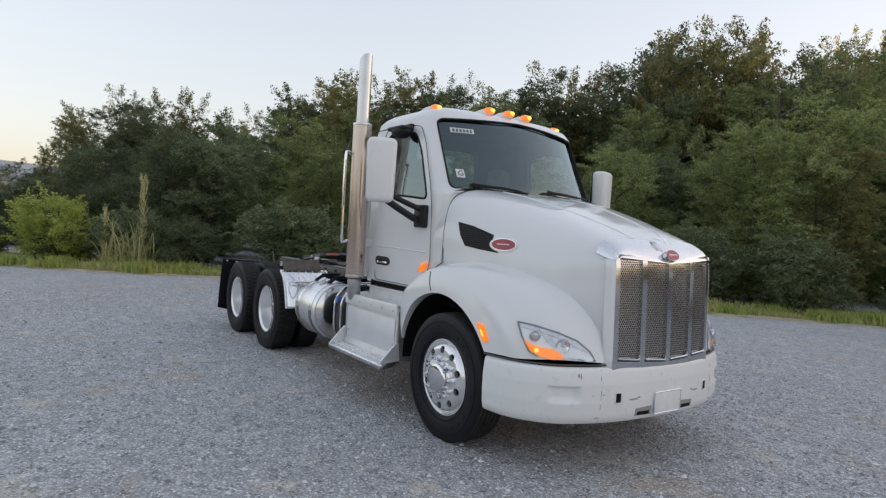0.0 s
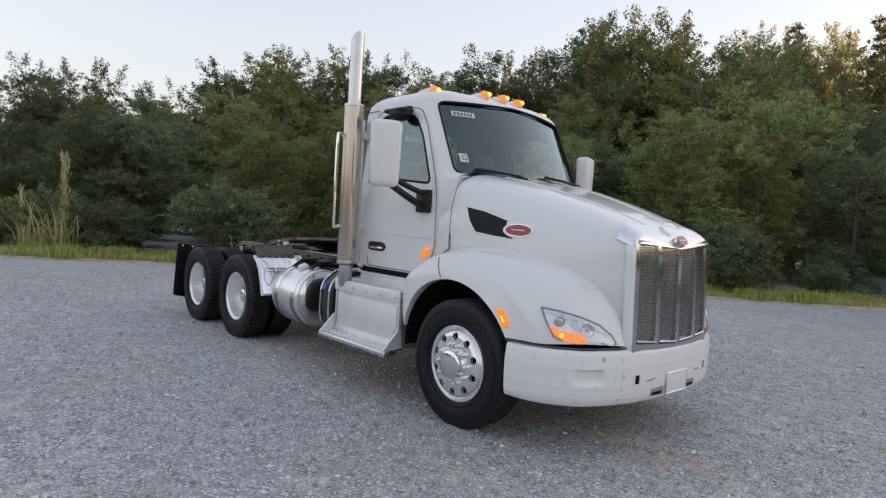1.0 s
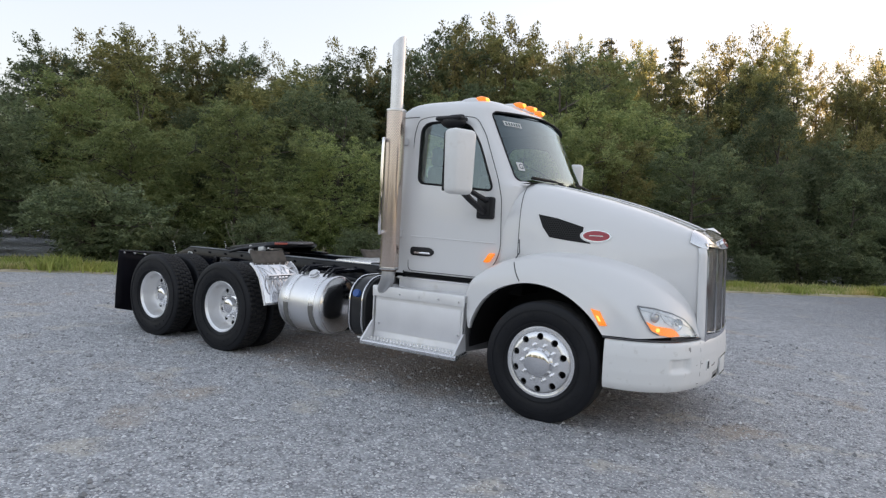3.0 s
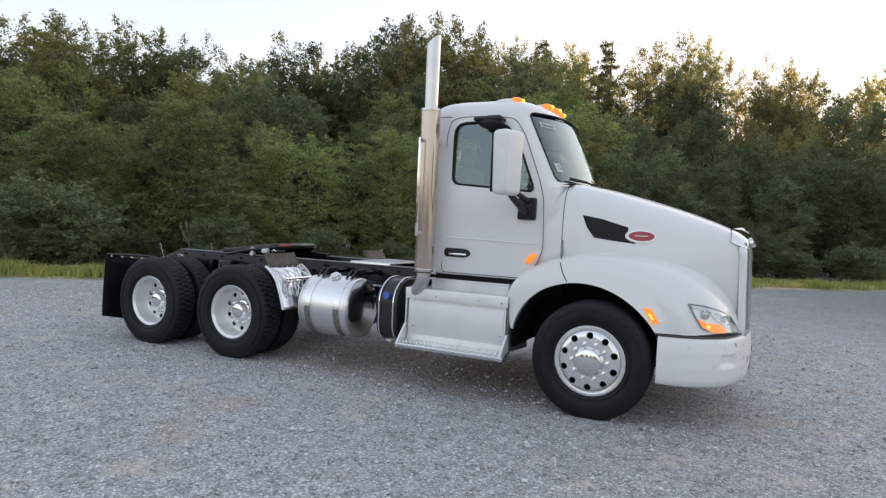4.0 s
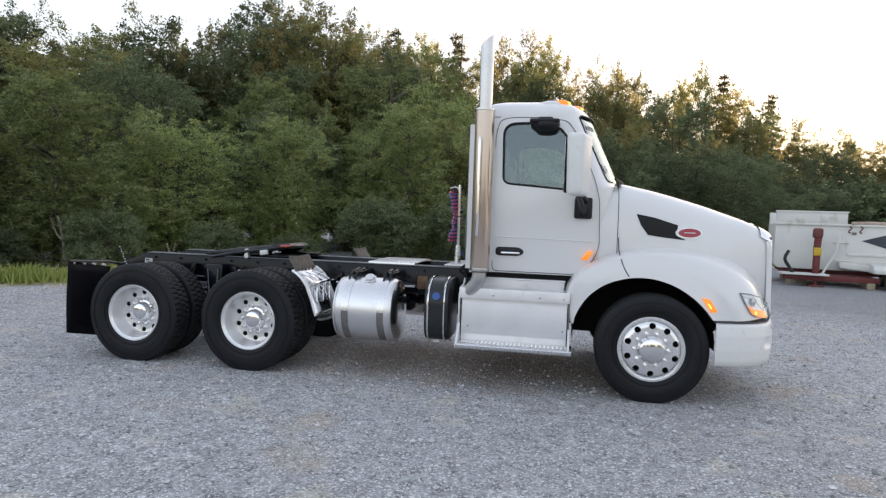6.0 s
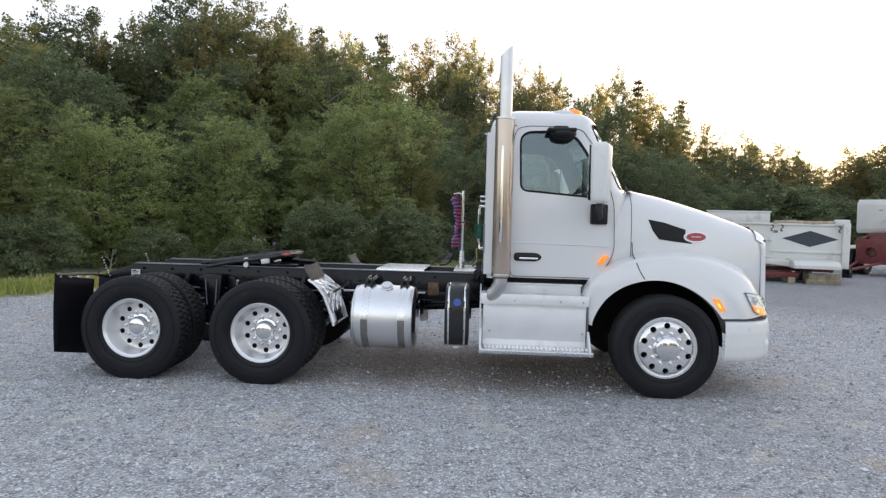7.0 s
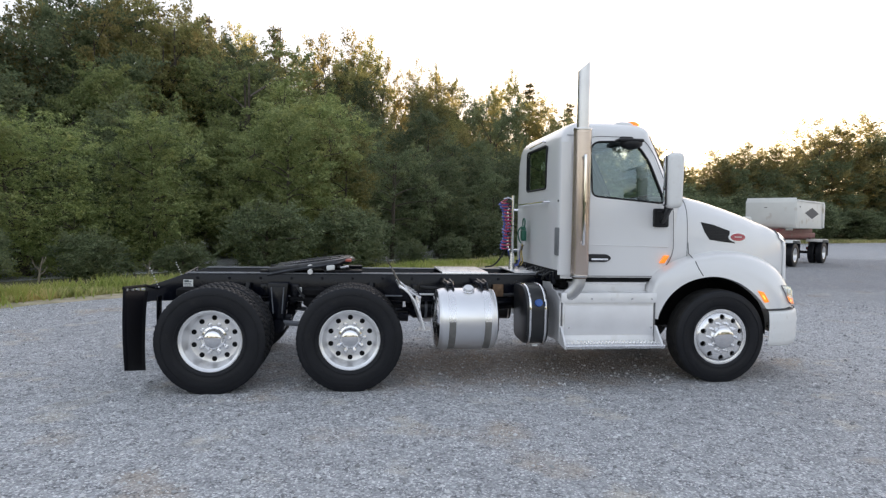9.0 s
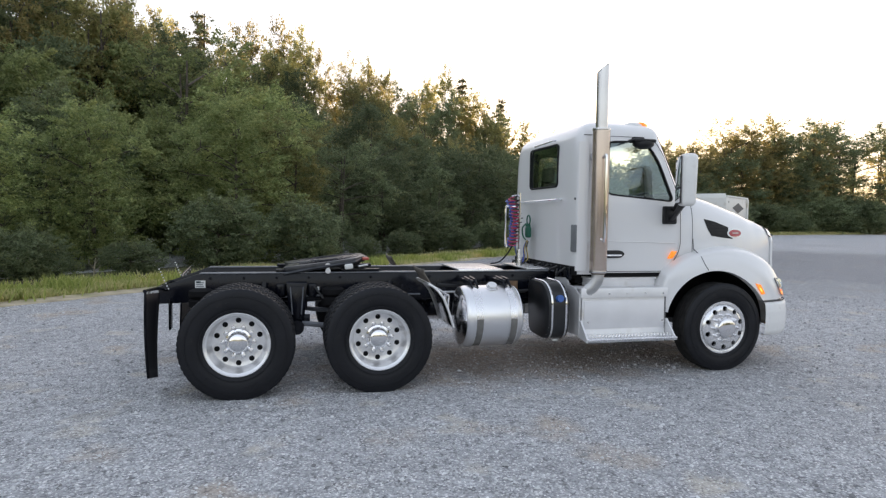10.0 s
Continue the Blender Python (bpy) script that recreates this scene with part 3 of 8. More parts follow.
for A, B in zip(g, g[1:]):
    for k in range(len(A) - 1):
        verge.faces.new((A[k], A[k + 1], B[k + 1], B[k]))
tagged(part("verge", verge, EARTH, None, smooth=60), "grassy verge sloping into the wood", "verge", kind="structure")


soil = bmesh.new()
g = []
for i in range(8 * 2, len(EDGE_PTS)):
    p, d, n = edge_frame(i)
    a = -0.22 + 0.30 * noise.noise(p * 0.5) + 0.16 * noise.noise(p * 2.1)
    c = 0.75 + 0.35 * noise.noise(p * 0.35) + 0.25 * noise.noise(p * 1.3 + Vector((7, 0, 0)))
    g.append([soil.verts.new(p + n * (a + (c - a) * f) + Vector((0, 0, h))) for f, h in ((0, 0.004), (0.3, 0.02), (0.65, 0.045), (1, 0.07))])
for A, B in zip(g, g[1:]):
    for k in range(3):
        soil.faces.new((A[k], A[k + 1], B[k + 1], B[k]))
tagged(part("verge_edge", soil, SOIL, None, smooth=60), "pale bare soil along the edge of the gravel", "soil", kind="structure")


def blades(rng, count, place_fn, h0, h1, w, lean, material):
    """Many single grass blades, two triangles tall, as plain data."""
    V, F = [], []
    for _ in range(count):
        p, k = place_fn(rng)
        h = rng.uniform(h0, h1) * k
        a = rng.uniform(0, math.tau)
        dx, dy = math.cos(a), math.sin(a)
        lx, ly = rng.gauss(0, lean) * h, rng.gauss(0, lean) * h
        i = len(V)
        V += [(p.x - dx * w, p.y - dy * w, p.z), (p.x + dx * w, p.y + dy * w, p.z), (p.x + lx * 0.4 + dx * w * 0.7, p.y + ly * 0.4 + dy * w * 0.7, p.z + h * 0.55), (p.x + lx * 0.4 - dx * w * 0.7, p.y + ly * 0.4 - dy * w * 0.7, p.z + h * 0.55), (p.x + lx, p.y + ly, p.z + h)]
        F += [(i, i + 1, i + 2, i + 3), (i + 3, i + 2, i + 4)]
    me = bpy.data.meshes.new("grass")
    me.from_pydata(V, [], F)
    me.materials.append(material)
    return me


rng = random.Random(4)


def on_verge(r):
    i = r.randint(8 * 4, 8 * 12)
    p, d, n = edge_frame(i)
    o = abs(r.gauss(0.1, 0.75)) + 0.2
    q = p + n * o + d * r.uniform(-0.7, 0.7)
    dens = 0.5 + 0.9 * max(0.0, noise.noise(q * 0.6) + 0.35)
    return Vector((q.x, q.y, min(0.12, 0.06 * o))), dens


tagged(new("verge_grass", blades(rng, 60000, on_verge, 0.05, 0.20, 0.014, 0.45, GRASS)), "tufty green and straw-coloured verge grass", "grass", kind="stuff")


def on_far_verge(r):
    i = r.randint(8 * 12, 8 * 16)
    p, d, n = edge_frame(i)
    q = p + n * abs(r.gauss(0.2, 1.6)) + d * r.uniform(-1.5, 1.5)
    return Vector((q.x, q.y, 0.05)), 1.0


tagged(new("far_verge_grass", blades(rng, 9000, on_far_verge, 0.15, 0.5, 0.03, 0.35, GRASS)), "green and straw-coloured grass at the far edge", "grass", kind="stuff")


def spray_leaves(rs, centres, aims, count, length, spread, size, up=0.9):
    """Leaves set along short twigs: each twig a loose, flattish spray of small bent blades."""
    S = len(centres)
    C = np.repeat(np.array(centres), count, axis=0)
    D = np.repeat(np.array(aims), count, axis=0)
    N = len(C)
    sc = np.repeat(rs.uniform(0.65, 1.35, S), count)[:, None]
    f = rs.uniform(-0.5, 1.0, (N, 1))
    wide = spread * (1.15 - 0.75 * np.abs(f)) * sc
    P = C + D * f * length * sc + rs.normal(0, 1, (N, 3)) * wide * np.array([1, 1, 0.5])
    tip = np.repeat(rs.normal(0, 0.35, (S, 3)), count, axis=0)
    nrm = np.array([0, 0, up]) + tip + rs.normal(0, 0.45, (N, 3))
    nrm /= np.linalg.norm(nrm, axis=1)[:, None] + 1e-6
    u = D * 0.7 + rs.normal(0, 0.7, (N, 3))
    w = np.cross(nrm, u)
    w /= np.linalg.norm(w, axis=1)[:, None] + 1e-6
    u = np.cross(w, nrm)
    L = size * rs.uniform(0.55, 1.35, (N, 1))
    bend = nrm * L * 0.16
    V = np.stack([P - u * L, P + w * L * 0.52 - bend, P + u * L, P - w * L * 0.52 - bend], axis=1).reshape(-1, 3)
    return V, np.arange(N * 4).reshape(-1, 4)


def unit(v):
    return v / (np.linalg.norm(v, axis=-1)[..., None] + 1e-6)


def make_tree(name, label, seed, height, width, leaf, kind="round", lobes=15, leaves=30000, leafsize=0.075, low=0.12, ragged=1.0):
    """A tapered, forked trunk with limbs and a crown of leaf sprays on lobes; stands at the origin."""
    r = random.Random(seed)
    rs = np.random.RandomState(seed)
    t = thing(name, label, "tree")
    wood = bmesh.new()
    C, D = [], []
    if kind == "pine":
        lean = (r.uniform(-0.2, 0.2), r.uniform(-0.2, 0.2))
        tube([(0, 0, -0.3), (lean[0] * 0.5, lean[1] * 0.5, height * 0.5), (lean[0], lean[1], height * 0.97)], 0.16, 8, bm=wood, taper=0.03, smooth_steps=4)
        lay = int(height * 2.6)
        for i in range(lay):
            f = i / lay
            z = height * (0.12 + 0.87 * f)
            rad = width * 0.5 * (1 - f) ** 0.85 * r.uniform(0.7, 1.2) + 0.08
            for k in range(max(3, int(7 * (1 - f) + 2))):
                a = r.uniform(0, math.tau)
                dx, dy = math.cos(a), math.sin(a)
                tube([(lean[0] * f, lean[1] * f, z), (dx * rad, dy * rad, z - rad * 0.25)], 0.025, 4, bm=wood, taper=0.006)
                for j in range(2 + int(rad * 4)):
                    g = r.uniform(0.25, 1.0)
                    C.append((dx * rad * g + r.gauss(0, 0.06), dy * rad * g + r.gauss(0, 0.06), z - rad * 0.25 * g + r.gauss(0, 0.05)))
                    D.append((dx, dy, -0.25))
        spread, length, up = 0.13, 0.28, 0.5
    else:
        stems = r.randint(1, 3)
        tips = []
        for sN in range(stems):
            a = r.uniform(0, math.tau)
            sp = width * 0.14 * (0.3 + sN * 0.6)
            mid = Vector((math.cos(a) * sp, math.sin(a) * sp, height * 0.33))
            end = Vector((math.cos(a) * sp * 1.7, math.sin(a) * sp * 1.7, height * 0.80))
            tube([(0.12 * sN, 0, -0.3), tuple(mid), tuple(end)], 0.16, 8, bm=wood, taper=0.03, smooth_steps=4)
            tips.append((mid, end))
        want = leaves // 34
        cells = []
        for i in range(lobes):
            f = (i + r.uniform(0.1, 0.9)) / lobes
            R = width * (0.20 if kind == "round" else 0.185) * r.uniform(0.7, 1.25) * (1.08 - 0.30 * f)
            z = min(height * (low + (0.88 - low) * f), height * 0.985 - R * 0.9)
            env = math.sqrt(max(0.0, 1 - (1.75 * f - 0.95) ** 2)) if kind == "round" else 0.55 + 0.4 * math.sin(math.pi * f)
            a = i * 2.39996 + r.uniform(-0.7, 0.7)
            d = max(0.0, width * 0.5 * env * r.uniform(0.55, 1.05) - R * 0.55)
            cells.append((Vector((math.cos(a) * d, math.sin(a) * d, z)), R))
        total = sum(R * R for _, R in cells)
        for i, (q, R) in enumerate(cells):
            mid, end = tips[i % len(tips)]
            st = mid.lerp(end, min(1.0, max(0.0, (q.z / height - 0.33) * 1.5)))
            tube([tuple(st), tuple(st.lerp(q, 0.5) + Vector((r.gauss(0, 0.1), r.gauss(0, 0.1), 0.12))), tuple(q)], 0.05, 5, bm=wood, taper=0.02, smooth_steps=2)
            n = max(4, int(want * R * R / total))
            v = unit(rs.normal(0, 1, (n, 3)) + np.array([0.0, 0.0, 0.22]) + np.array([q.x, q.y, 0.0]) * 0.35 / (0.3 + width * 0.25))
            # uneven lobe: some sides reach further, some stay open
            bulge = 1.0 + 0.28 * ragged * np.array([noise.noise(Vector(x) * 2.3 + Vector((seed, i * 3.1, 0))) for x in v]) * 1.6
            rad = R * bulge * rs.uniform(0.22, 1.0, n) ** 0.42
            flat = np.array([1.05, 1.05, 0.88])
            pts = np.array(q) + v * rad[:, None] * flat
            keep = pts[:, 2] > 0.1
            aim = unit(v * np.array([1, 1, 0.45]) + rs.normal(0, 0.45, (n, 3)))
            C += [tuple(p) for p in pts[keep]]
            D += [tuple(p) for p in aim[keep]]
            for k in range(5):
                e = pts[r.randrange(n)]
                tube([tuple(q), tuple(q.lerp(Vector(e), 0.5) + Vector((0, 0, 0.06))), tuple(e)], 0.02, 4, bm=wood, taper=0.006)
        # loose shoots standing out of the top and the sides
        for i in range(int(24 * ragged)):
            q, R = cells[min(lobes - 1, int(lobes * r.uniform(0.35, 1.0)))]
            v = Vector((r.gauss(0, 0.7), r.gauss(0, 0.7), abs(r.gauss(0.7, 0.6)))).normalized()
            reach = R * r.uniform(0.92, 1.08)
            for k in range(3):
                p = q + v * (reach + 0.15 * k)
                C.append(tuple(p))
                D.append(tuple(v))
            tube([tuple(q + v * R * 0.6), tuple(q + v * (reach + 0.42))], 0.014, 4, bm=wood, taper=0.005)
        spread, length, up = 0.15, 0.42, 0.85
    part("trunk", wood, BARK, t, "grey-brown trunk and limbs", smooth=60)
    V, F = spray_leaves(rs, C, D, 34 if kind != "pine" else 26, length, spread, leafsize, up)
    me = bpy.data.meshes.new("crown")
    me.from_pydata(V.tolist(), [], F.tolist())
    me.materials.append(leaf)
    c = new("crown", me)
    c.parent = t
    return t


BIG = 10.0
TALL = "tall dark green broadleaf tree at the wood's edge"
protos = {
    "oak": make_tree("oak_tree", TALL, 11, BIG, 7.5, LEAF_OAK, lobes=17, leaves=38000),
    "oak2": make_tree("oak_tree", TALL, 23, BIG, 6.0, LEAF_OAK, lobes=14, leaves=32000),
    "light": make_tree("leafy_tree", "rounded bright green broadleaf tree, leafy to the ground", 37, BIG, 9.0, LEAF_LIGHT, lobes=24, leaves=52000, low=0.06),
    "light2": make_tree("leafy_tree", "rounded bright green broadleaf tree, leafy to the ground", 97, BIG, 8.0, LEAF_LIGHT, lobes=20, leaves=44000, low=0.05),
    "olive": make_tree("leafy_tree", "olive green slender broadleaf tree", 41, BIG, 5.5, LEAF_OLIVE, "slim", lobes=16, leaves=30000),
    "thin": make_tree("leafy_tree", "tall airy broadleaf tree with thin foliage", 83, BIG, 6.6, LEAF_THIN, lobes=15, leaves=11500, ragged=1.6),
    "bush": make_tree("bush", "dense dark green bush under the trees", 59, 4.0, 5.0, LEAF_OAK, lobes=13, leaves=20000, low=0.05, ragged=1.4),
    "shrub": make_tree("shrub", "bright yellow-green leafy shrub on the verge", 71, 4.0, 5.6, LEAF_BRIGHT, lobes=12, leaves=17000, low=0.08, ragged=1.3),
    "pine": make_tree("conifer_tree", "pointed dark green conifer among broadleaf trees", 67, BIG, 4.2, LEAF_PINE, "pine", leafsize=0.08),
}
for p in protos.values():
    p.matrix_basis = pose(0, 0, 0)
used = set()
PROTO_H = {"bush": 4.0, "shrub": 4.0}


def plant(kind, x, y, h, turn, wide=1.0):
    z = h / PROTO_H.get(kind, BIG)
    m = Matrix.Translation((x, y, -0.15)) @ Matrix.Rotation(radians(turn), 4, "Z")
    if kind in used:
        o = copy_thing(protos[kind], m)
    else:
        used.add(kind)
        o = protos[kind]
        o.matrix_basis = m
    o.scale = (z * wide, z * wide, z)
    o["group"] = "trees of the wood"
    return o


# skyline: bearing seen from beside the truck, and how high the tops stand
SKY = [(190, 3.4), (180, 4.0), (177, 4.2), (174.7, 10.6), (171, 11.4), (168, 7.6), (165, 9.9), (161, 11.6), (157, 13.7), (151, 14.8), (145, 15.4), (141, 13.6), (137, 15.2), (134, 14.3), (128, 16.6), (124, 16.6), (120, 18.4), (114, 18.3), (108, 17.1), (105, 16.2), (100, 16.6), (96, 16.2), (91, 14.6), (88, 14.6), (84, 12.8), (80, 12.1), (76, 12.2), (73, 10.6), (70, 7.3), (65, 6.0), (61, 4.5), (58, 6.3), (52, 5.8), (50, 6.7), (45, 8.6), (40, 7.9), (32, 8.2), (25, 8.0)]
SKY = SKY[::-1]
HUB = Vector((-1.0, -6.0, 0))
rt = random.Random(8)
# back row: sets the skyline
BACK_LEFT = [(-40, -3.5, 5.0), (-38.5, -1.4, 8.3), (-36.5, 0.6, 9.4), (-34.6, 2.6, 9.0), (-33.1, 4.2, 6.9), (-31.6, 5.8, 8.1), (-29.8, 7.8, 9.0), (-28.6, 9.6, 10.1), (-27.0, 11.6, 9.8), (-25.4, 13.6, 10.6), (-24.2, 15.1, 10.9), (-22.3, 17.2, 10.2), (-20.8, 19.0, 11.0), (-19.5, 20.2, 10.2)]
BACK_MID = [(-18.0, 21.6, 10.9), (-16.7, 22.9, 12.9), (-14.3, 25.0, 13.6), (-12.1, 26.9, 12.5), (-10.5, 28.2, 12.0), (-8.8, 29.7, 9.2), (-7.0, 31.3, 8.6), (-4.6, 33.4, 9.2), (-2.3, 35.2, 9.0), (0.6, 37.4, 9.4), (4.3, 40.2, 9.2), (8.0, 43.3, 8.8), (11.6, 47.4, 9.4), (15.6, 51.1, 8.8), (19.0, 53.8, 8.0)]
BACK_HIGH = [(-28.3, 70.6, 24.5), (-26.3, 71.4, 25.0), (-23.5, 72.4, 26.2), (-21.1, 72.6, 23.6), (-19.1, 77.6, 25.2), (-15.2, 72.7, 25.5), (-12.6, 77.6, 22.8), (-9.2, 72.4, 24.4), (-6.6, 77.1, 24.8), (-3.0, 71.7, 22.4), (0.4, 76.2, 21.9), (3.1, 70.5, 19.9), (5.9, 74.8, 20.8), (7.9, 69.0, 16.4), (11.6, 73.0, 18.6), (13.2, 67.1, 18.4), (17.0, 70.8, 19.6), (17.9, 64.9, 15.4), (21.6, 68.5, 16.9), (21.9, 62.6, 12.7), (26.3, 65.7, 12.4), (26.3, 59.7, 10.5)]
BACK_FAR = [(20.5, 48.0, 8.8), (24.5, 50.5, 8.5), (28.5, 53.5, 7.4), (32.3, 56.3, 6.8), (35.5, 58.0, 8.4), (38.7, 59.8, 9.8), (43.6, 62.2, 10.2), (47.5, 64.0, 10.4), (51.4, 65.8, 10.8), (57.4, 67.7, 12.6), (62.0, 69.5, 14.0), (67.0, 70.9, 15.4), (71.0, 72.0, 17.4), (75.4, 73.2, 18.4), (80.0, 74.0, 17.0), (85.0, 74.9, 17.8), (93.4, 76.3, 18.0), (104, 78, 18.5), (118, 80, 18.5)]
for k, (x, y, h) in enumerate(BACK_HIGH):
    kind = "pine" if k in (2, 5, 16, 18) else ("thin" if k % 3 else "olive")
    plant(kind, x, y, h * (1.05 if kind == "pine" else 1.08), rt.uniform(0, 360), 0.8 if kind == "pine" else 0.6)
    plant("olive" if k % 3 else "oak", x + rt.uniform(-3, 3), y - 4, h * 0.9, rt.uniform(0, 360), 0.7)
    plant("oak2", x + rt.uniform(-3, 3), y - 9, h * 0.58, rt.uniform(0, 360), 0.9)
for row, kinds, wide in ((BACK_LEFT, ("oak", "olive", "oak2", "oak"), 0.95), (BACK_MID, ("oak", "oak2", "olive"), 0.85), (BACK_FAR, ("oak", "thin", "oak2"), 1.1)):
    for k, (x, y, h) in enumerate(row):
        plant(kinds[k % len(kinds)], x, y, h * (0.93 if row is not BACK_FAR else (0.98 if 24 < x < 66 else 1.0)) * rt.uniform(0.97, 1.03), rt.uniform(0, 360), wide * rt.uniform(0.9, 1.1))
        if k + 1 < len(row) and row is not BACK_FAR:
            nx, ny, nh = row[k + 1]
            plant(kinds[(k + 1) % len(kinds)], (x + nx) / 2 - 2.2, (y + ny) / 2 + 2.2, min(h, nh) * 0.88, rt.uniform(0, 360), wide * 1.15)
        if row is not BACK_FAR:
            plant("thin", x + rt.uniform(-1.2, 1.2), y + rt.uniform(0, 1.5), h * rt.uniform(0.98, 1.06), rt.uniform(0, 360), 0.7)
        elif 24 < x < 66:
            plant("thin", x + rt.uniform(-1, 1), y + 2.0, h * rt.uniform(1.15, 1.3), rt.uniform(0, 360), 1.1)
            plant("thin", x + rt.uniform(1, 3), y + 3.0, h * rt.uniform(1.1, 1.22), rt.uniform(0, 360), 1.1)
        if row is BACK_FAR or (row is BACK_MID and k > 9):
            for j in range(3):
                plant("bush" if j else "oak2", x + rt.uniform(-3, 3), y - rt.uniform(2, 6), min(h * 0.6, rt.uniform(3.0, 5.5)), rt.uniform(0, 360), 1.35)
# middle and front rows along the verge
for off, step, lo, hi, kinds in ((10.5, 3.6, 6.0, 8.6, ("oak", "light", "olive", "light2")), (5.4, 3.0, 4.6, 6.4, ("light", "oak", "light2", "olive")), (2.7, 2.3, 1.0, 2.3, ("bush",))):
    s, last = 0.0, None
    for i in range(8 * 2, 8 * 14):
        p, d, n = edge_frame(i)
        if last is not None:
            s += (p - last).length
        last = p
        if s < step:
            continue
        s = 0.0
        q = p + n * (off + rt.uniform(-0.8, 0.9)) + d * rt.uniform(-0.5, 0.5)
        bearing = math.degrees(math.atan2(q.y - HUB.y, q.x - HUB.x)) % 360
        dist = (q - HUB).length
        cap = 1.6 + dist * math.tan(radians(max(2.5, interp(bearing, SKY)))) * 0.80 if bearing < 186 else 5.0
        far_end = math.degrees(math.atan2(q.y + 3.9, q.x - 3.9)) % 360
        if far_end > 176.5:
            cap = min(cap, 0.6 + dist * 0.045)
        h = min(rt.uniform(lo, hi), max(1.2, cap))
        if bearing > 157 and off > 4:
            kinds_here = ("oak", "oak2", "oak")
        elif bearing < 97 and off > 4:
            kinds_here = ("oak", "oak2", "oak")
        elif bearing > 104 and 5 < off < 6:
            kinds_here = ("light", "light2", "olive")
        else:
            kinds_here = kinds
        plant(rt.choice(kinds_here), q.x, q.y, h, rt.uniform(0, 360), rt.uniform(0.95, 1.25))
# the bright rounded tree and its neighbours that stand out
plant("light", -9.6, 24.4, 10.4, 40, 1.02)
plant("light2", -14.2, 19.8, 8.4, 130, 0.95)
plant("olive", -24.0, 9.5, 9.0, 10, 1.25)
plant("olive", -20.0, 14.0, 8.6, 80, 1.2)

plant("oak", -19.1, 29.9, 15.2, 20, 0.75)
plant("thin", -18.0, 29.0, 15.6, 70, 0.8)
plant("shrub", -19.4, -3.0, 2.25, 75, 0.95)
for x, y, h, a in ((-34.0, -5.4, 4.0, 15), (-32.2, -3.4, 3.6, 140), (-35.5, -1.6, 4.3, 250), (-37.0, -6.8, 4.4, 80), (-29.5, -4.6, 2.6, 200)):
    plant("olive" if h > 3.8 else "oak2", x, y, h, a, 1.7)

# the low belt of trees on the near side of the yard, behind the walk
for k in range(26):
    plant(("oak", "oak2")[k % 2], -75 + k * 6.0 + rt.uniform(-2, 2), -40 - 3 * math.sin(k * 0.7) + rt.uniform(-2, 2), rt.uniform(4.6, 6.0), rt.uniform(0, 360), 1.9)

# tall clump with arching blades and an upright feathery plume on the verge
rr = random.Random(3)
V, F = [], []


def ribbon(p, a, reach, rise, w):
    """One arching blade from the root p."""
    base = len(V)
    for k in range(6):
        f = k / 5
        q = p + Vector((math.cos(a) * reach * f ** 1.5, math.sin(a) * reach * f ** 1.5, rise * (f * 1.7 - 0.75 * f * f)))
        e = w * (1 - f * 0.85)
        V.extend([(q.x - math.sin(a) * e, q.y + math.cos(a) * e, q.z), (q.x + math.sin(a) * e, q.y - math.cos(a) * e, q.z)])
    for k in range(5):
        i = base + 2 * k
        F.append((i, i + 1, i + 3, i + 2))


root = Vector((-17.0, -1.1, 0.0))
for k in range(210):
    reach = rr.uniform(0.25, 1.55)
    ribbon(root + Vector((rr.gauss(0, 0.22), rr.gauss(0, 0.35), 0)), rr.uniform(0, math.tau), reach, rr.uniform(0.6, 1.65) * (1.15 - 0.3 * reach), rr.uniform(0.016, 0.032))
for off, h, n in ((Vector((0.1, 0.25, 0)), 2.75, 260), (Vector((-0.15, -0.75, 0)), 1.75, 110)):
    for k in range(n):
        z = h * rr.uniform(0.30, 1.0)
        ribbon(root + off + Vector((rr.gauss(0, 0.05), rr.gauss(0, 0.05), z)), rr.uniform(0, math.tau), rr.uniform(0.10, 0.36) * (1.35 - z / h), rr.uniform(0.12, 0.28), 0.012)
    ribbon(root + off, 0.6, 0.05, h / 0.95, 0.02)
me = bpy.data.meshes.new("reed_clump")
me.from_pydata(V, [], F)
me.materials.append(REED)
tagged(new("reed_clump", me), "tall pale green reed clump with feathery plumes on the verge", "reeds")


TUFTS = []
for k in range(38):
    p, d, n = edge_frame(8 * 3 + k * 2)
    TUFTS.append((p + n * rr.uniform(0.15, 0.9), rr.uniform(0.7, 1.25)))


def on_tuft(r):
    q, k = r.choice(TUFTS)
    return Vector((q.x + r.gauss(0, 0.28), q.y + r.gauss(0, 0.28), 0.03)), k


tagged(new("grass_tufts", blades(rr, 16000, on_tuft, 0.12, 0.34, 0.018, 0.35, GRASS_GREEN)), "bright yellow-green grass tufts along the verge", "grass", kind="stuff")


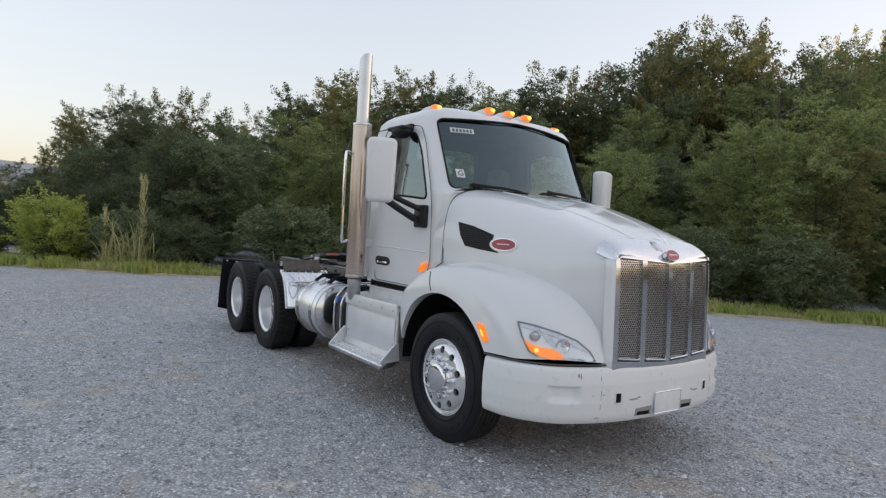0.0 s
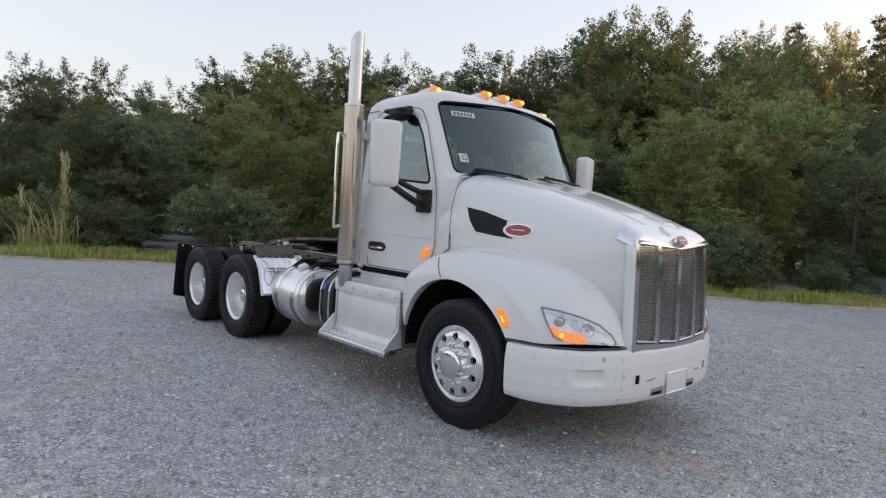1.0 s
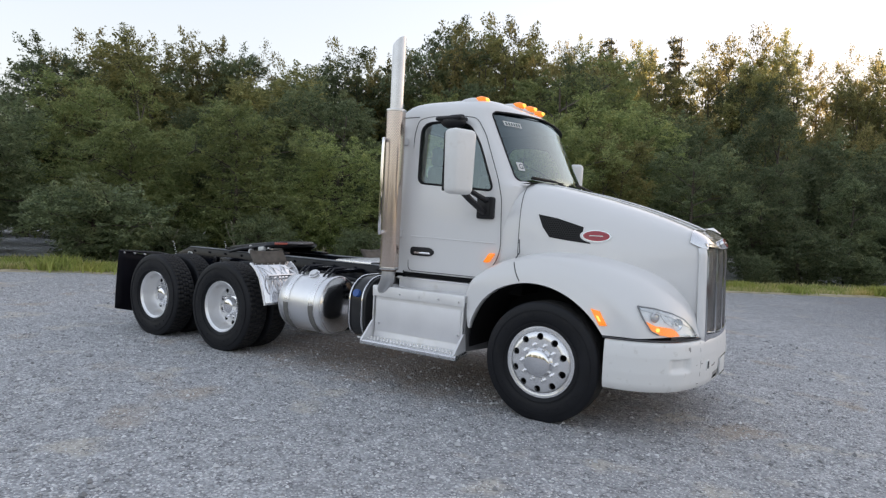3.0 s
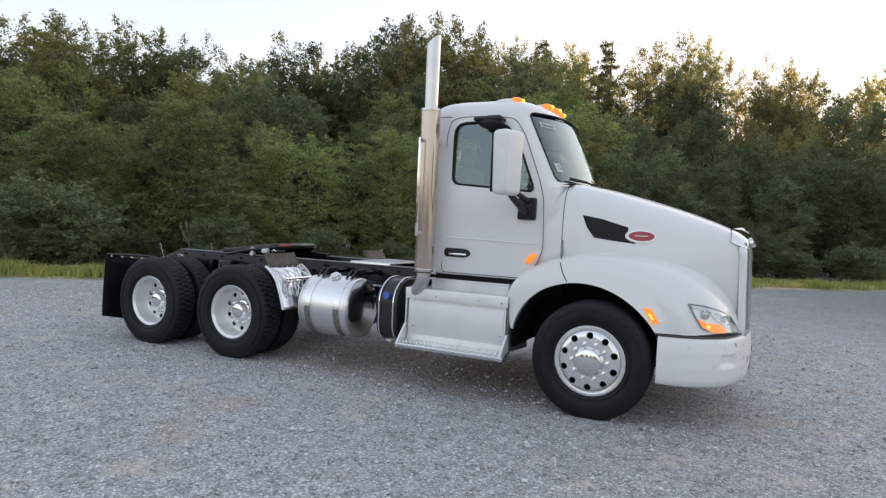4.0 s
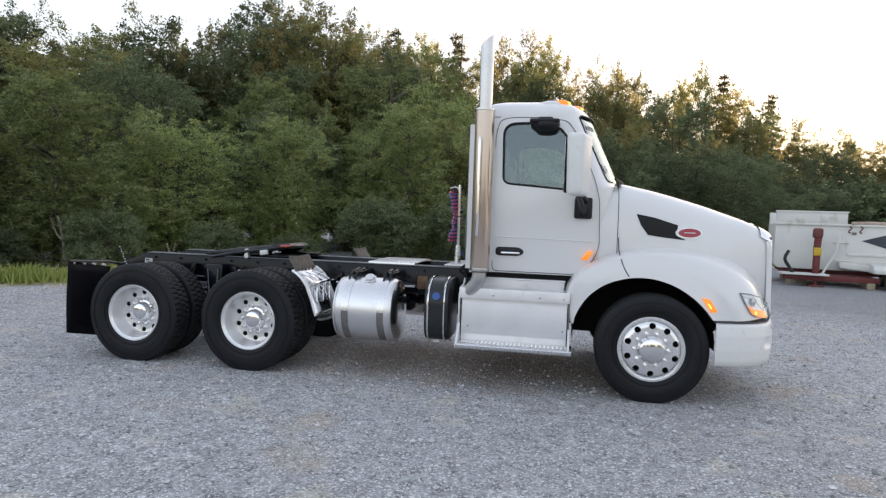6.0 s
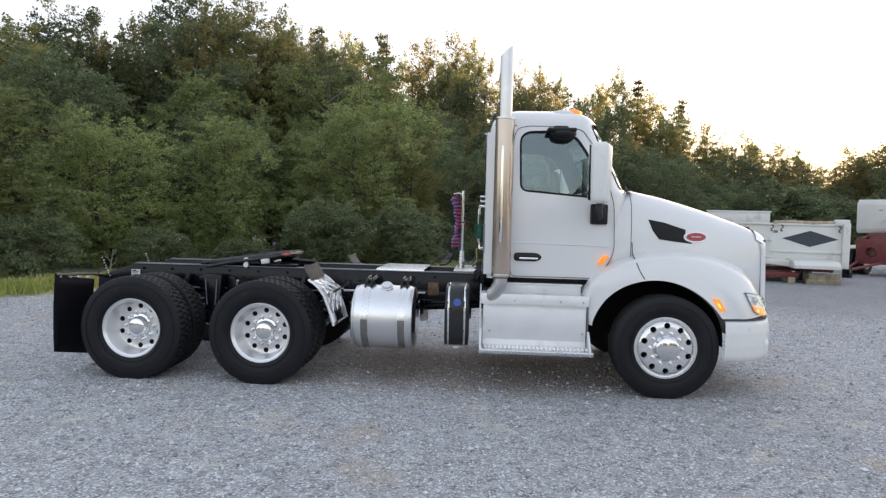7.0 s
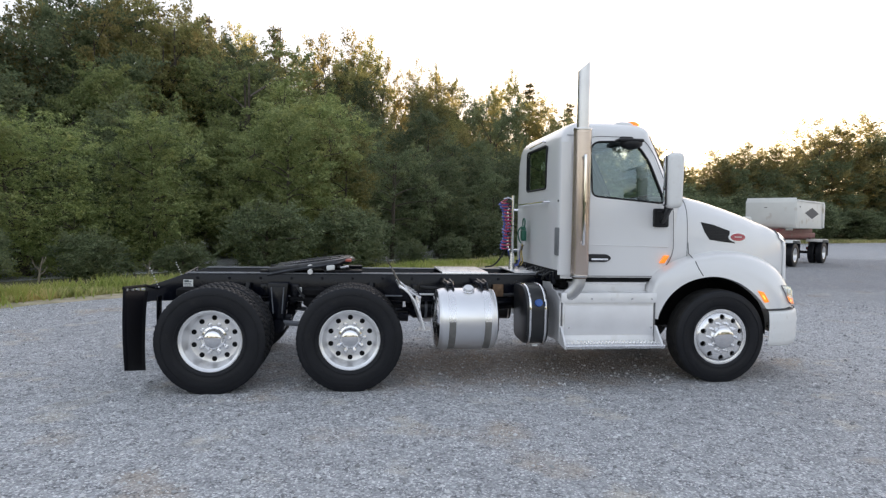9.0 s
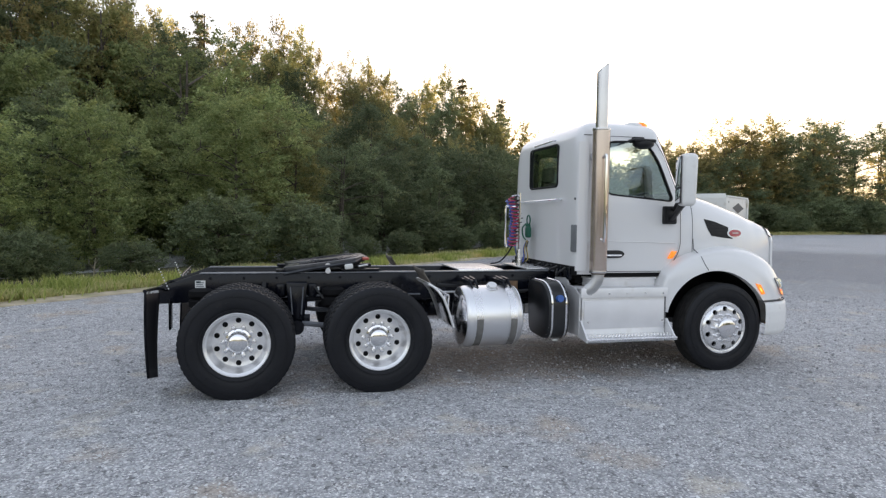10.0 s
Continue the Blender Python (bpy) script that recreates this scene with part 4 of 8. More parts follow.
def dead_stem(x, y, h, lean, turn, r0=0.035):
    """Leaning bare stem with a fork and a few broken twigs."""
    b2 = tube([(0, 0, -0.1), (lean * 0.35, 0.03, h * 0.5), (lean, 0, h)], r0, 6, smooth_steps=3, taper=r0 * 0.45)
    for f, out, up, q in ((0.35, 0.30, 0.35, 1), (0.55, 0.22, 0.42, -1), (0.75, 0.14, 0.25, 1)):
        bx, bz = lean * f * f + 0.1 * lean * f, h * f
        twig = tube([(bx, 0.02, bz), (bx + q * out * h * 0.5, 0.05 * q, bz + up * h * 0.35), (bx + q * out * h * 0.8, 0.12 * q, bz + up * h)], r0 * (0.75 - 0.35 * f), 5, smooth_steps=2, taper=r0 * 0.2)
        join(b2, twig)
    o = tagged(part("dead_stem", b2, DEADWOOD, None, smooth=60), "bare grey-brown dead stem beside the wood", "dead wood", "dead stems")
    o.matrix_basis = pose(x, y, 0, 0, 0, turn)


for x, y, h, lean, turn, r0 in ((-14.4, 5.0, 1.5, -0.85, 35, 0.05), (-13.2, 6.4, 1.35, -0.2, 0, 0.05), (-12.9, 6.9, 0.9, 0.1, 60, 0.035), (-12.4, 7.2, 0.8, -0.1, 20, 0.03), (-13.0, 7.6, 1.5, 0.25, 120, 0.035), (-11.6, 8.4, 0.7, 0.12, 10, 0.03), (-9.6, 9.9, 0.55, 0.06, 0, 0.02), (-14.8, 3.6, 0.8, 0.3, 200, 0.03)):
    dead_stem(x, y, h, lean, turn, r0)

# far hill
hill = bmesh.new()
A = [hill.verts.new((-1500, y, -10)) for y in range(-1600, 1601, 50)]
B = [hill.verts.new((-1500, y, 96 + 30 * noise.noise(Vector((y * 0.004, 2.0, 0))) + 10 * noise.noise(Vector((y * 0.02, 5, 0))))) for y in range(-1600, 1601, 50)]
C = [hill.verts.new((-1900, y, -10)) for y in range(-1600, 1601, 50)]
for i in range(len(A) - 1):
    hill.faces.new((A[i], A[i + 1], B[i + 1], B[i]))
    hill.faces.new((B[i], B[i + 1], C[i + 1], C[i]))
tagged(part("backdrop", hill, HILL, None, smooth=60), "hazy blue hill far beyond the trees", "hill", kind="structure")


# ---- the truck: forward is +x, its right side is -y, front axle at x = 0 ----
truck = thing("semi_truck", "white day-cab semi truck tractor parked on gravel, marker lamps lit", "truck")
CAB_W = [(1.10, 0.975), (1.5, 1.0), (1.95, 0.995), (2.3, 0.968), (2.6, 0.945), (2.68, 0.930), (2.73, 0.895), (2.775, 0.83), (2.815, 0.70), (2.845, 0.50), (2.86, 0.2)]
CAB_B = [(1.10, -1.765), (2.4, -1.765), (2.58, -1.75), (2.67, -1.725), (2.73, -1.68), (2.775, -1.61), (2.815, -1.5), (2.845, -1.36), (2.86, -1.2)]
CAB_F = [(1.10, -0.335), (1.97, -0.335), (2.0, -0.25), (2.03, -0.235), (2.64, -0.525), (2.69, -0.555), (2.74, -0.615), (2.785, -0.71), (2.82, -0.84), (2.845, -1.0), (2.86, -1.1)]
CAB_K = [(1.10, 0.0), (1.97, 0.0), (2.01, 0.235), (2.64, 0.225), (2.72, 0.16), (2.83, 0.05)]


def cab_outline(z, inset=0.0, n=72, sharp=7.0):
    w, xb, xf, k = (interp(z, tab) for tab in (CAB_W, CAB_B, CAB_F, CAB_K))
    w, xb, xf = w - inset, xb + inset, xf - inset
    out = []
    for i in range(n):
        a = math.tau * i / n
        c, s = math.cos(a), math.sin(a)
        e = sharp if c > 0 else 16.0
        u = math.copysign(abs(c) ** (2 / e), c)
        v = math.copysign(abs(s) ** (2 / e), s)
        x = xb + (xf - xb) * (u + 1) / 2
        x -= k * v * v * max(0.0, u) ** 2
        out.append(Vector((x, w * v, z)))
    return out


def cab_front(y, z):
    """The x of the cab's front face at (y, z)."""
    w, xf, xb, k = (interp(z, tab) for tab in (CAB_W, CAB_F, CAB_B, CAB_K))
    v = min(0.999, abs(y) / w)
    u = (1 - v ** 7) ** (1 / 7)
    return xb + (xf - xb) * (u + 1) / 2 - k * v * v * u * u


def cab_side(z):
    return interp(z, CAB_W)


def cab_solid(levels, inset, mi):
    b2 = bmesh.new()
    rings = [[b2.verts.new(p) for p in cab_outline(z, inset)] for z in levels]
    n = len(rings[0])
    for A, B in zip(rings, rings[1:]):
        for k in range(n):
            b2.faces.new((A[k], A[(k + 1) % n], B[(k + 1) % n], B[k])).material_index = mi
    b2.faces.new(rings[0][::-1]).material_index = mi
    b2.faces.new(rings[-1]).material_index = mi
    return b2


SIDE_WIN = rounded([(-1.425, 1.985), (-1.44, 2.50), (-1.38, 2.565), (-1.13, 2.575), (-0.90, 2.53), (-0.78, 2.36), (-0.60, 1.92)], 0.07)
WS_WIN = rounded([(-0.865, 2.025), (-0.85, 2.662), (0, 2.712), (0.85, 2.662), (0.865, 2.025), (0, 1.985)], 0.06)
BACK_WIN = rounded([(-0.44, 2.085), (-0.44, 2.575), (0.40, 2.575), (0.40, 2.085)], 0.06)
lv = [1.10, 1.3, 1.5, 1.75, 1.95, 1.97, 2.0, 2.03, 2.12, 2.3, 2.45, 2.6, 2.64, 2.68, 2.71, 2.74, 2.765, 2.785, 2.80, 2.815, 2.83, 2.845, 2.86]
shell = cab_solid(lv, 0.0, 0)
hollow = cab_solid([1.16, 1.5, 1.95, 1.97, 2.0, 2.03, 2.3, 2.6, 2.66, 2.70], 0.045, 1)
me = carve(shell, hollow)
cut = prism(SIDE_WIN, -1.3, 1.3)
cut = prism(WS_WIN, -0.95, 0.3, "X", bm=cut)
cut = prism(BACK_WIN, -2.0, -1.5, "X", bm=cut)
b2 = bmesh.new()
b2.from_mesh(me)
cut2 = bmesh.new()
me2 = bpy.data.meshes.new("tmp")
cut.to_mesh(me2)
cut.free()
cut2.from_mesh(me2)
for f in cut2.faces:
    f.material_index = 1
me = carve(b2, cut2, nested=True)
cab = place("cab_body", me, [WHITE, INTERIOR], truck, smooth=35)

# roof gutter line and window frames
for s in (-1, 1):
    pts = [(x, s * (cab_side(2.628) + 0.002), 2.628) for x in (-1.70, -1.6, -1.48)]
    part("drip_rail", tube(pts, 0.004, 6), SEAM, truck)
    side = [(x, s * (cab_side(z) - 0.004), z) for x, z in SIDE_WIN]
    part("window_seal", tube(side + side[:1], 0.011, 8), SEAL, truck, "black rubber window seal")
    b2 = bmesh.new()
    vs = [b2.verts.new((x, s * (cab_side(z) - 0.018), z)) for x, z in SIDE_WIN]
    b2.faces.new(vs)
    o = part("side_window", b2, GLASS, truck, "tinted side window glass", smooth=0)
    o.visible_shadow = False
ws = [(cab_front(y, z) - 0.002, y, z) for y, z in WS_WIN]
dense = []
for a, b in zip(ws, ws[1:] + ws[:1]):
    for k in range(6):
        y, z = a[1] + (b[1] - a[1]) * k / 6, a[2] + (b[2] - a[2]) * k / 6
        dense.append((cab_front(y, z) + 0.002, y, z))
part("windshield_seal", tube(dense + dense[:1], 0.008, 8), SEAL, truck, "black rubber windshield seal")
b2 = bmesh.new()
rows = []
for j in range(13):
    z = 2.0 + 0.712 * j / 12
    rows.append([b2.verts.new((cab_front(y, z) - 0.02, y, z)) for y in [0.88 * (i / 12 - 1) for i in range(25)]])
for A, B in zip(rows, rows[1:]):
    for i in range(24):
        b2.faces.new((A[i], A[i + 1], B[i + 1], B[i]))
for v in list(b2.verts):
    if abs(v.co.y) > 0.87:
        v.co.y *= 0.985
o = part("windshield", b2, WS_GLASS, truck, "curved tinted windshield glass")
o.visible_shadow = False
bk = [(-1.768, y, z) for y, z in BACK_WIN]
part("rear_window_seal", tube(bk + bk[:1], 0.012, 8), SEAL, truck, "black rubber window seal")
b2 = bmesh.new()
b2.faces.new([b2.verts.new((-1.755, y, z)) for y, z in BACK_WIN])
o = part("rear_window", b2, GLASS, truck, "tinted rear window glass", smooth=0)
o.visible_shadow = False

# doors: the outline as a gap line, handle, marker lamp, sill
for s in (-1, 1):
    door = [(-1.505, 1.13), (-1.515, 2.45), (-1.48, 2.60), (-1.36, 2.625), (-1.05, 2.625), (-0.83, 2.592), (-0.725, 2.44), (-0.555, 2.02), (-0.51, 1.85), (-0.495, 1.42), (-0.53, 1.30), (-0.66, 1.13)]
    pts = [Vector((x, s * (cab_side(z) + 0.001), z)) for x, z in rounded(door, 0.05, 3)]
    part("door_gap", tube(pts + pts[:1], 0.0035, 6), SEAM, truck, "thin dark gap round the door")
    crease = [(x, s * (cab_side(1.49) + 0.0005), 1.47 - 0.02 * (x + 1.5)) for x in (-1.47, -1.2, -0.9, -0.56)]
    part("door_crease", tube(crease, 0.005, 6), WHITE, truck)
    hz = 1.325
    bez = rounded([(-1.475, hz - 0.042), (-1.475, hz + 0.042), (-1.24, hz + 0.042), (-1.19, hz), (-1.24, hz - 0.042)], 0.04)
    w = cab_side(hz)
    plate = part("door_handle", prism(bez, s * (w - 0.01), s * (w + 0.012), bevel=0.004), PLASTIC, truck, "black handle bezel with a chrome pull")
    part("pull", box(-1.425, -1.235, s * (w + 0.014) - 0.012, s * (w + 0.014) + 0.012, hz - 0.026, hz - 0.002, 0.01), CHROME, plate, "chrome pull")
    mk = [(-0.655, 1.275), (-0.60, 1.275), (-0.545, 1.36), (-0.60, 1.36)]
    part("door_marker_lamp", prism(rounded(mk, 0.012, 3), s * 0.985, s * 1.018, bevel=0.004), AMBER_LIT, truck, "lit amber marker lamp")
    part("door_sill", box(-1.55, -0.62, s * 0.82, s * 0.985, 1.075, 1.115, 0.01), UNDER, truck)

# hood: lofted along x
HOOD_W = [(-0.56, 0.975), (-0.33, 0.985), (-0.1, 0.965), (0.3, 0.895), (0.6, 0.81), (0.85, 0.715), (1.0, 0.645), (1.1, 0.59), (1.15, 0.555)]
HOOD_T = [(-0.56, 1.86), (-0.42, 1.95), (-0.33, 2.02), (-0.3, 2.03), (0.0, 1.975), (0.25, 1.915), (0.5, 1.845), (0.75, 1.765), (0.95, 1.69), (1.05, 1.645), (1.12, 1.605), (1.15, 1.575)]
HOOD_N = [(-0.33, 8.0), (0.3, 6.0), (0.75, 6.0), (1.0, 9.0), (1.15, 13.0)]


HOOD_B = [(-0.56, 1.25), (-0.2, 1.33), (0.12, 1.36), (0.5, 1.30), (0.8, 1.15), (1.0, 0.95), (1.1, 0.80)]


def hood_ring(x, drop=0.0, n=41):
    w, zt, k = interp(x, HOOD_W), interp(x, HOOD_T) - drop, interp(x, HOOD_N)
    out = []
    for i in range(n):
        a = math.pi * i / (n - 1)
        c, s = math.cos(a), math.sin(a)
        u = math.copysign(abs(c) ** (2 / k), c)
        v = abs(s) ** (2 / k)
        low = interp(x, HOOD_B)
        out.append(Vector((x - 0.06 * u * u * max(0, (x - 0.7)), -w * u, max(low, 0.80 + (zt - 0.80) * v))))
    return out


b2 = bmesh.new()
xs = [-0.56, -0.48, -0.40] + [-0.33 + i * 0.05 for i in range(30)] + [1.15]
rings = [[b2.verts.new(p) for p in hood_ring(x)] for x in xs]
for A, B in zip(rings, rings[1:]):
    for k in range(len(A) - 1):
        b2.faces.new((A[k], A[k + 1], B[k + 1], B[k]))
hood_tree_bm = b2.copy()
hood = part("hood", b2, WHITE, truck, "white sloping hood", smooth=50)
md = hood.modifiers.new("thick", "SOLIDIFY")
md.thickness, md.offset = 0.012, -1
from mathutils.bvhtree import BVHTree
hood_tree_bm.normal_update()
HOOD_TREE = BVHTree.FromBMesh(hood_tree_bm)
hood_tree_bm.free()
# gap between cowl and hood, crease along the top
part("cowl_gap", tube([p + Vector((-0.006, 0, 0)) for p in hood_ring(-0.325)], 0.0035, 6), SEAM, truck, "dark gap between cab and hood")
for s in (-1, 1):
    line = []
    for x in (-0.25, 0.0, 0.3, 0.6, 0.85, 1.0):
        h = HOOD_TREE.ray_cast(Vector((x, s * (0.42 - 0.17 * (x + 0.25)), 3)), Vector((0, 0, -1)))[0]
        line.append(h - Vector((0, 0, 0.004)))
    part("hood_crease", tube(line, 0.011, 8, smooth_steps=4), WHITE, truck)
# wiper cowl
b2 = bmesh.new()
A = [b2.verts.new((cab_front(y, 2.0) + 0.02, y, 2.0)) for y in [0.86 * (i / 10 - 1) for i in range(21)]]
B = [b2.verts.new((-0.30, y, 2.035 - 0.05 * abs(y) ** 4)) for y in [0.86 * (i / 10 - 1) for i in range(21)]]
for i in range(20):
    b2.faces.new((A[i], A[i + 1], B[i + 1], B[i]))
part("wiper_cowl", b2, PLASTIC, truck, "black plastic cowl under the windshield")
for y0, y1 in ((-0.70, -0.12), (0.10, 0.68)):
    wz = 2.055
    arm = part("wiper", tube([(-0.26, y1, 2.03), (cab_front((y0 + y1) / 2, wz) + 0.03, (y0 + y1) / 2, wz), (cab_front(y0, wz + 0.015) + 0.022, y0, wz + 0.015)], 0.009, 6), PLASTIC, truck, "black wiper arm")
    part("wiper_blade", tube([(cab_front(y, wz - 0.012) + 0.016, y, wz - 0.012 + 0.02 * (y1 - y)) for y in (y0 - 0.02, (y0 + y1) / 2, y1 - 0.12)], 0.008, 6), SEAL, arm)

# fenders: from the arch lip over a shoulder into the hood side
LIP = [(-0.705, 0.680), (-0.688, 0.76), (-0.625, 0.885), (-0.535, 0.99), (-0.40, 1.08), (-0.20, 1.138), (0.0, 1.135), (0.18, 1.08), (0.33, 0.99), (0.44, 0.89), (0.515, 0.795)]
SHOULDER = [(-0.735, 0.690), (-0.755, 0.80), (-0.765, 0.95), (-0.70, 1.10), (-0.49, 1.215), (-0.24, 1.290), (0.04, 1.312), (0.33, 1.245), (0.57, 1.12), (0.72, 0.97), (0.80, 0.795)]
JOIN = [(-0.765, 0.80, 0.690), (-0.785, 0.82, 0.80), (-0.80, 0.85, 0.98), (-0.72, 0.90, 1.15), (-0.50, 0.94, 1.30), (-0.22, 0.94, 1.385), (0.12, 0.90, 1.42), (0.52, 0.80, 1.38), (0.85, 0.69, 1.26), (1.05, 0.60, 1.05), (1.15, 0.55, 0.795)]
OUT = [1.11, 1.12, 1.13, 1.14, 1.145, 1.15, 1.15, 1.15, 1.152, 1.154, 1.155]


def fender(s):
    """The flared fender of one side as a grid of smooth cross curves."""
    cols = []
    for i in range(len(LIP)):
        lx, lz = LIP[i]
        sx, sz = SHOULDER[i]
        jx, jy, jz = JOIN[i]
        f = i / (len(LIP) - 1)
        so = OUT[i] - 0.025 - 0.06 * f ** 3
        p0, p2, p4 = Vector((lx, OUT[i], lz)), Vector((sx, so, sz)), Vector((jx, jy, jz))
        p1 = p0.lerp(p2, 0.5) + Vector((0, 0.006, 0))
        p3 = p2.lerp(p4, 0.5) + Vector((0.045 * f * f, 0.030 + 0.052 * f, 0.004 + 0.018 * f))
        cols.append(curve([p0, p1, p2, p3, p4], 6))
    b2 = bmesh.new()
    grid = []
    for k in range(len(cols[0])):
        row = curve([c[k] for c in cols], 5)
        grid.append([b2.verts.new((p.x, s * p.y, p.z)) for p in row])
    # rolled lip going inwards
    inner = [b2.verts.new((v.co.x, v.co.y - s * 0.07, v.co.z - 0.004)) for v in grid[0]]
    grid.insert(0, inner)
    for A, B in zip(grid, grid[1:]):
        for k in range(len(A) - 1):
            b2.faces.new((A[k], A[k + 1], B[k + 1], B[k]))
    return b2


FEND_TREE = {}


def on_skin(s, pts):
    """Points of a line in side view, set on the outermost of fender and hood."""
    out = []
    for x, z in pts:
        best = None
        for tree in (FEND_TREE[s], HOOD_TREE):
            h = tree.ray_cast(Vector((x, s * 2, z)), Vector((0, -s, 0)))[0]
            if h is not None and (best is None or abs(h.y) > abs(best.y)):
                best = h
        if best is not None:
            out.append(best)
    return out


for s in (-1, 1):
    b2 = fender(s)
    b2.normal_update()
    FEND_TREE[s] = BVHTree.FromBMesh(b2)
    o = part("fender", b2, WHITE, truck, "white flared front fender", smooth=60)
    # seam between cab extension and hood fender
    part("fender_gap", tube(on_skin(s, [(-0.322, 1.50), (-0.318, 1.44), (-0.314, 1.385), (-0.308, 1.34), (-0.298, 1.30), (-0.285, 1.26), (-0.268, 1.22), (-0.248, 1.185), (-0.225, 1.15)]), 0.005, 6), SEAM, truck)
    # wheel well
    b2 = bmesh.new()
    prev = None
    for i in range(25):
        a = radians(-4 + 188 * i / 24)
        ring = [b2.verts.new((-0.08 + 0.63 * math.cos(a), s * y, 0.55 + 0.60 * math.sin(a))) for y in (0.45, 1.09)]
        if prev:
            b2.faces.new((prev[0], ring[0], ring[1], prev[1]))
        prev = ring
    b2.faces.new([b2.verts.new((-0.08 + 0.63 * math.cos(radians(188 * i / 24 - 4)), s * 0.45, 0.55 + 0.60 * math.sin(radians(188 * i / 24 - 4)))) for i in range(25)])
    part("wheel_well", b2, UNDER, truck, "black wheel well liner")
    # fender marker lamp
    m1 = [(0.410, s * 1.2, 0.992), (0.480, s * 1.2, 0.978), (0.545, s * 1.2, 0.872), (0.490, s * 1.2, 0.866)]
    o = part("fender_marker_lamp", draped(m1, FEND_TREE[s], None, (0, -s, 0), 0.012, 3, 24), AMBER_LIT, truck, "lit amber marker lamp")
    part("bulb", draped([(0.455, s * 1.2, 0.945), (0.475, s * 1.2, 0.94), (0.50, s * 1.2, 0.90), (0.485, s * 1.2, 0.90)], FEND_TREE[s], None, (0, -s, 0), 0.014, 2, 12), AMBER_HOT, o)

    # headlight: outline along the line from its outer to its inner corner
    a0, a1 = Vector((0.755, 1.065, 0)), Vector((1.09, 0.64, 0))
    shape = [(0.0, 1.043), (0.22, 1.03), (0.5, 0.995), (0.75, 0.945), (0.93, 0.87), (1.0, 0.815), (0.75, 0.805), (0.5, 0.812), (0.25, 0.835), (0.15, 0.86), (0.06, 0.95)]

    def on(u, z):
        p = a0.lerp(a1, u)
        return Vector((p.x, s * p.y, z))

    dirn = (-0.78, -s * 0.62, 0)
    hl = part("headlight", draped([on(u, z) for u, z in shape], FEND_TREE[s], None, dirn, 0.006, 5, 66), mat("lamp_housing", (0.86, 0.86, 0.87), 0.25, 0.15, vary=0.08, scale=14) if s < 0 else bpy.data.materials["lamp_housing"], truck, "clear headlight with lit amber turn signal")
    rim = [on(u, z) for u, z in shape]
    edge = []
    for p in rim + rim[:1]:
        h = FEND_TREE[s].ray_cast(p - Vector(dirn), Vector(dirn).normalized())[0]
        edge.append((h if h is not None else p) - Vector(dirn) * 0.012)
    part("lens_edge", tube(edge, 0.006, 6), mat("lens_edge_grey", (0.25, 0.25, 0.26), 0.4), hl)
    part("turn_signal", draped([on(u, z) for u, z in ((0.085, 0.93), (0.16, 0.902), (0.30, 0.893), (0.45, 0.884), (0.52, 0.868), (0.60, 0.826), (0.42, 0.82), (0.28, 0.832), (0.17, 0.858))], FEND_TREE[s], None, dirn, 0.016, 3, 30), AMBER_LIT, hl, "lit amber turn signal")
    part("turn_bulb", draped([on(0.245 + 0.03 * math.cos(k), 0.868 + 0.016 * math.sin(k)) for k in (0, 1, 2, 3, 4, 5)], FEND_TREE[s], None, dirn, 0.019, 2, 12), AMBER_HOT, hl)
    fwd = Vector(dirn).normalized()
    turn_to = fwd.to_track_quat("Y", "Z").to_matrix().to_4x4()
    for u, z, r, bowl in ((0.22, 0.962, 0.040, False), (0.57, 0.912, 0.046, True)):
        h = FEND_TREE[s].ray_cast(on(u, z) - fwd, fwd)[0]
        m = Matrix.Translation(h - fwd * 0.012) @ turn_to
        if bowl:
            o = part("reflector_bowl", lathe([(r, -0.014), (r * 0.98, -0.006), (r * 0.7, 0.006), (r * 0.3, 0.011), (0.0, 0.012)], 24), CHROME, hl, "round chrome reflector")
            q = part("reflector_cap", lathe([(r * 0.30, 0.008), (r * 0.26, -0.006), (0.0, -0.012)], 16), LAMP_GREY, hl)
            q.matrix_basis = m
        else:
            o = part("projector", lathe([(r * 0.98, 0.004), (r, -0.004), (r * 0.80, -0.012), (r * 0.74, -0.006), (r * 0.55, -0.014), (0.0, -0.020)], 24), LAMP_GREY, hl, "grey projector lens")
        o.matrix_basis = m
    part("reflector_divider", draped([on(u, z) for u, z in ((0.30, 0.985), (0.42, 0.968), (0.50, 0.90), (0.47, 0.895), (0.36, 0.93))], FEND_TREE[s], None, dirn, 0.013, 3, 24), LAMP_GREY, hl)
    part("lens_brow", draped([on(u, z) for u, z in ((0.02, 1.036), (0.22, 1.024), (0.5, 0.990), (0.75, 0.940), (0.93, 0.868), (0.9, 0.865), (0.72, 0.922), (0.48, 0.970), (0.2, 1.002), (0.04, 1.012))], FEND_TREE[s], None, dirn, 0.012, 3, 48), LAMP_GREY, hl)
    o = part("lens", draped([on(u, z) for u, z in shape], FEND_TREE[s], None, dirn, 0.030, 5, 66, 0.02), LENS, hl)
    o.visible_shadow = False

    # hood side vent and oval badge
    vent = [(-0.165, 1.728), (0.0, 1.70), (0.22, 1.635), (0.215, 1.575), (0.29, 1.497), (0.10, 1.515), (-0.055, 1.535), (-0.12, 1.62)]
    o = part("hood_vent", draped([(x, s * 1.2, z) for x, z in vent], HOOD_TREE, None, (0, -s, 0), 0.004, 6, 64), VENT_MESH, truck, "black mesh air vent")
    seat_o = [(0.325 + 0.128 * math.cos(k * math.tau / 24), s * 1.2, 1.565 + 0.058 * math.sin(k * math.tau / 24)) for k in range(24)]
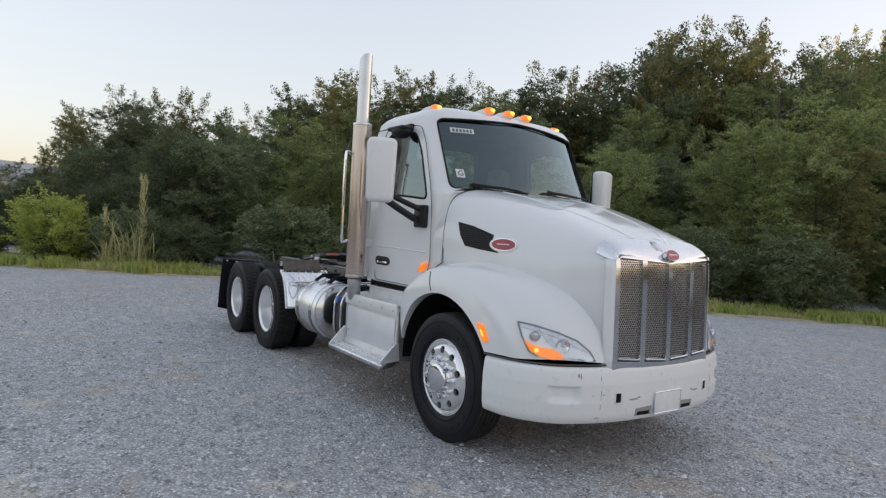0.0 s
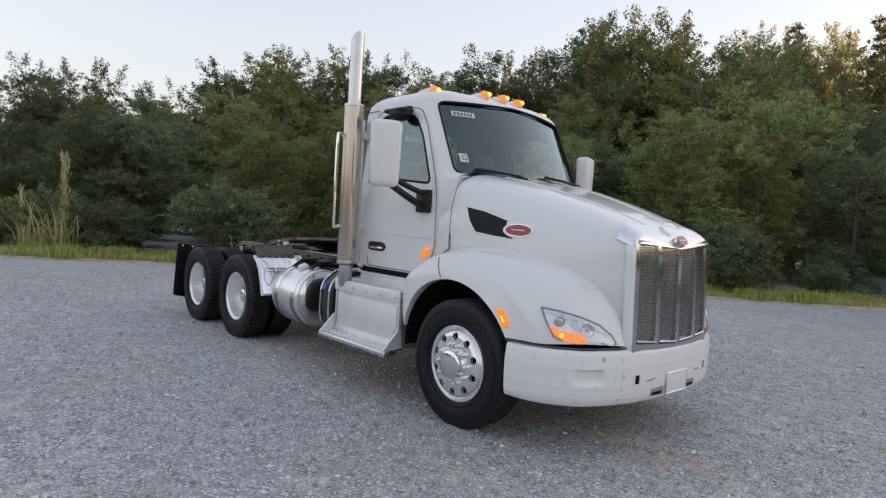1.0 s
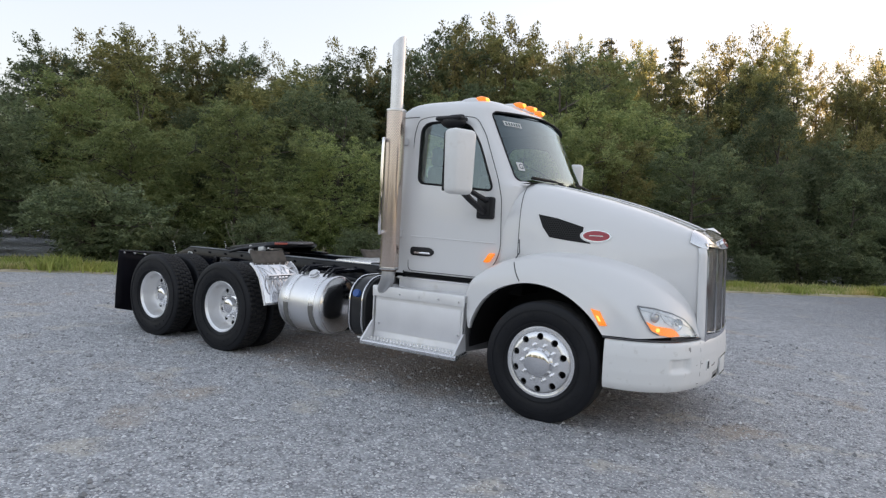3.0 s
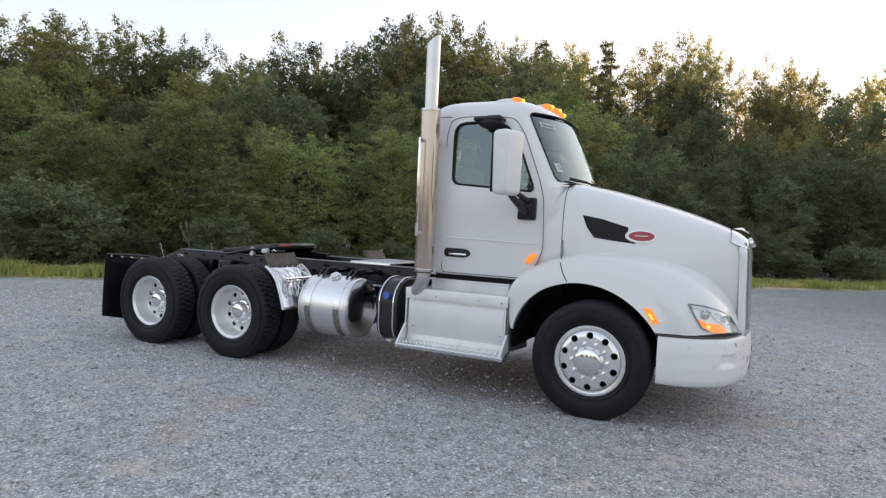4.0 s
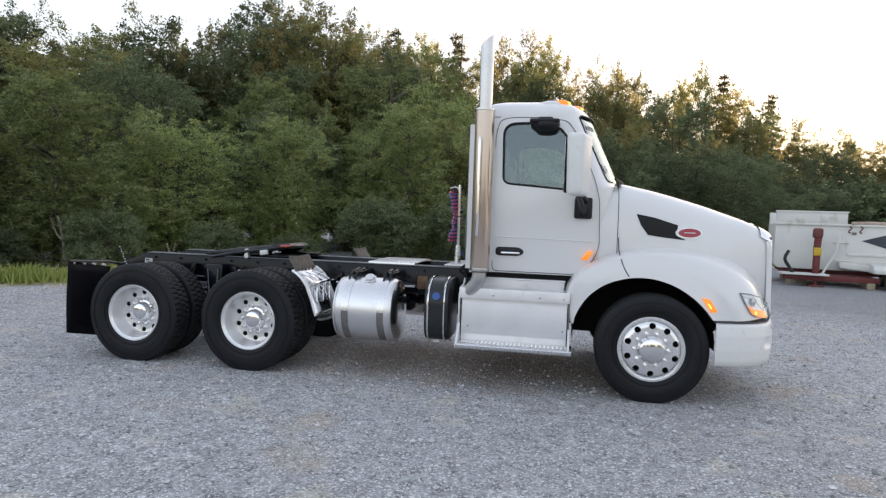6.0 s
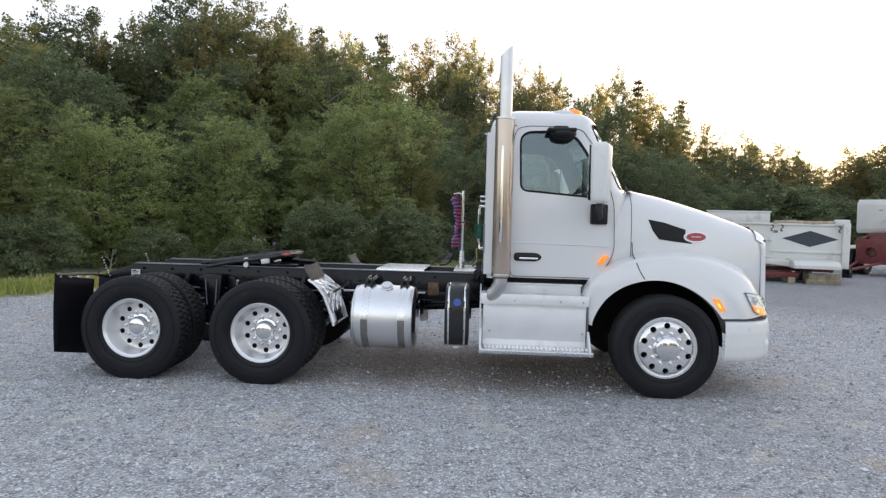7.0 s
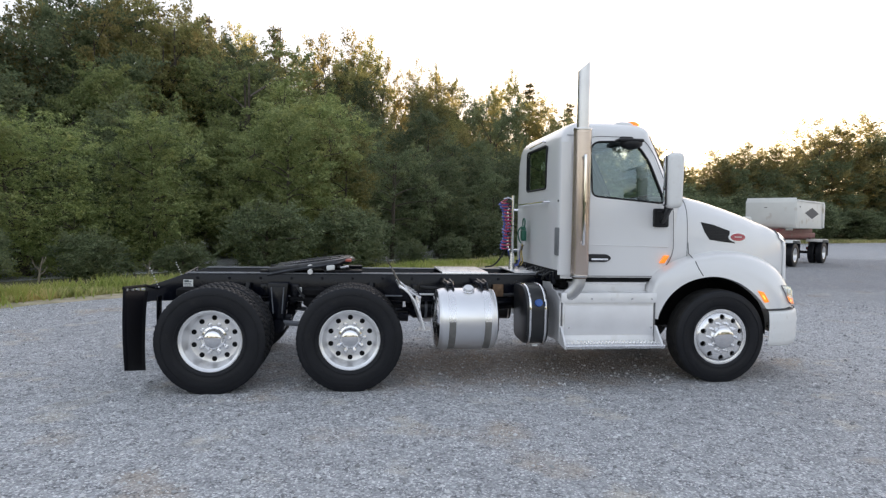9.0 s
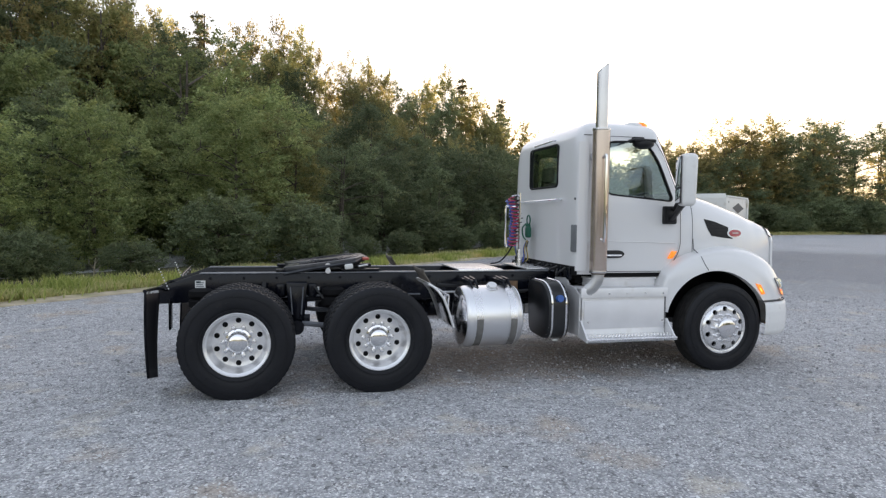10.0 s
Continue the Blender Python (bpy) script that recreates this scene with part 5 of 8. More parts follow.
    oval = part("hood_badge", draped(seat_o, HOOD_TREE, None, (0, -s, 0), 0.006, 3, 24), WHITE, truck, "red oval badge on a white raised seat")
    seat_o = [(0.33 + 0.110 * math.cos(k * math.tau / 24), s * 1.2, 1.566 + 0.047 * math.sin(k * math.tau / 24)) for k in range(24)]
    part("badge_rim", draped(seat_o, HOOD_TREE, None, (0, -s, 0), 0.011, 3, 24), CHROME, oval)
    seat_o = [(0.33 + 0.105 * math.cos(k * math.tau / 24), s * 1.2, 1.566 + 0.0425 * math.sin(k * math.tau / 24)) for k in range(24)]
    part("badge_face", draped(seat_o, HOOD_TREE, None, (0, -s, 0), 0.014, 3, 24), RED_BADGE, oval, "red enamel oval")
    bar = [(0.275, s * 1.2, 1.564), (0.28, s * 1.2, 1.571), (0.38, s * 1.2, 1.571), (0.385, s * 1.2, 1.564)]
    part("badge_bar", draped(bar, HOOD_TREE, None, (0, -s, 0), 0.017, 2, 12), STICKER, oval)


# nose: grille surround, mesh panels, bars
def nose(y, z):
    return 1.165 + 0.045 * (1 - (abs(y) / 0.56) ** 2) - 0.03 * (z - 0.8) - 0.018 * max(0.0, z - 1.45) * 8


def nose_top(y):
    return 1.535 + 0.055 * (1 - (y / 0.56) ** 2)


def nose_bot(y):
    return 0.775 - 0.03 * (1 - abs(y) / 0.56)


def nose_panel(y0, y1, zlo, zhi, out, n=8, m=10, deep=0.02):
    b2 = bmesh.new()
    g = []
    for j in range(m + 1):
        row = []
        for i in range(n + 1):
            y = y0 + (y1 - y0) * i / n
            z = zlo(y) + (zhi(y) - zlo(y)) * j / m
            row.append(b2.verts.new((nose(y, z) + out, y, z)))
        g.append(row)
    for A, B in zip(g, g[1:]):
        for k in range(n):
            b2.faces.new((A[k], A[k + 1], B[k + 1], B[k]))
    bmesh.ops.recalc_face_normals(b2, faces=b2.faces)
    ext = bmesh.ops.extrude_face_region(b2, geom=b2.faces[:])
    for v in [e for e in ext["geom"] if isinstance(e, bmesh.types.BMVert)]:
        v.co.x -= deep
    return b2


def panel_top(y):
    """Upper edge of the mesh panels: dips towards the badge."""
    return 1.535 - 0.032 * (1 - abs(y) / 0.56)


grille = part("grille", nose_panel(-0.535, 0.535, nose_bot, lambda y: panel_top(y) + 0.02, -0.03, 24), UNDER, truck, "chrome grille with four perforated mesh panels")
for y0, y1 in ((-0.515, -0.30), (-0.255, -0.022), (0.022, 0.255), (0.30, 0.515)):
    part("grille_panel", nose_panel(y0, y1, lambda y: nose_bot(y) + 0.045, panel_top, -0.008), GRILLE_MESH, grille, "perforated bright metal mesh")
for y in (-0.278, 0.0, 0.278):
    part("grille_bar", nose_panel(y - 0.024, y + 0.024, lambda y: nose_bot(y), lambda y: panel_top(y) + 0.005, 0.008, 3, 10), GRILLE_CHROME, grille, "chrome upright bar")
for s in (-1, 1):
    part("grille_side", nose_panel(s * 0.510, s * 0.550, lambda y: nose_bot(y) - 0.005, lambda y: panel_top(y) + 0.01, 0.006, 3, 10, 0.03), GRILLE_CHROME, grille, "chrome side frame")
    # rounded hood edge beside the grille
    b2 = bmesh.new()
    g = []
    for j in range(13):
        row = []
        for i in range(9):
            a = radians(90 * i / 8)
            z = nose_bot(0.55) - 0.02 + (1.535 - nose_bot(0.55)) * j / 12
            row.append(b2.verts.new((nose(0.548, z) + 0.004 - 0.060 * (1 - math.cos(a)), s * (0.548 + 0.046 * math.sin(a)), z)))
        g.append(row)
    for A, B in zip(g, g[1:]):
        for k in range(8):
            b2.faces.new((A[k], A[k + 1], B[k + 1], B[k]))
    o = part("nose_side", b2, WHITE, truck, "white hood edge beside the grille", smooth=60)
    md = o.modifiers.new("thick", "SOLIDIFY")
    md.thickness, md.offset = 0.02, -1
part("grille_sill", nose_panel(-0.555, 0.555, lambda y: nose_bot(y) - 0.018, lambda y: nose_bot(y) + 0.040, 0.008, 24, 2), GRILLE_CHROME, grille, "chrome lower frame")
for y0, y1 in ((-0.505, -0.31), (-0.245, -0.03), (0.03, 0.245), (0.31, 0.505)):
    lip = [(nose(y, 0.82) + 0.008, y, nose_bot(y) + 0.055) for y in (y0, (y0 + y1) / 2, y1)]
    lip.append((nose(y1, 0.85) + 0.008, y1, nose_bot(y1) + 0.085))
    part("panel_lip", tube(lip, 0.007, 6, smooth_steps=3), CHROME, grille)
# crown: bright cap over the grille top running back onto the hood
b2 = bmesh.new()
g = []
for j in range(8):
    row = []
    for i in range(33):
        y = -0.560 + 1.120 * i / 32
        if j < 3:
            z = panel_top(y) - 0.004 + (0.0, 0.014, 0.026)[j]
            p = Vector((nose(y, z) + (0.014, 0.013, 0.004)[j], y, z))
        else:
            x = (1.150, 1.125, 1.095, 1.06, 1.02)[j - 3]
            w, zt, k = interp(x, HOOD_W), interp(x, HOOD_T), interp(x, HOOD_N)
            low = min(0.985, ((1.50, 1.505, 1.515, 1.53, 1.55)[j - 3] - 0.80) / (zt - 0.80))
            a0 = math.asin(low ** (k / 2))
            a = a0 + (math.pi - 2 * a0) * i / 32
            u = math.copysign(abs(math.cos(a)) ** (2 / k), math.cos(a))
            v = abs(math.sin(a)) ** (2 / k)
            p = Vector((x + 0.003, -(w + 0.004) * u, 0.80 + (zt - 0.80) * v + 0.004))
        row.append(b2.verts.new(p))
    g.append(row)
for A, B in zip(g, g[1:]):
    for k in range(32):
        b2.faces.new((A[k], A[k + 1], B[k + 1], B[k]))
part("grille_crown", b2, mat("satin_crown", (0.80, 0.81, 0.83), 0.16, 0.9, vary=0.03, scale=6), grille, "polished cap over the grille", smooth=60)
tilt = Matrix.Translation((1.192, 0, 1.556)) @ Matrix.Rotation(radians(-30), 4, "Y")
badge = []
for grow, lo, hi in ((1.0, -0.02, 0.012), (0.92, 0.012, 0.0145)):
    b2 = prism([(0.078 * grow * math.cos(k * math.tau / 28), 0.046 * (grow - 0.02 * (grow < 1)) * math.sin(k * math.tau / 28)) for k in range(28)], lo, hi, "X")
    bmesh.ops.transform(b2, matrix=tilt, verts=b2.verts)
    badge.append(b2)
em = part("nose_badge", badge[0], CHROME, truck, "red oval badge with a bright rim")
part("badge_face", badge[1], RED_BADGE, em, "red enamel oval")
b2 = box(0.0145, 0.0165, -0.046, 0.046, -0.005, 0.005)
bmesh.ops.transform(b2, matrix=tilt, verts=b2.verts)
part("badge_bar", b2, STICKER, em)
# bird-like ornament reduced to a swept wedge
b2 = prism([(1.02, 1.675), (1.10, 1.665), (1.165, 1.635), (1.10, 1.690)], -0.035, 0.035, bevel=0.006)
part("hood_ornament", b2, CHROME, truck, "small swept chrome hood ornament")

# bumper: plan line drawn up with a soft bulge
BP = [(0.54, 1.158), (0.70, 1.142), (0.84, 1.09), (0.95, 1.01), (1.04, 0.91), (1.10, 0.78), (1.155, 0.62), (1.19, 0.45), (1.212, 0.2), (1.218, 0.0)]
half = curve([Vector((x, y, 0)) for x, y in BP], 9)
plan = [Vector((p.x, -p.y, 0)) for p in half] + [Vector((p.x, p.y, 0)) for p in half[::-1][1:]]
b2 = bmesh.new()
g = []


def dent(y, z):
    """Depth of the blank lamp recess near the bumper's corner."""
    a = min(1.0, max(0.0, (abs(y) - 0.775 - 0.25 * max(0.0, z - 0.6)) / 0.03)) * min(1.0, max(0.0, (0.975 - abs(y)) / 0.035))
    b = min(1.0, max(0.0, (z - 0.535) / 0.03)) * min(1.0, max(0.0, (0.65 - z) / 0.014))
    return 0.036 * a * b


BUMP_ROWS = [(0.40, -0.05), (0.385, -0.02), (0.40, 0.0), (0.45, 0.012), (0.52, 0.016)] + [(0.53 + 0.01 * k, 0.0175) for k in range(14)] + [(0.69, 0.0125), (0.735, 0.008), (0.765, 0.0), (0.772, -0.012), (0.77, -0.04)]
for z, o in BUMP_ROWS:
    row = []
    for i, p in enumerate(plan):
        q = plan[min(i + 1, len(plan) - 1)] - plan[max(i - 1, 0)]
        nrm = Vector((-q.y, q.x, 0)).normalized() * -1
        row.append(b2.verts.new(p + nrm * (o - dent(p.y, z)) + Vector((0, 0, z))))
    g.append(row)
for A, B in zip(g, g[1:]):
    for k in range(len(A) - 1):
        b2.faces.new((A[k], A[k + 1], B[k + 1], B[k]))
b2.normal_update()
bumper_copy = b2.copy()
BUMP_TREE = BVHTree.FromBMesh(bumper_copy)
bumper_copy.free()
bumper = part("bumper", b2, BUMPER_WHITE, truck, "white painted bumper with scuffs", smooth=50)
bt = [p + Vector((-0.02, 0, 0.785)) for p in plan]
part("bumper_gap", tube(bt, 0.006, 6), SEAM, truck, "dark gap over the bumper")
for s in (-1, 1):
    sl = [(1.5, s * y, z) for y, z in rounded([(0.53, 0.525), (0.53, 0.60), (0.475, 0.60), (0.475, 0.525)], 0.012, 3)]
    part("tow_slot", draped(sl, BUMP_TREE, None, (-1, 0, 0), 0.003, 2, 24), UNDER, bumper, "black tow slot")
    part("slot_rim", tube([BUMP_TREE.ray_cast(Vector(p), Vector((-1, 0, 0)))[0] + Vector((0.002, 0, 0)) for p in sl + sl[:1]], 0.006, 6), BUMPER_WHITE, bumper)
    part("corner_joint", tube([BUMP_TREE.ray_cast(Vector((1.6, s * 0.64, z)), Vector((-1, 0, 0)))[0] for z in (0.40, 0.5, 0.6, 0.7, 0.76)], 0.0016, 5), SEAM, bumper)
    for k, (y, z, w, h) in enumerate(((0.80, 0.72, 0.006, 0.014), (0.785, 0.715, 0.004, 0.02), (0.62, 0.59, 0.012, 0.004), (0.70, 0.585, 0.006, 0.003), (0.36, 0.545, 0.05, 0.007), (0.31, 0.555, 0.02, 0.006), (0.66, 0.43, 0.02, 0.004))):
        q = [(1.6, s * y - w, z - h * 0.3), (1.6, s * y - w * 0.3, z - h), (1.6, s * y + w, z - h * 0.4), (1.6, s * y + w * 0.5, z + h), (1.6, s * y - w * 0.6, z + h * 0.5)]
        if s < 0 or k > 3:
            part("scuff", draped(q, BUMP_TREE, None, (-1, 0, 0), 0.002, 1, 10, 0.006), SCUFF, bumper)
    # flat grey patch: the white recess's shade is in its colour
    part("air_notch", draped([(1.6, s * y, z) for y, z in ((0.33, 0.42), (0.33, 0.475), (0.17, 0.485), (0.17, 0.42))], BUMP_TREE, None, (-1, 0, 0), 0.002, 2, 16), mat("notch_shade", (0.30, 0.30, 0.30), 0.7), bumper)
    part("notch_slot", draped([(1.6, s * y, z) for y, z in ((0.31, 0.425), (0.31, 0.45), (0.19, 0.452), (0.19, 0.425))], BUMP_TREE, None, (-1, 0, 0), 0.004, 2, 16), UNDER, bumper)
pl = part("number_plate", box(1.232, 1.240, -0.152, 0.152, 0.42, 0.575, 0.003), STICKER, truck, "blank white front plate in a chrome frame")
part("plate_frame", tube([(1.240, -0.152, 0.42), (1.240, 0.152, 0.42), (1.240, 0.152, 0.575), (1.240, -0.152, 0.575), (1.240, -0.152, 0.42)], 0.006, 6), CHROME, pl)

# roof marker lamps
for y in (-0.76, -0.235, 0.0, 0.235, 0.76):
    x = -0.80 - 0.15 * (abs(y) / 0.76) ** 2
    z = 2.812 - 0.042 * (abs(y) / 0.76) ** 2
    base = bmesh.new()
    bmesh.ops.create_uvsphere(base, u_segments=16, v_segments=8, radius=1.0)
    bmesh.ops.transform(base, matrix=Matrix.Translation((x - 0.04, y, z)) @ Matrix.Diagonal((0.15, 0.062, 0.05, 1)), verts=base.verts)
    rl = part("roof_marker_lamp", base, WHITE, truck, "lit amber roof marker lamp in a white housing")
    lens = bmesh.new()
    bmesh.ops.create_uvsphere(lens, u_segments=16, v_segments=10, radius=1.0)
    bmesh.ops.transform(lens, matrix=Matrix.Translation((x + 0.045, y, z + 0.016)) @ Matrix.Diagonal((0.078, 0.050, 0.042, 1)), verts=lens.verts)
    part("lamp_lens", lens, AMBER_LIT, rl, "lit amber lens")
    hot = bmesh.new()
    bmesh.ops.create_uvsphere(hot, u_segments=8, v_segments=6, radius=1.0)
    bmesh.ops.transform(hot, matrix=Matrix.Translation((x + 0.105, y, z + 0.02)) @ Matrix.Diagonal((0.03, 0.028, 0.022, 1)), verts=hot.verts)
    part("lamp_bulb", hot, AMBER_HOT, rl)

# mirrors
for s in (-1, 1):
    cx, cy = -0.725, 1.40
    tilt = pose(cx, s * cy, 2.135, 0, 0, s * 22)
    head = box(-0.085, 0.085, -0.125, 0.125, -0.275, 0.275, 0.05, m=None, seg=4)
    for v in head.verts:
        k = (v.co.z + 0.275) / 0.55
        v.co.y *= 0.93 + 0.09 * k
        v.co.x *= 0.9 + 0.1 * k
    bmesh.ops.transform(head, matrix=tilt, verts=head.verts)
    mir = part("side_mirror", head, mat("mirror_shell_white", (0.77, 0.77, 0.76), 0.35, vary=0.03, scale=4, dirt=(0.7, 0.69, 0.67), dirt_scale=16, dirt_amount=0.15), truck, "white side mirror on a black arm", smooth=50)
    back = box(-0.091, -0.082, -0.108, 0.108, -0.25, 0.25, 0.004)
    bmesh.ops.transform(back, matrix=tilt, verts=back.verts)
    bk_ = part("mirror_bezel", back, PLASTIC, mir)
    gl = box(-0.095, -0.092, -0.10, 0.10, -0.08, 0.24, 0.001)
    bmesh.ops.transform(gl, matrix=tilt, verts=gl.verts)
    part("mirror_glass", gl, CHROME, bk_, "mirror glass")
    gl = box(-0.095, -0.092, -0.10, 0.10, -0.24, -0.10, 0.001)
    bmesh.ops.transform(gl, matrix=tilt, verts=gl.verts)
    part("mirror_glass", gl, CHROME, bk_, "mirror glass")
    base = prism(rounded([(-0.74, 1.665), (-0.74, 1.865), (-0.575, 1.865), (-0.575, 1.665)], 0.02, 3), s * 0.97, s * 1.035, bevel=0.008)
    arm = part("mirror_arm", base, PLASTIC, truck, "black plastic mirror arm")
    part("arm_strut", tube([(-0.66, s * 1.02, 1.72), (-0.66, s * 1.09, 1.745), (-0.70, s * 1.25, 1.835), (-0.715, s * 1.36, 1.90)], 0.030, 8, smooth_steps=4), PLASTIC, arm)
    part("arm_strut", tube([(-0.64, s * 1.02, 1.83), (-0.64, s * 1.08, 1.84), (-0.70, s * 1.22, 1.90), (-0.72, s * 1.36, 1.96)], 0.024, 8, smooth_steps=4), PLASTIC, arm)
    part("arm_boot", box(-0.72, -0.60, s * 1.03 - 0.02, s * 1.03 + 0.03, 1.68, 1.84, 0.02), PLASTIC, arm)
# look-down mirror over the passenger door
ld = bmesh.new()
bmesh.ops.create_uvsphere(ld, u_segments=20, v_segments=10, radius=1.0)
for v in ld.verts:
    if v.co.z > 0.25:
        v.co.z = 0.25 + (v.co.z - 0.25) * 0.25
bmesh.ops.transform(ld, matrix=Matrix.Translation((-1.03, -1.035, 2.545)) @ Matrix.Diagonal((0.125, 0.09, 0.062, 1)), verts=ld.verts)
join(ld, box(-1.19, -0.91, -1.11, -0.97, 2.555, 2.592, 0.016))
part("lookdown_mirror", ld, PLASTIC, truck, "black convex look-down mirror over the door", smooth=50)
part("lookdown_bracket", box(-1.12, -0.97, -0.98, -0.90, 2.565, 2.63, 0.02), PLASTIC, truck)

# interior
part("dashboard", box(-0.78, -0.42, -0.88, 0.88, 1.55, 2.0, 0.06), INTERIOR, truck, "grey dashboard")
for s in (-1, 1):
    st = part("seat", box(-1.40, -0.95, s * 0.52 - 0.25, s * 0.52 + 0.25, 1.40, 1.58, 0.05), SEAT, truck, "grey cloth driver's seat")
    part("seat_back", box(-1.50, -1.36, s * 0.52 - 0.24, s * 0.52 + 0.24, 1.55, 2.18, 0.06, m=None), SEAT, st)
    part("headrest", box(-1.52, -1.42, s * 0.52 - 0.14, s * 0.52 + 0.14, 2.18, 2.38, 0.045), SEAT, st)
    part("seat_base", box(-1.38, -1.0, s * 0.52 - 0.2, s * 0.52 + 0.2, 1.16, 1.40, 0.03), UNDER, st)
wheel_s = lathe([(0.235 + 0.016 * math.cos(k * math.tau / 8), 0.016 * math.sin(k * math.tau / 8)) for k in range(8)], 32, "Z", loop=True)
wheel_s = tube([(-0.23, 0, 0), (0.23, 0, 0)], 0.014, 6, bm=wheel_s)
wheel_s = tube([(0, 0, -0.02), (0, -0.22, 0)], 0.014, 6, bm=wheel_s)
wheel_s = cyl((0, 0, -0.12), (0, 0, 0.02), 0.05, 0.06, 16, bm=wheel_s)
bmesh.ops.transform(wheel_s, matrix=pose(-0.86, 0.52, 1.92, 0, -40, 0), verts=wheel_s.verts)
part("steering_wheel", wheel_s, PLASTIC, truck, "black steering wheel")
# windshield stickers
def ws_card(name, y0, y1, z0, z1, material, out, label=""):
    b2 = bmesh.new()
    g = []
    for j in range(3):
        z = z0 + (z1 - z0) * j / 2
        g.append([b2.verts.new((cab_front(y, z) - 0.02 + out, y, z)) for y in (y0, (y0 + y1) / 2, y1)])
    for A, B in zip(g, g[1:]):
        for k in range(2):
            b2.faces.new((A[k], A[k + 1], B[k + 1], B[k]))
    return part(name, b2, material, truck, label)


ws_card("stock_sticker", -0.75, -0.54, 2.545, 2.590, STICKER, 0.006, "pale windshield sticker with unreadable digits")
for k in range(6):
    y = -0.735 + k * 0.031
    ws_card("sticker_mark", y, y + 0.02, 2.553, 2.582, mat("digit_ink", (0.10, 0.14, 0.15), 0.6) if k == 0 else bpy.data.materials["digit_ink"], 0.009)
ws_card("letter_sticker", -0.785, -0.715, 2.125, 2.20, STICKER, 0.006, "small white sticker with the letter G")
ft = bpy.data.curves.new("letter", "FONT")
ft.body, ft.size, ft.extrude, ft.align_x, ft.align_y = "G", 0.075, 0.0005, "CENTER", "CENTER"
fo = new("tmp", ft)
bpy.context.view_layer.update()
me = bpy.data.meshes.new_from_object(fo.evaluated_get(bpy.context.evaluated_depsgraph_get()))
bpy.data.objects.remove(fo)
bpy.data.curves.remove(ft)
lo = place("sticker_letter", me, STICKER_INK, truck, smooth=0)
lo.matrix_basis = Matrix.Translation((cab_front(-0.75, 2.162) - 0.008, -0.75, 2.162)) @ Euler((radians(90), 0, radians(90 - 20))).to_matrix().to_4x4() @ Matrix.Rotation(radians(-25), 4, "X")


# ---- wheels ----
def tyre_mesh(lugs, w=0.275, R=0.515, rim=0.292):
    """Tyre on the y axis, outer face at y = -w/2, tread cut into ribs or blocks."""
    h = w / 2
    prof = [(rim, -h * 0.70), (rim + 0.012, -h * 0.80), (rim + 0.05, -h * 0.95), (rim + 0.10, -h * 1.0), (rim + 0.15, -h * 0.985), (R - 0.05, -h * 0.955), (R - 0.028, -h * 0.925), (R - 0.010, -h * 0.86)]
    cols = [-0.80, -0.62, -0.58, -0.30, -0.26, -0.02, 0.02, 0.26, 0.30, 0.58, 0.62, 0.80]
    seg = 224 if lugs else 96
    b2 = bmesh.new()
    rings = []
    for r, y in prof:
        rings.append([b2.verts.new((r * math.cos(k * math.tau / seg), y, r * math.sin(k * math.tau / seg))) for k in range(seg)])
    for ci, c in enumerate(cols):
        ring = []
        for k in range(seg):
            cut = 0.0
            if lugs and (k + (2 if 3 < ci < 8 else 0)) % 4 == 0:
                cut = 0.009
            r = R - cut - 0.006 * abs(c) ** 3
            ring.append(b2.verts.new((r * math.cos(k * math.tau / seg), c * h, r * math.sin(k * math.tau / seg))))
        rings.append(ring)
        if ci in (1, 3, 5, 7, 9):
            for q in (0.006, -0.006):
                rings.append([b2.verts.new(((R - 0.014) * math.cos(k * math.tau / seg), (c + 0.02) * h + (-q * 0.5), (R - 0.014) * math.sin(k * math.tau / seg))) for k in range(seg)])
    for r, y in prof[::-1]:
        rings.append([b2.verts.new((r * math.cos(k * math.tau / seg), -y, r * math.sin(k * math.tau / seg))) for k in range(seg)])
    for A, B in zip(rings, rings[1:]):
        for k in range(seg):
            b2.faces.new((A[k], A[(k + 1) % seg], B[(k + 1) % seg], B[k]))
    bmesh.ops.recalc_face_normals(b2, faces=b2.faces)
    for f in b2.faces:
        if all(v.co.xz.length > R - 0.0085 and abs(v.co.y) < h * 0.82 for v in f.verts):
            f.material_index = 1
    # worn raised marks on the sidewall
    for k in range(26):
        if k % 13 in (0, 1, 5, 6, 11):
            continue
        a = k * math.tau / 26 + 0.1
        r = rim + 0.105
        bar = box(-0.014, 0.014, -h * 1.0 - 0.003, -h * 0.98, -0.009, 0.009, 0.0, m=Matrix.Rotation(-a, 4, "Y") @ Matrix.Translation((r, 0, 0)) @ Matrix.Rotation(math.pi / 2, 4, "Y"))
        join(b2, bar)
    # raised sidewall bands
    for r0, r1 in ((rim + 0.035, rim + 0.042), (R - 0.075, R - 0.068)):
        lathe([(r0, -h * 0.985), (r0, -h * 1.02), (r1, -h * 1.02), (r1, -h * 0.985)], 72, bm=b2)
    return b2


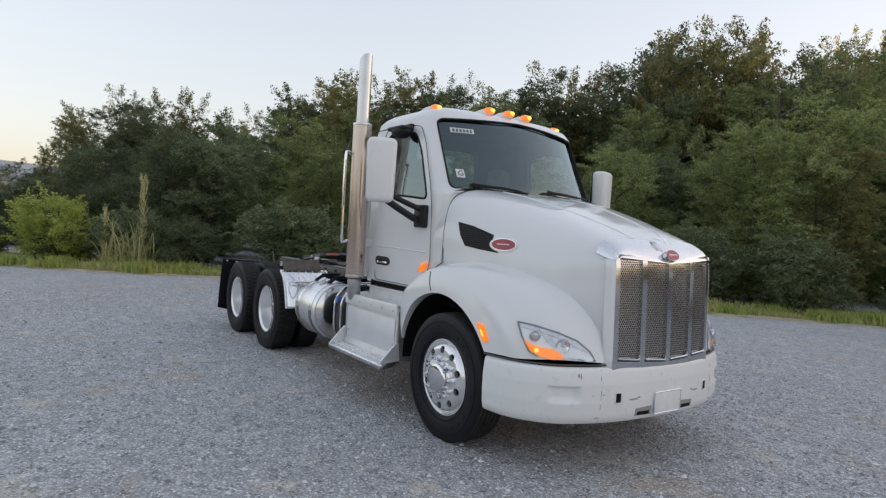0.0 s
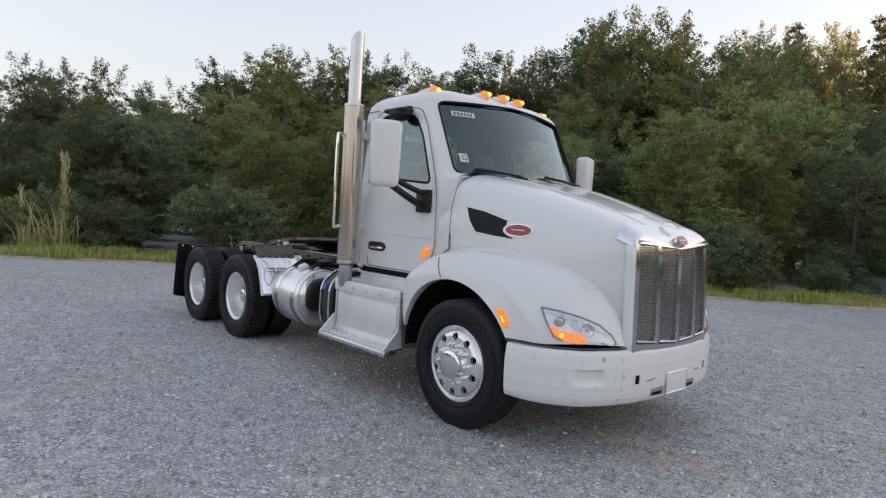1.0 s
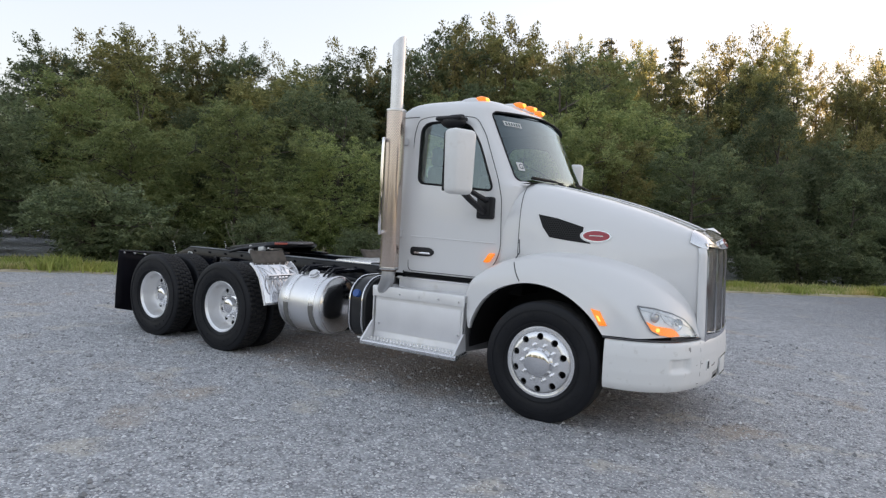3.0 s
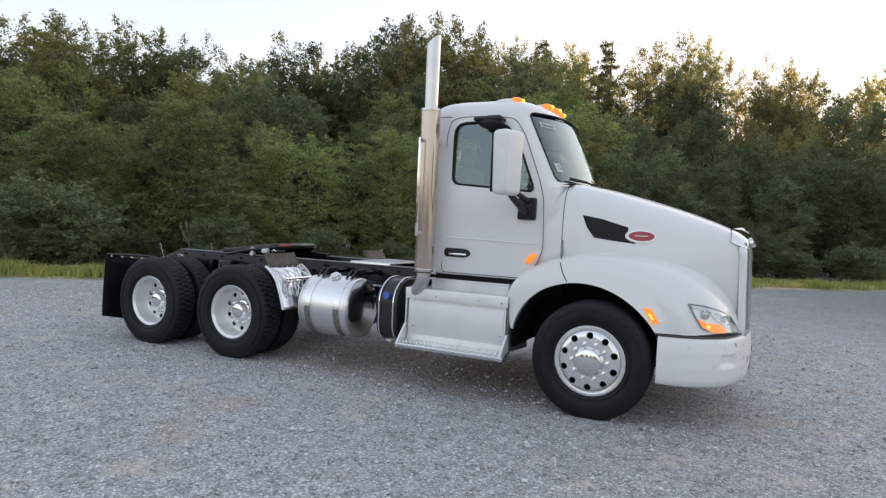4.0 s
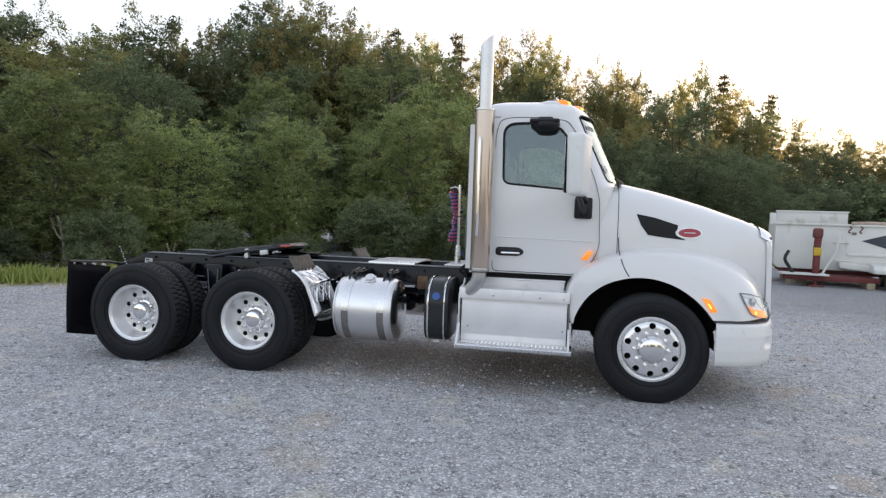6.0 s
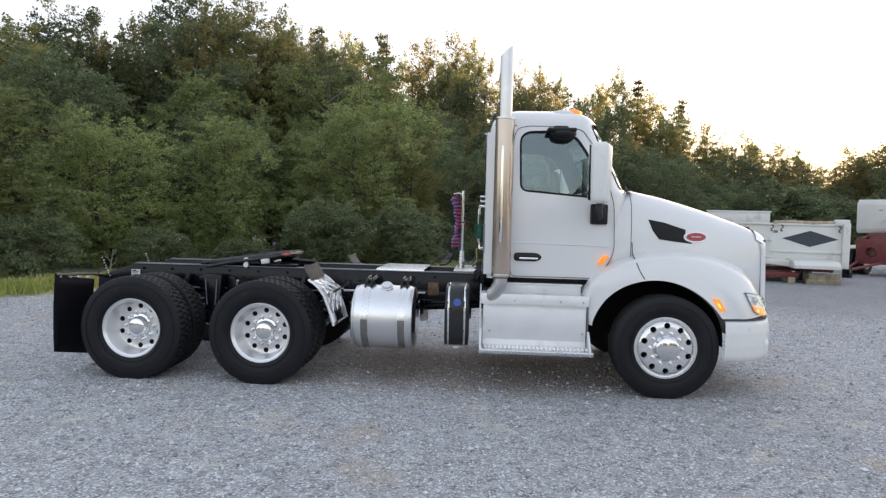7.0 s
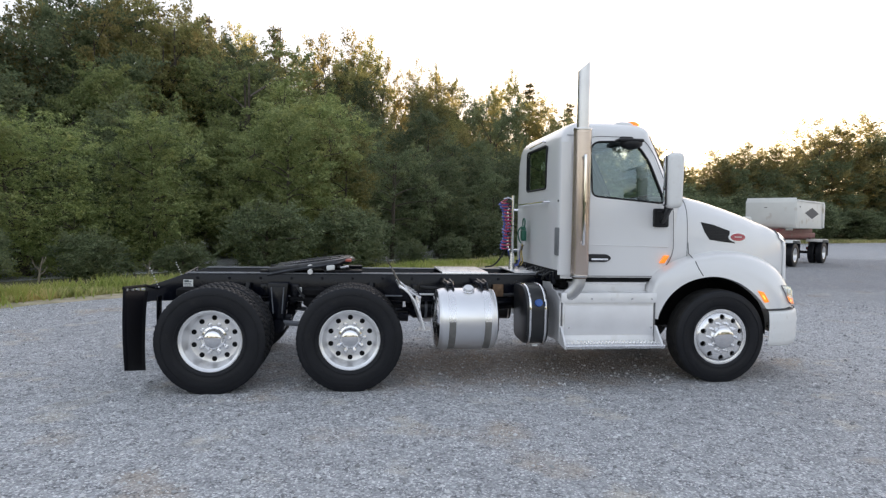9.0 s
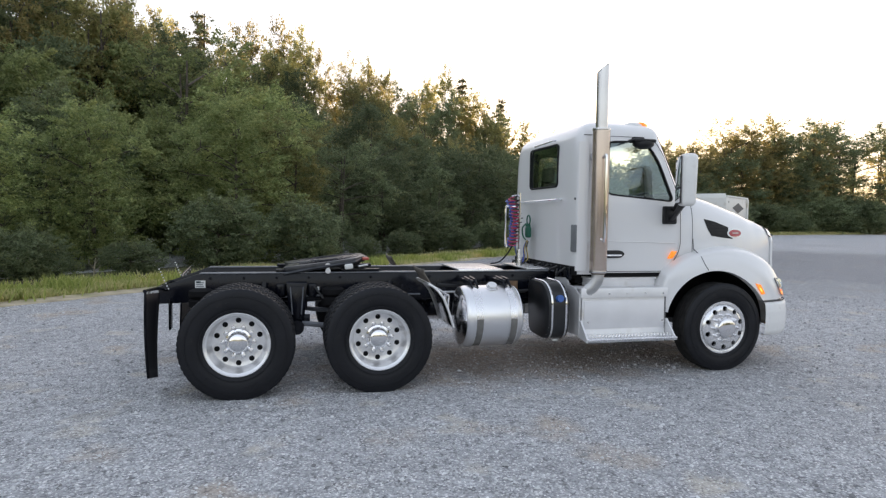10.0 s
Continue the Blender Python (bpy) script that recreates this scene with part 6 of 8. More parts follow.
def holed_rim(outer, face, inner, barrel, rad, rh, n=10, deep=0.03):
    """Wheel disc with n round holes cut through its face, turned lip, hub flange and barrel."""
    b2 = bmesh.new()
    r0, r1 = face[0][0], face[-1][0]

    def flat(r):
        for (ra, ya), (rb, yb) in zip(face, face[1:]):
            if r <= rb:
                return ya + (yb - ya) * (r - ra) / (rb - ra)
        return face[-1][1]

    square = [(1, v / 2) for v in range(-2, 2)] + [(-u / 2, 1) for u in range(-2, 2)] + [(-1, -v / 2) for v in range(-2, 2)] + [(u / 2, -1) for u in range(-2, 2)]
    half = math.pi / n
    for k in range(n):
        a0 = (2 * k + 1) * half
        loops = []
        for step in range(3):
            ring = []
            for u, v in square:
                a = a0 + u * half
                r = r0 + (r1 - r0) * (v + 1) / 2
                q = Vector((r * math.cos(a), 0, r * math.sin(a)))
                th = math.atan2(v, u)
                c = Vector((rad * math.cos(a0), 0, rad * math.sin(a0))) + rh * (math.cos(th) * Vector((-math.sin(a0), 0, math.cos(a0))) + math.sin(th) * Vector((math.cos(a0), 0, math.sin(a0))))
                p = q if step == 0 else c
                ring.append(b2.verts.new((p.x, flat(p.xz.length) + (deep if step == 2 else 0.0), p.z)))
            loops.append(ring)
        for A, B in zip(loops, loops[1:]):
            for i in range(len(A)):
                b2.faces.new((A[i], A[(i + 1) % len(A)], B[(i + 1) % len(A)], B[i]))
    lathe(outer, 40, bm=b2)
    lathe(inner, 40, bm=b2)
    lathe(barrel, 40, bm=b2)
    bmesh.ops.remove_doubles(b2, verts=b2.verts, dist=2e-4)
    bmesh.ops.recalc_face_normals(b2, faces=b2.faces)
    me = bpy.data.meshes.new("wheel")
    b2.to_mesh(me)
    b2.free()
    return me


def front_rim():
    face = [(0.178, -0.142), (0.228, -0.139), (0.256, -0.124)]
    return holed_rim([(0.256, -0.124), (0.268, -0.106), (0.276, -0.098), (0.284, -0.100), (0.292, -0.112), (0.300, -0.112), (0.300, -0.098), (0.29, 0.0)], face, [(0.178, -0.142), (0.135, -0.142), (0.10, -0.140)], [(0.254, -0.118), (0.27, 0.10), (0.292, 0.12), (0.29, 0.0)], 0.219, 0.029)


def rear_rim():
    face = [(0.165, 0.066), (0.20, 0.068), (0.236, 0.060)]
    return holed_rim([(0.236, 0.060), (0.256, 0.034), (0.262, -0.03), (0.268, -0.09), (0.282, -0.098), (0.294, -0.112), (0.300, -0.108), (0.298, -0.09), (0.29, 0.0)], face, [(0.165, 0.066), (0.15, 0.064), (0.10, 0.062)], [(0.24, 0.07), (0.27, 0.10), (0.296, 0.12), (0.29, 0.0)], 0.203, 0.026)


def nut_mesh(y0, y1, rad=0.1675, r=0.017, n=10, turned=0.0):
    return [(rad * math.cos((k + turned) * math.tau / n), rad * math.sin((k + turned) * math.tau / n), y0, y1, r) for k in range(n)]


F_TYRE, R_TYRE = tyre_mesh(False, R=0.507), tyre_mesh(True, R=0.524)
FT = bpy.data.meshes.new("tyre")
F_TYRE.to_mesh(FT)
F_TYRE.free()
RT = bpy.data.meshes.new("tyre")
R_TYRE.to_mesh(RT)
R_TYRE.free()
FR, RR = front_rim(), rear_rim()
nut = cyl((0, 0.005, 0), (0, -0.012, 0), 0.024, 0.022, 12)
nut = cyl((0, -0.012, 0), (0, -0.042, 0), 0.0185, 0.017, 6, bm=nut)
nut = cyl((0, -0.042, 0), (0, -0.060, 0), 0.012, 0.010, 10, bm=nut)
NUT = bpy.data.meshes.new("lug_nut")
nut.to_mesh(NUT)
nut.free()
hubF = lathe([(0.128, -0.140), (0.124, -0.150), (0.116, -0.156), (0.114, -0.182), (0.108, -0.190), (0.092, -0.1945), (0.07, -0.199), (0.04, -0.2025), (0.0, -0.2045)], 48)
HUBF = bpy.data.meshes.new("hub_cover")
hubF.to_mesh(HUBF)
hubF.free()
hubR = lathe([(0.128, 0.064), (0.122, 0.048), (0.102, 0.042), (0.098, 0.004), (0.094, -0.002), (0.090, -0.018), (0.083, -0.026), (0.06, -0.033), (0.03, -0.038), (0.0, -0.040)], 48)
HUBR = bpy.data.meshes.new("hub_cover")
hubR.to_mesh(HUBR)
hubR.free()


drum = lathe([(0.0, -0.06), (0.245, -0.06), (0.25, 0.0), (0.25, 0.05), (0.0, 0.05)], 40)
DRUM = bpy.data.meshes.new("brake_drum")
drum.to_mesh(DRUM)
drum.free()


def wheel(x, y, s, front, outer=True, steer=0.0):
    """One wheel: rim with tyre, hub cover and nuts; outer face towards the side s."""
    m = pose(x, y, 0.492 if front else 0.507, 0, 0, steer) @ Matrix.Diagonal((1, -s, 1, 1))
    rim = place("wheel", FR if front else RR, POLISHED_RIM if front else RIM_PAINT, truck, "polished aluminium ten-hole front wheel" if front else "white-silver ten-hole dual wheel", 35)
    rim.matrix_basis = m
    if not outer:
        rim.matrix_basis = pose(x, y, 0.507) @ Matrix.Diagonal((1, s, 1, 1))
    o = place("tyre", FT if front else RT, [TYRE, TREAD], rim, "black truck tyre", 40)
    if outer:
        dr = place("brake_drum", DRUM, UNDER, rim, "", 40)
        dr.matrix_basis = Matrix.Translation((0, 0.0 if front else 0.13, 0))
        place("hub_cover", HUBF if front else HUBR, CHROME, rim, "chrome hub cover", 40)
        for nx, nz, y0, y1, r in nut_mesh(-0.14, -0.2, 0.150 if front else 0.142):
            n = place("lug_nut", NUT, CHROME, rim, "", 40)
            n.matrix_basis = Matrix.Translation((nx, -0.142 if front else 0.062, nz))
    return rim


for s in (-1, 1):
    wheel(0.0, s * 1.02, s, True, steer=0.0)
    for x in (-3.955, -5.275):
        wheel(x, s * 1.13, s, False)
        wheel(x, s * 0.80, s, False, outer=False)

# axles
for x in (-3.955, -5.275):
    ax = part("drive_axle", cyl((x, -0.95, 0.515), (x, 0.95, 0.515), 0.085, seg=16), FRAME_BLACK, truck, "black drive axle housing")
    b2 = bmesh.new()
    bmesh.ops.create_uvsphere(b2, u_segments=20, v_segments=12, radius=0.24)
    bmesh.ops.transform(b2, matrix=Matrix.Translation((x, 0, 0.515)) @ Matrix.Diagonal((1, 0.8, 1, 1)), verts=b2.verts)
    part("differential", b2, FRAME_BLACK, ax)
part("front_axle", box(-0.07, 0.07, -0.9, 0.9, 0.40, 0.50, 0.02), FRAME_BLACK, truck, "black front axle beam")
part("drive_shaft", cyl((-1.2, 0, 0.75), (-3.8, 0, 0.58), 0.055, seg=12), FRAME_BLACK, truck)
part("engine_block", box(-0.9, 0.75, -0.32, 0.32, 0.55, 1.45, 0.05), UNDER, truck)
part("radiator", box(0.95, 1.08, -0.48, 0.48, 0.82, 1.48, 0.02), UNDER, truck)
part("floor_pan", box(-1.70, -0.35, -0.80, 0.80, 0.98, 1.10, 0.03), UNDER, truck)

# frame rails: channel with sloped tail
for s in (-1, 1):
    y0, y1 = sorted((s * 0.345, s * 0.432))
    rail = prism([(1.0, 0.78), (1.0, 1.0), (-1.6, 1.09), (-5.72, 1.09), (-6.12, 0.945), (-6.12, 0.79), (-5.7, 0.80), (-1.6, 0.80)], y0, y1, bevel=0.006)
    fr = part("frame_rail", rail, FRAME_BLACK, truck, "black steel frame rail")
    part("rail_flange", box(-5.70, -1.6, s * 0.39 - 0.055, s * 0.39 + 0.055, 1.091, 1.102, 0.002), RAIL_EDGE, fr)
    part("rail_flange", box(-5.70, -1.6, s * 0.39 - 0.055, s * 0.39 + 0.055, 0.787, 0.799, 0.002), FRAME_BLACK, fr)
    for k in range(22):
        x = -5.6 + k * 0.165
        part("bolt", cyl((x, s * 0.43, 1.045 - 0.07 * (k % 2)), (x, s * 0.446, 1.045 - 0.07 * (k % 2)), 0.014, seg=6), FRAME_BLACK, fr)
    # spring hangers and air bags between the axles
    ya, yb = sorted((s * 0.45, s * 0.60))
    hg = part("suspension_hanger", prism([(-4.845, 1.01), (-4.625, 1.01), (-4.655, 0.66), (-4.69, 0.56), (-4.78, 0.56), (-4.815, 0.66)], ya, yb, bevel=0.016), FRAME_BLACK, truck, "black cast suspension hanger bracket")
    part("hanger_web", prism([(-4.80, 0.97), (-4.67, 0.97), (-4.69, 0.68), (-4.715, 0.62), (-4.755, 0.62), (-4.78, 0.68)], s * 0.605 - 0.012, s * 0.605 + 0.012, bevel=0.006), FRAME_BLACK, hg)
    # pale tubes paint the shine along the black web's edges
    for x0, x1 in ((-4.80, -4.78), (-4.67, -4.69)):
        part("web_edge", tube([(x0, s * 0.617, 0.965), ((x0 * 2 + x1) / 3, s * 0.617, 0.86), (x1, s * 0.617, 0.68)], 0.007, 6), RAIL_EDGE, hg)
    for x0, x1 in ((-4.945, -4.845), (-4.625, -4.525)):
        ear = part("hanger_ear", box(x0, x1, s * 0.455 - 0.022, s * 0.455 + 0.022, 0.84, 0.985, 0.018), FRAME_BLACK, hg)
        for z in (0.875, 0.945):
            part("ear_bolt", cyl(((x0 + x1) / 2, s * 0.47, z), ((x0 + x1) / 2, s * 0.495, z), 0.017, seg=6), FRAME_BLACK, ear)
    part("beam_joint", cyl((-4.735, s * 0.42, 0.545), (-4.735, s * 0.64, 0.545), 0.075, seg=18), FRAME_BLACK, hg)
    for x in (-3.955, -5.275):
        part("trailing_arm", tube([(x + 0.62 if x > -4.5 else -4.6, s * 0.52, 0.62), (x, s * 0.52, 0.66), (x - 0.45, s * 0.5, 0.72)], 0.045, 8), FRAME_BLACK, truck)
        part("air_spring", lathe([(0.0, 0), (0.09, 0), (0.125, 0.03), (0.125, 0.09), (0.10, 0.11), (0.125, 0.14), (0.12, 0.19), (0.08, 0.21), (0, 0.21)], 20, "Z"), UNDER, truck, "black rubber air spring").matrix_basis = pose(x - 0.40, s * 0.5, 0.74)
        part("shock_absorber", tube([(x + 0.16, s * 0.55, 0.60), (x + 0.22, s * 0.47, 1.0)], 0.035, 10), FRAME_BLACK, truck)
        part("brake_chamber", cyl((x + 0.22, s * 0.34, 0.62), (x + 0.42, s * 0.34, 0.66), 0.08, seg=16), FRAME_BLACK, truck)
    # stickers on the frame
    lab = part("frame_label", box(-5.745, -5.645, s * 0.436 - 0.0015, s * 0.436 + 0.0015, 0.93, 1.025), STICKER, truck, "small white data label")
    for k in range(4):
        part("label_line", box(-5.735, -5.67 + 0.01 * (k % 2), s * 0.439 - 0.0008, s * 0.439 + 0.0008, 0.945 + k * 0.018, 0.952 + k * 0.018), STICKER_INK, lab)
    part("label_mark", box(-5.735, -5.69, s * 0.4385 - 0.0008, s * 0.4385 + 0.0008, 0.998, 1.018), STICKER_INK, lab)
    lab = part("frame_label", box(-4.60, -4.50, s * 0.436 - 0.0015, s * 0.436 + 0.0015, 0.885, 0.945), STICKER, truck, "small white data label")
    part("label_mark", cyl((-4.575, s * 0.4375, 0.912), (-4.575, s * 0.439, 0.912), 0.018, seg=16), STICKER_INK, lab)
    for k in range(3):
        part("label_line", box(-4.55, -4.51, s * 0.439 - 0.0008, s * 0.439 + 0.0008, 0.897 + k * 0.014, 0.902 + k * 0.014), STICKER_INK, lab)
for x in (-1.9, -2.7, -3.35, -4.6, -5.65, -6.05):
    part("cross_member", box(x - 0.05, x + 0.05, -0.345, 0.345, 0.84, 1.05 if x > -6 else 0.93, 0.01), FRAME_BLACK, truck, "black frame cross member")
part("valve_bracket", box(-2.37, -2.25, -0.475, -0.435, 0.845, 0.985, 0.008), mat("rusty_bracket", (0.17, 0.10, 0.055), 0.7, vary=0.35, scale=20, bump=0.15), truck, "rust-brown valve bracket on the frame")
part("rail_wire_loom", tube([(-3.2, -0.44, 0.95), (-2.6, -0.45, 0.90), (-2.2, -0.45, 0.86), (-1.9, -0.46, 0.92)], 0.022, 8, smooth_steps=5), HOSE_BLACK, truck)
for z, yy in ((0.87, -0.47),):
    part("chrome_pipe", tube([(-3.30, yy, z), (-2.4, yy, z)], 0.012, 8), ALU_DULL, truck)

# air tanks and lines hung between the rails
for y, z, r in ((-0.24, 0.70, 0.13), (0.24, 0.70, 0.13), (0.0, 0.92, 0.11)):
    tank_a = part("air_tank", lathe([(0.0, 0.0), (r * 0.7, 0.01), (r, 0.06), (r, 0.84), (r * 0.7, 0.89), (0.0, 0.90)], 24, "X"), FRAME_BLACK, truck, "black steel air tank under the frame")
    tank_a.matrix_basis = pose(-3.32, y, z)
    for x in (0.2, 0.7):
        part("tank_band", cyl((x - 0.015, 0, 0), (x + 0.015, 0, 0), r + 0.006, seg=24), RAIL_EDGE, tank_a)
for s in (-1, 1):
    part("torque_rod", tube([(-4.70, s * 0.56, 0.58), (-4.45, s * 0.55, 0.55), (-4.10, s * 0.54, 0.52)], 0.028, 8), RAIL_EDGE, truck)
    part("brake_hose", tube([(-4.55, s * 0.47, 0.95), (-4.42, s * 0.56, 0.78), (-4.30, s * 0.55, 0.66), (-4.18, s * 0.42, 0.66)], 0.012, 6, smooth_steps=5), HOSE_BLACK, truck)
    part("rail_tube", tube([(-5.5, s * 0.45, 0.86), (-4.9, s * 0.455, 0.845), (-4.2, s * 0.45, 0.86), (-3.4, s * 0.455, 0.85)], 0.010, 6, smooth_steps=4), RAIL_EDGE, truck)

# fifth wheel
fw = part("fifth_wheel", None or prism(rounded([(-0.46, -0.42), (-0.20, -0.46), (0.30, -0.44), (0.44, -0.22), (0.44, 0.22), (0.30, 0.44), (-0.20, 0.46), (-0.46, 0.42), (-0.40, 0.06), (-0.05, 0.05), (-0.05, -0.05), (-0.40, -0.06)], 0.04, 3), -0.045, 0.022, "Z", bevel=0.008), GREASE, truck, "greased black fifth wheel coupling plate")
fw.matrix_basis = pose(-4.42, 0, 1.19, 0, -7.5, 0)
for s in (-1, 1):
    for r0, a0, a1 in ((0.20, 20, 150), (0.31, 15, 160), (0.40, 30, 140)):
        part("grease_groove", tube([(0.02 + r0 * math.cos(radians(a0 + (a1 - a0) * k / 12)), s * r0 * math.sin(radians(a0 + (a1 - a0) * k / 12)), 0.023) for k in range(13)], 0.006, 5), FRAME_BLACK, fw)
    part("plate_web", prism([(-0.40, -0.045), (0.36, -0.045), (0.22, -0.10), (-0.24, -0.10)], *sorted((s * 0.34, s * 0.39)), bevel=0.006), FRAME_BLACK, fw)
    part("pivot_pin", cyl((0.0, s * 0.38, -0.075), (0.0, s * 0.47, -0.075), 0.028, seg=14), ALU_DULL, fw)
part("lock_handle", tube([(0.30, -0.20, -0.07), (0.34, -0.47, -0.07), (0.42, -0.53, -0.06)], 0.011, 8), ALU_DULL, fw)
part("lock_block", box(0.18, 0.27, -0.49, -0.43, -0.085, -0.03, 0.012), STICKER, fw, "small pale latch block")
part("plate_rim", tube([(0.44, -0.22, -0.01), (0.30, -0.44, -0.02), (-0.20, -0.46, -0.03), (-0.46, -0.42, -0.05)], 0.02, 8), GREASE, fw)
part("plate_rim", tube([(0.44, 0.22, -0.01), (0.30, 0.44, -0.02), (-0.20, 0.46, -0.03), (-0.46, 0.42, -0.05)], 0.02, 8), GREASE, fw)
part("plate_rim", tube([(0.44, -0.24, -0.01), (0.47, 0, -0.02), (0.44, 0.24, -0.01)], 0.02, 8), GREASE, fw)
for s in (-1, 1):
    part("fifth_wheel_bracket", prism([(-4.62, 1.10), (-4.22, 1.10), (-4.32, 1.18), (-4.50, 1.18)], *sorted((s * 0.30, s * 0.42)), bevel=0.008), FRAME_BLACK, truck)
    part("slide_rail", box(-4.95, -3.85, s * 0.36 - 0.06, s * 0.36 + 0.06, 1.103, 1.135, 0.006), FRAME_BLACK, truck)
    part("bracket_pin", cyl((-4.41, s * 0.41, 1.17), (-4.41, s * 0.46, 1.17), 0.03, seg=12), ALU_DULL, truck)
part("release_handle", tube([(-4.15, -0.20, 1.16), (-4.10, -0.44, 1.165), (-4.02, -0.50, 1.16)], 0.012, 8), GREASE, truck)
part("warning_decal", box(-4.03, -3.965, -0.40, -0.16, 1.226, 1.252, 0.004), mat("decal_red", (0.45, 0.10, 0.07), 0.5, vary=0.3, scale=40), truck, "worn red decal strip")
part("reflective_strip", box(-4.03, -3.965, -0.15, 0.10, 1.226, 1.252, 0.004), STICKER, truck, "pale reflective strip")

# tail: mud flaps, hangers, lamp
for s in (-1, 1):
    hang = part("flap_hanger", tube([(-6.02, s * 0.42, 0.93), (-6.04, s * 0.7, 0.985), (-6.045, s * 1.26, 1.02)], 0.016, 8), FRAME_BLACK, truck, "black mud flap hanger rod")
    b2 = bmesh.new()
    g = []
    for j in range(9):
        t = j / 8
        row = []
        for i in range(7):
            u = i / 6
            y = 0.66 + 0.61 * u + 0.05 * t * u
            row.append(b2.verts.new((-6.045 - 0.02 * math.sin(t * 2.5) + 0.025 * u * t - 0.015 * math.sin(u * 3 + t), s * y, (0.925 + 0.095 * u) - (0.825 - 0.06 * u) * t)))
        g.append(row)
    for A, B in zip(g, g[1:]):
        for k in range(6):
            b2.faces.new((A[k], A[k + 1], B[k + 1], B[k]))
    fl = part("mud_flap", b2, FLAP, truck, "black rubber mud flap", smooth=60)
    md = fl.modifiers.new("thick", "SOLIDIFY")
    md.thickness = 0.012
    for k in range(4):
        y = 0.75 + k * 0.15
        part("flap_bolt", cyl((-6.03, s * y, 0.945 + 0.1 * (y - 0.66)), (-6.062, s * y, 0.945 + 0.1 * (y - 0.66)), 0.012, seg=8), ALU_DULL, fl)
    part("tail_lamp", cyl((-6.13, s * 0.28, 0.87), (-6.15, s * 0.28, 0.87), 0.05, seg=20), mat("red_lens", (0.35, 0.01, 0.01), 0.25, coat=0.4), truck, "round red tail lamp")
    for k in range(8):
        f = k / 7
        bead = bmesh.new()
        bmesh.ops.create_uvsphere(bead, u_segments=8, v_segments=6, radius=0.0075)
        part("chain_link", bead, ALU_DULL, truck).matrix_basis = pose(-5.995 - 0.085 * f, s * (0.44 + 0.01 * (k % 2)), 0.945 + 0.20 * f)
part("tail_bracket", box(-6.14, -6.10, -0.43, 0.43, 0.78, 0.95, 0.008), FRAME_BLACK, truck)
part("tail_flap", box(-5.97, -5.955, -0.60, -0.46, 0.55, 0.86, 0.004), FRAME_BLACK, truck)

# quarter fenders ahead of the drive wheels: polished plate, flap and bent-wire carrier
FENDER_X = ((0.09, 0.735), (0.25, 0.685), (0.39, 0.628), (0.48, 0.56), (0.535, 0.475))


def fender_x(z):
    return -3.955 + interp(z - 0.515, FENDER_X)


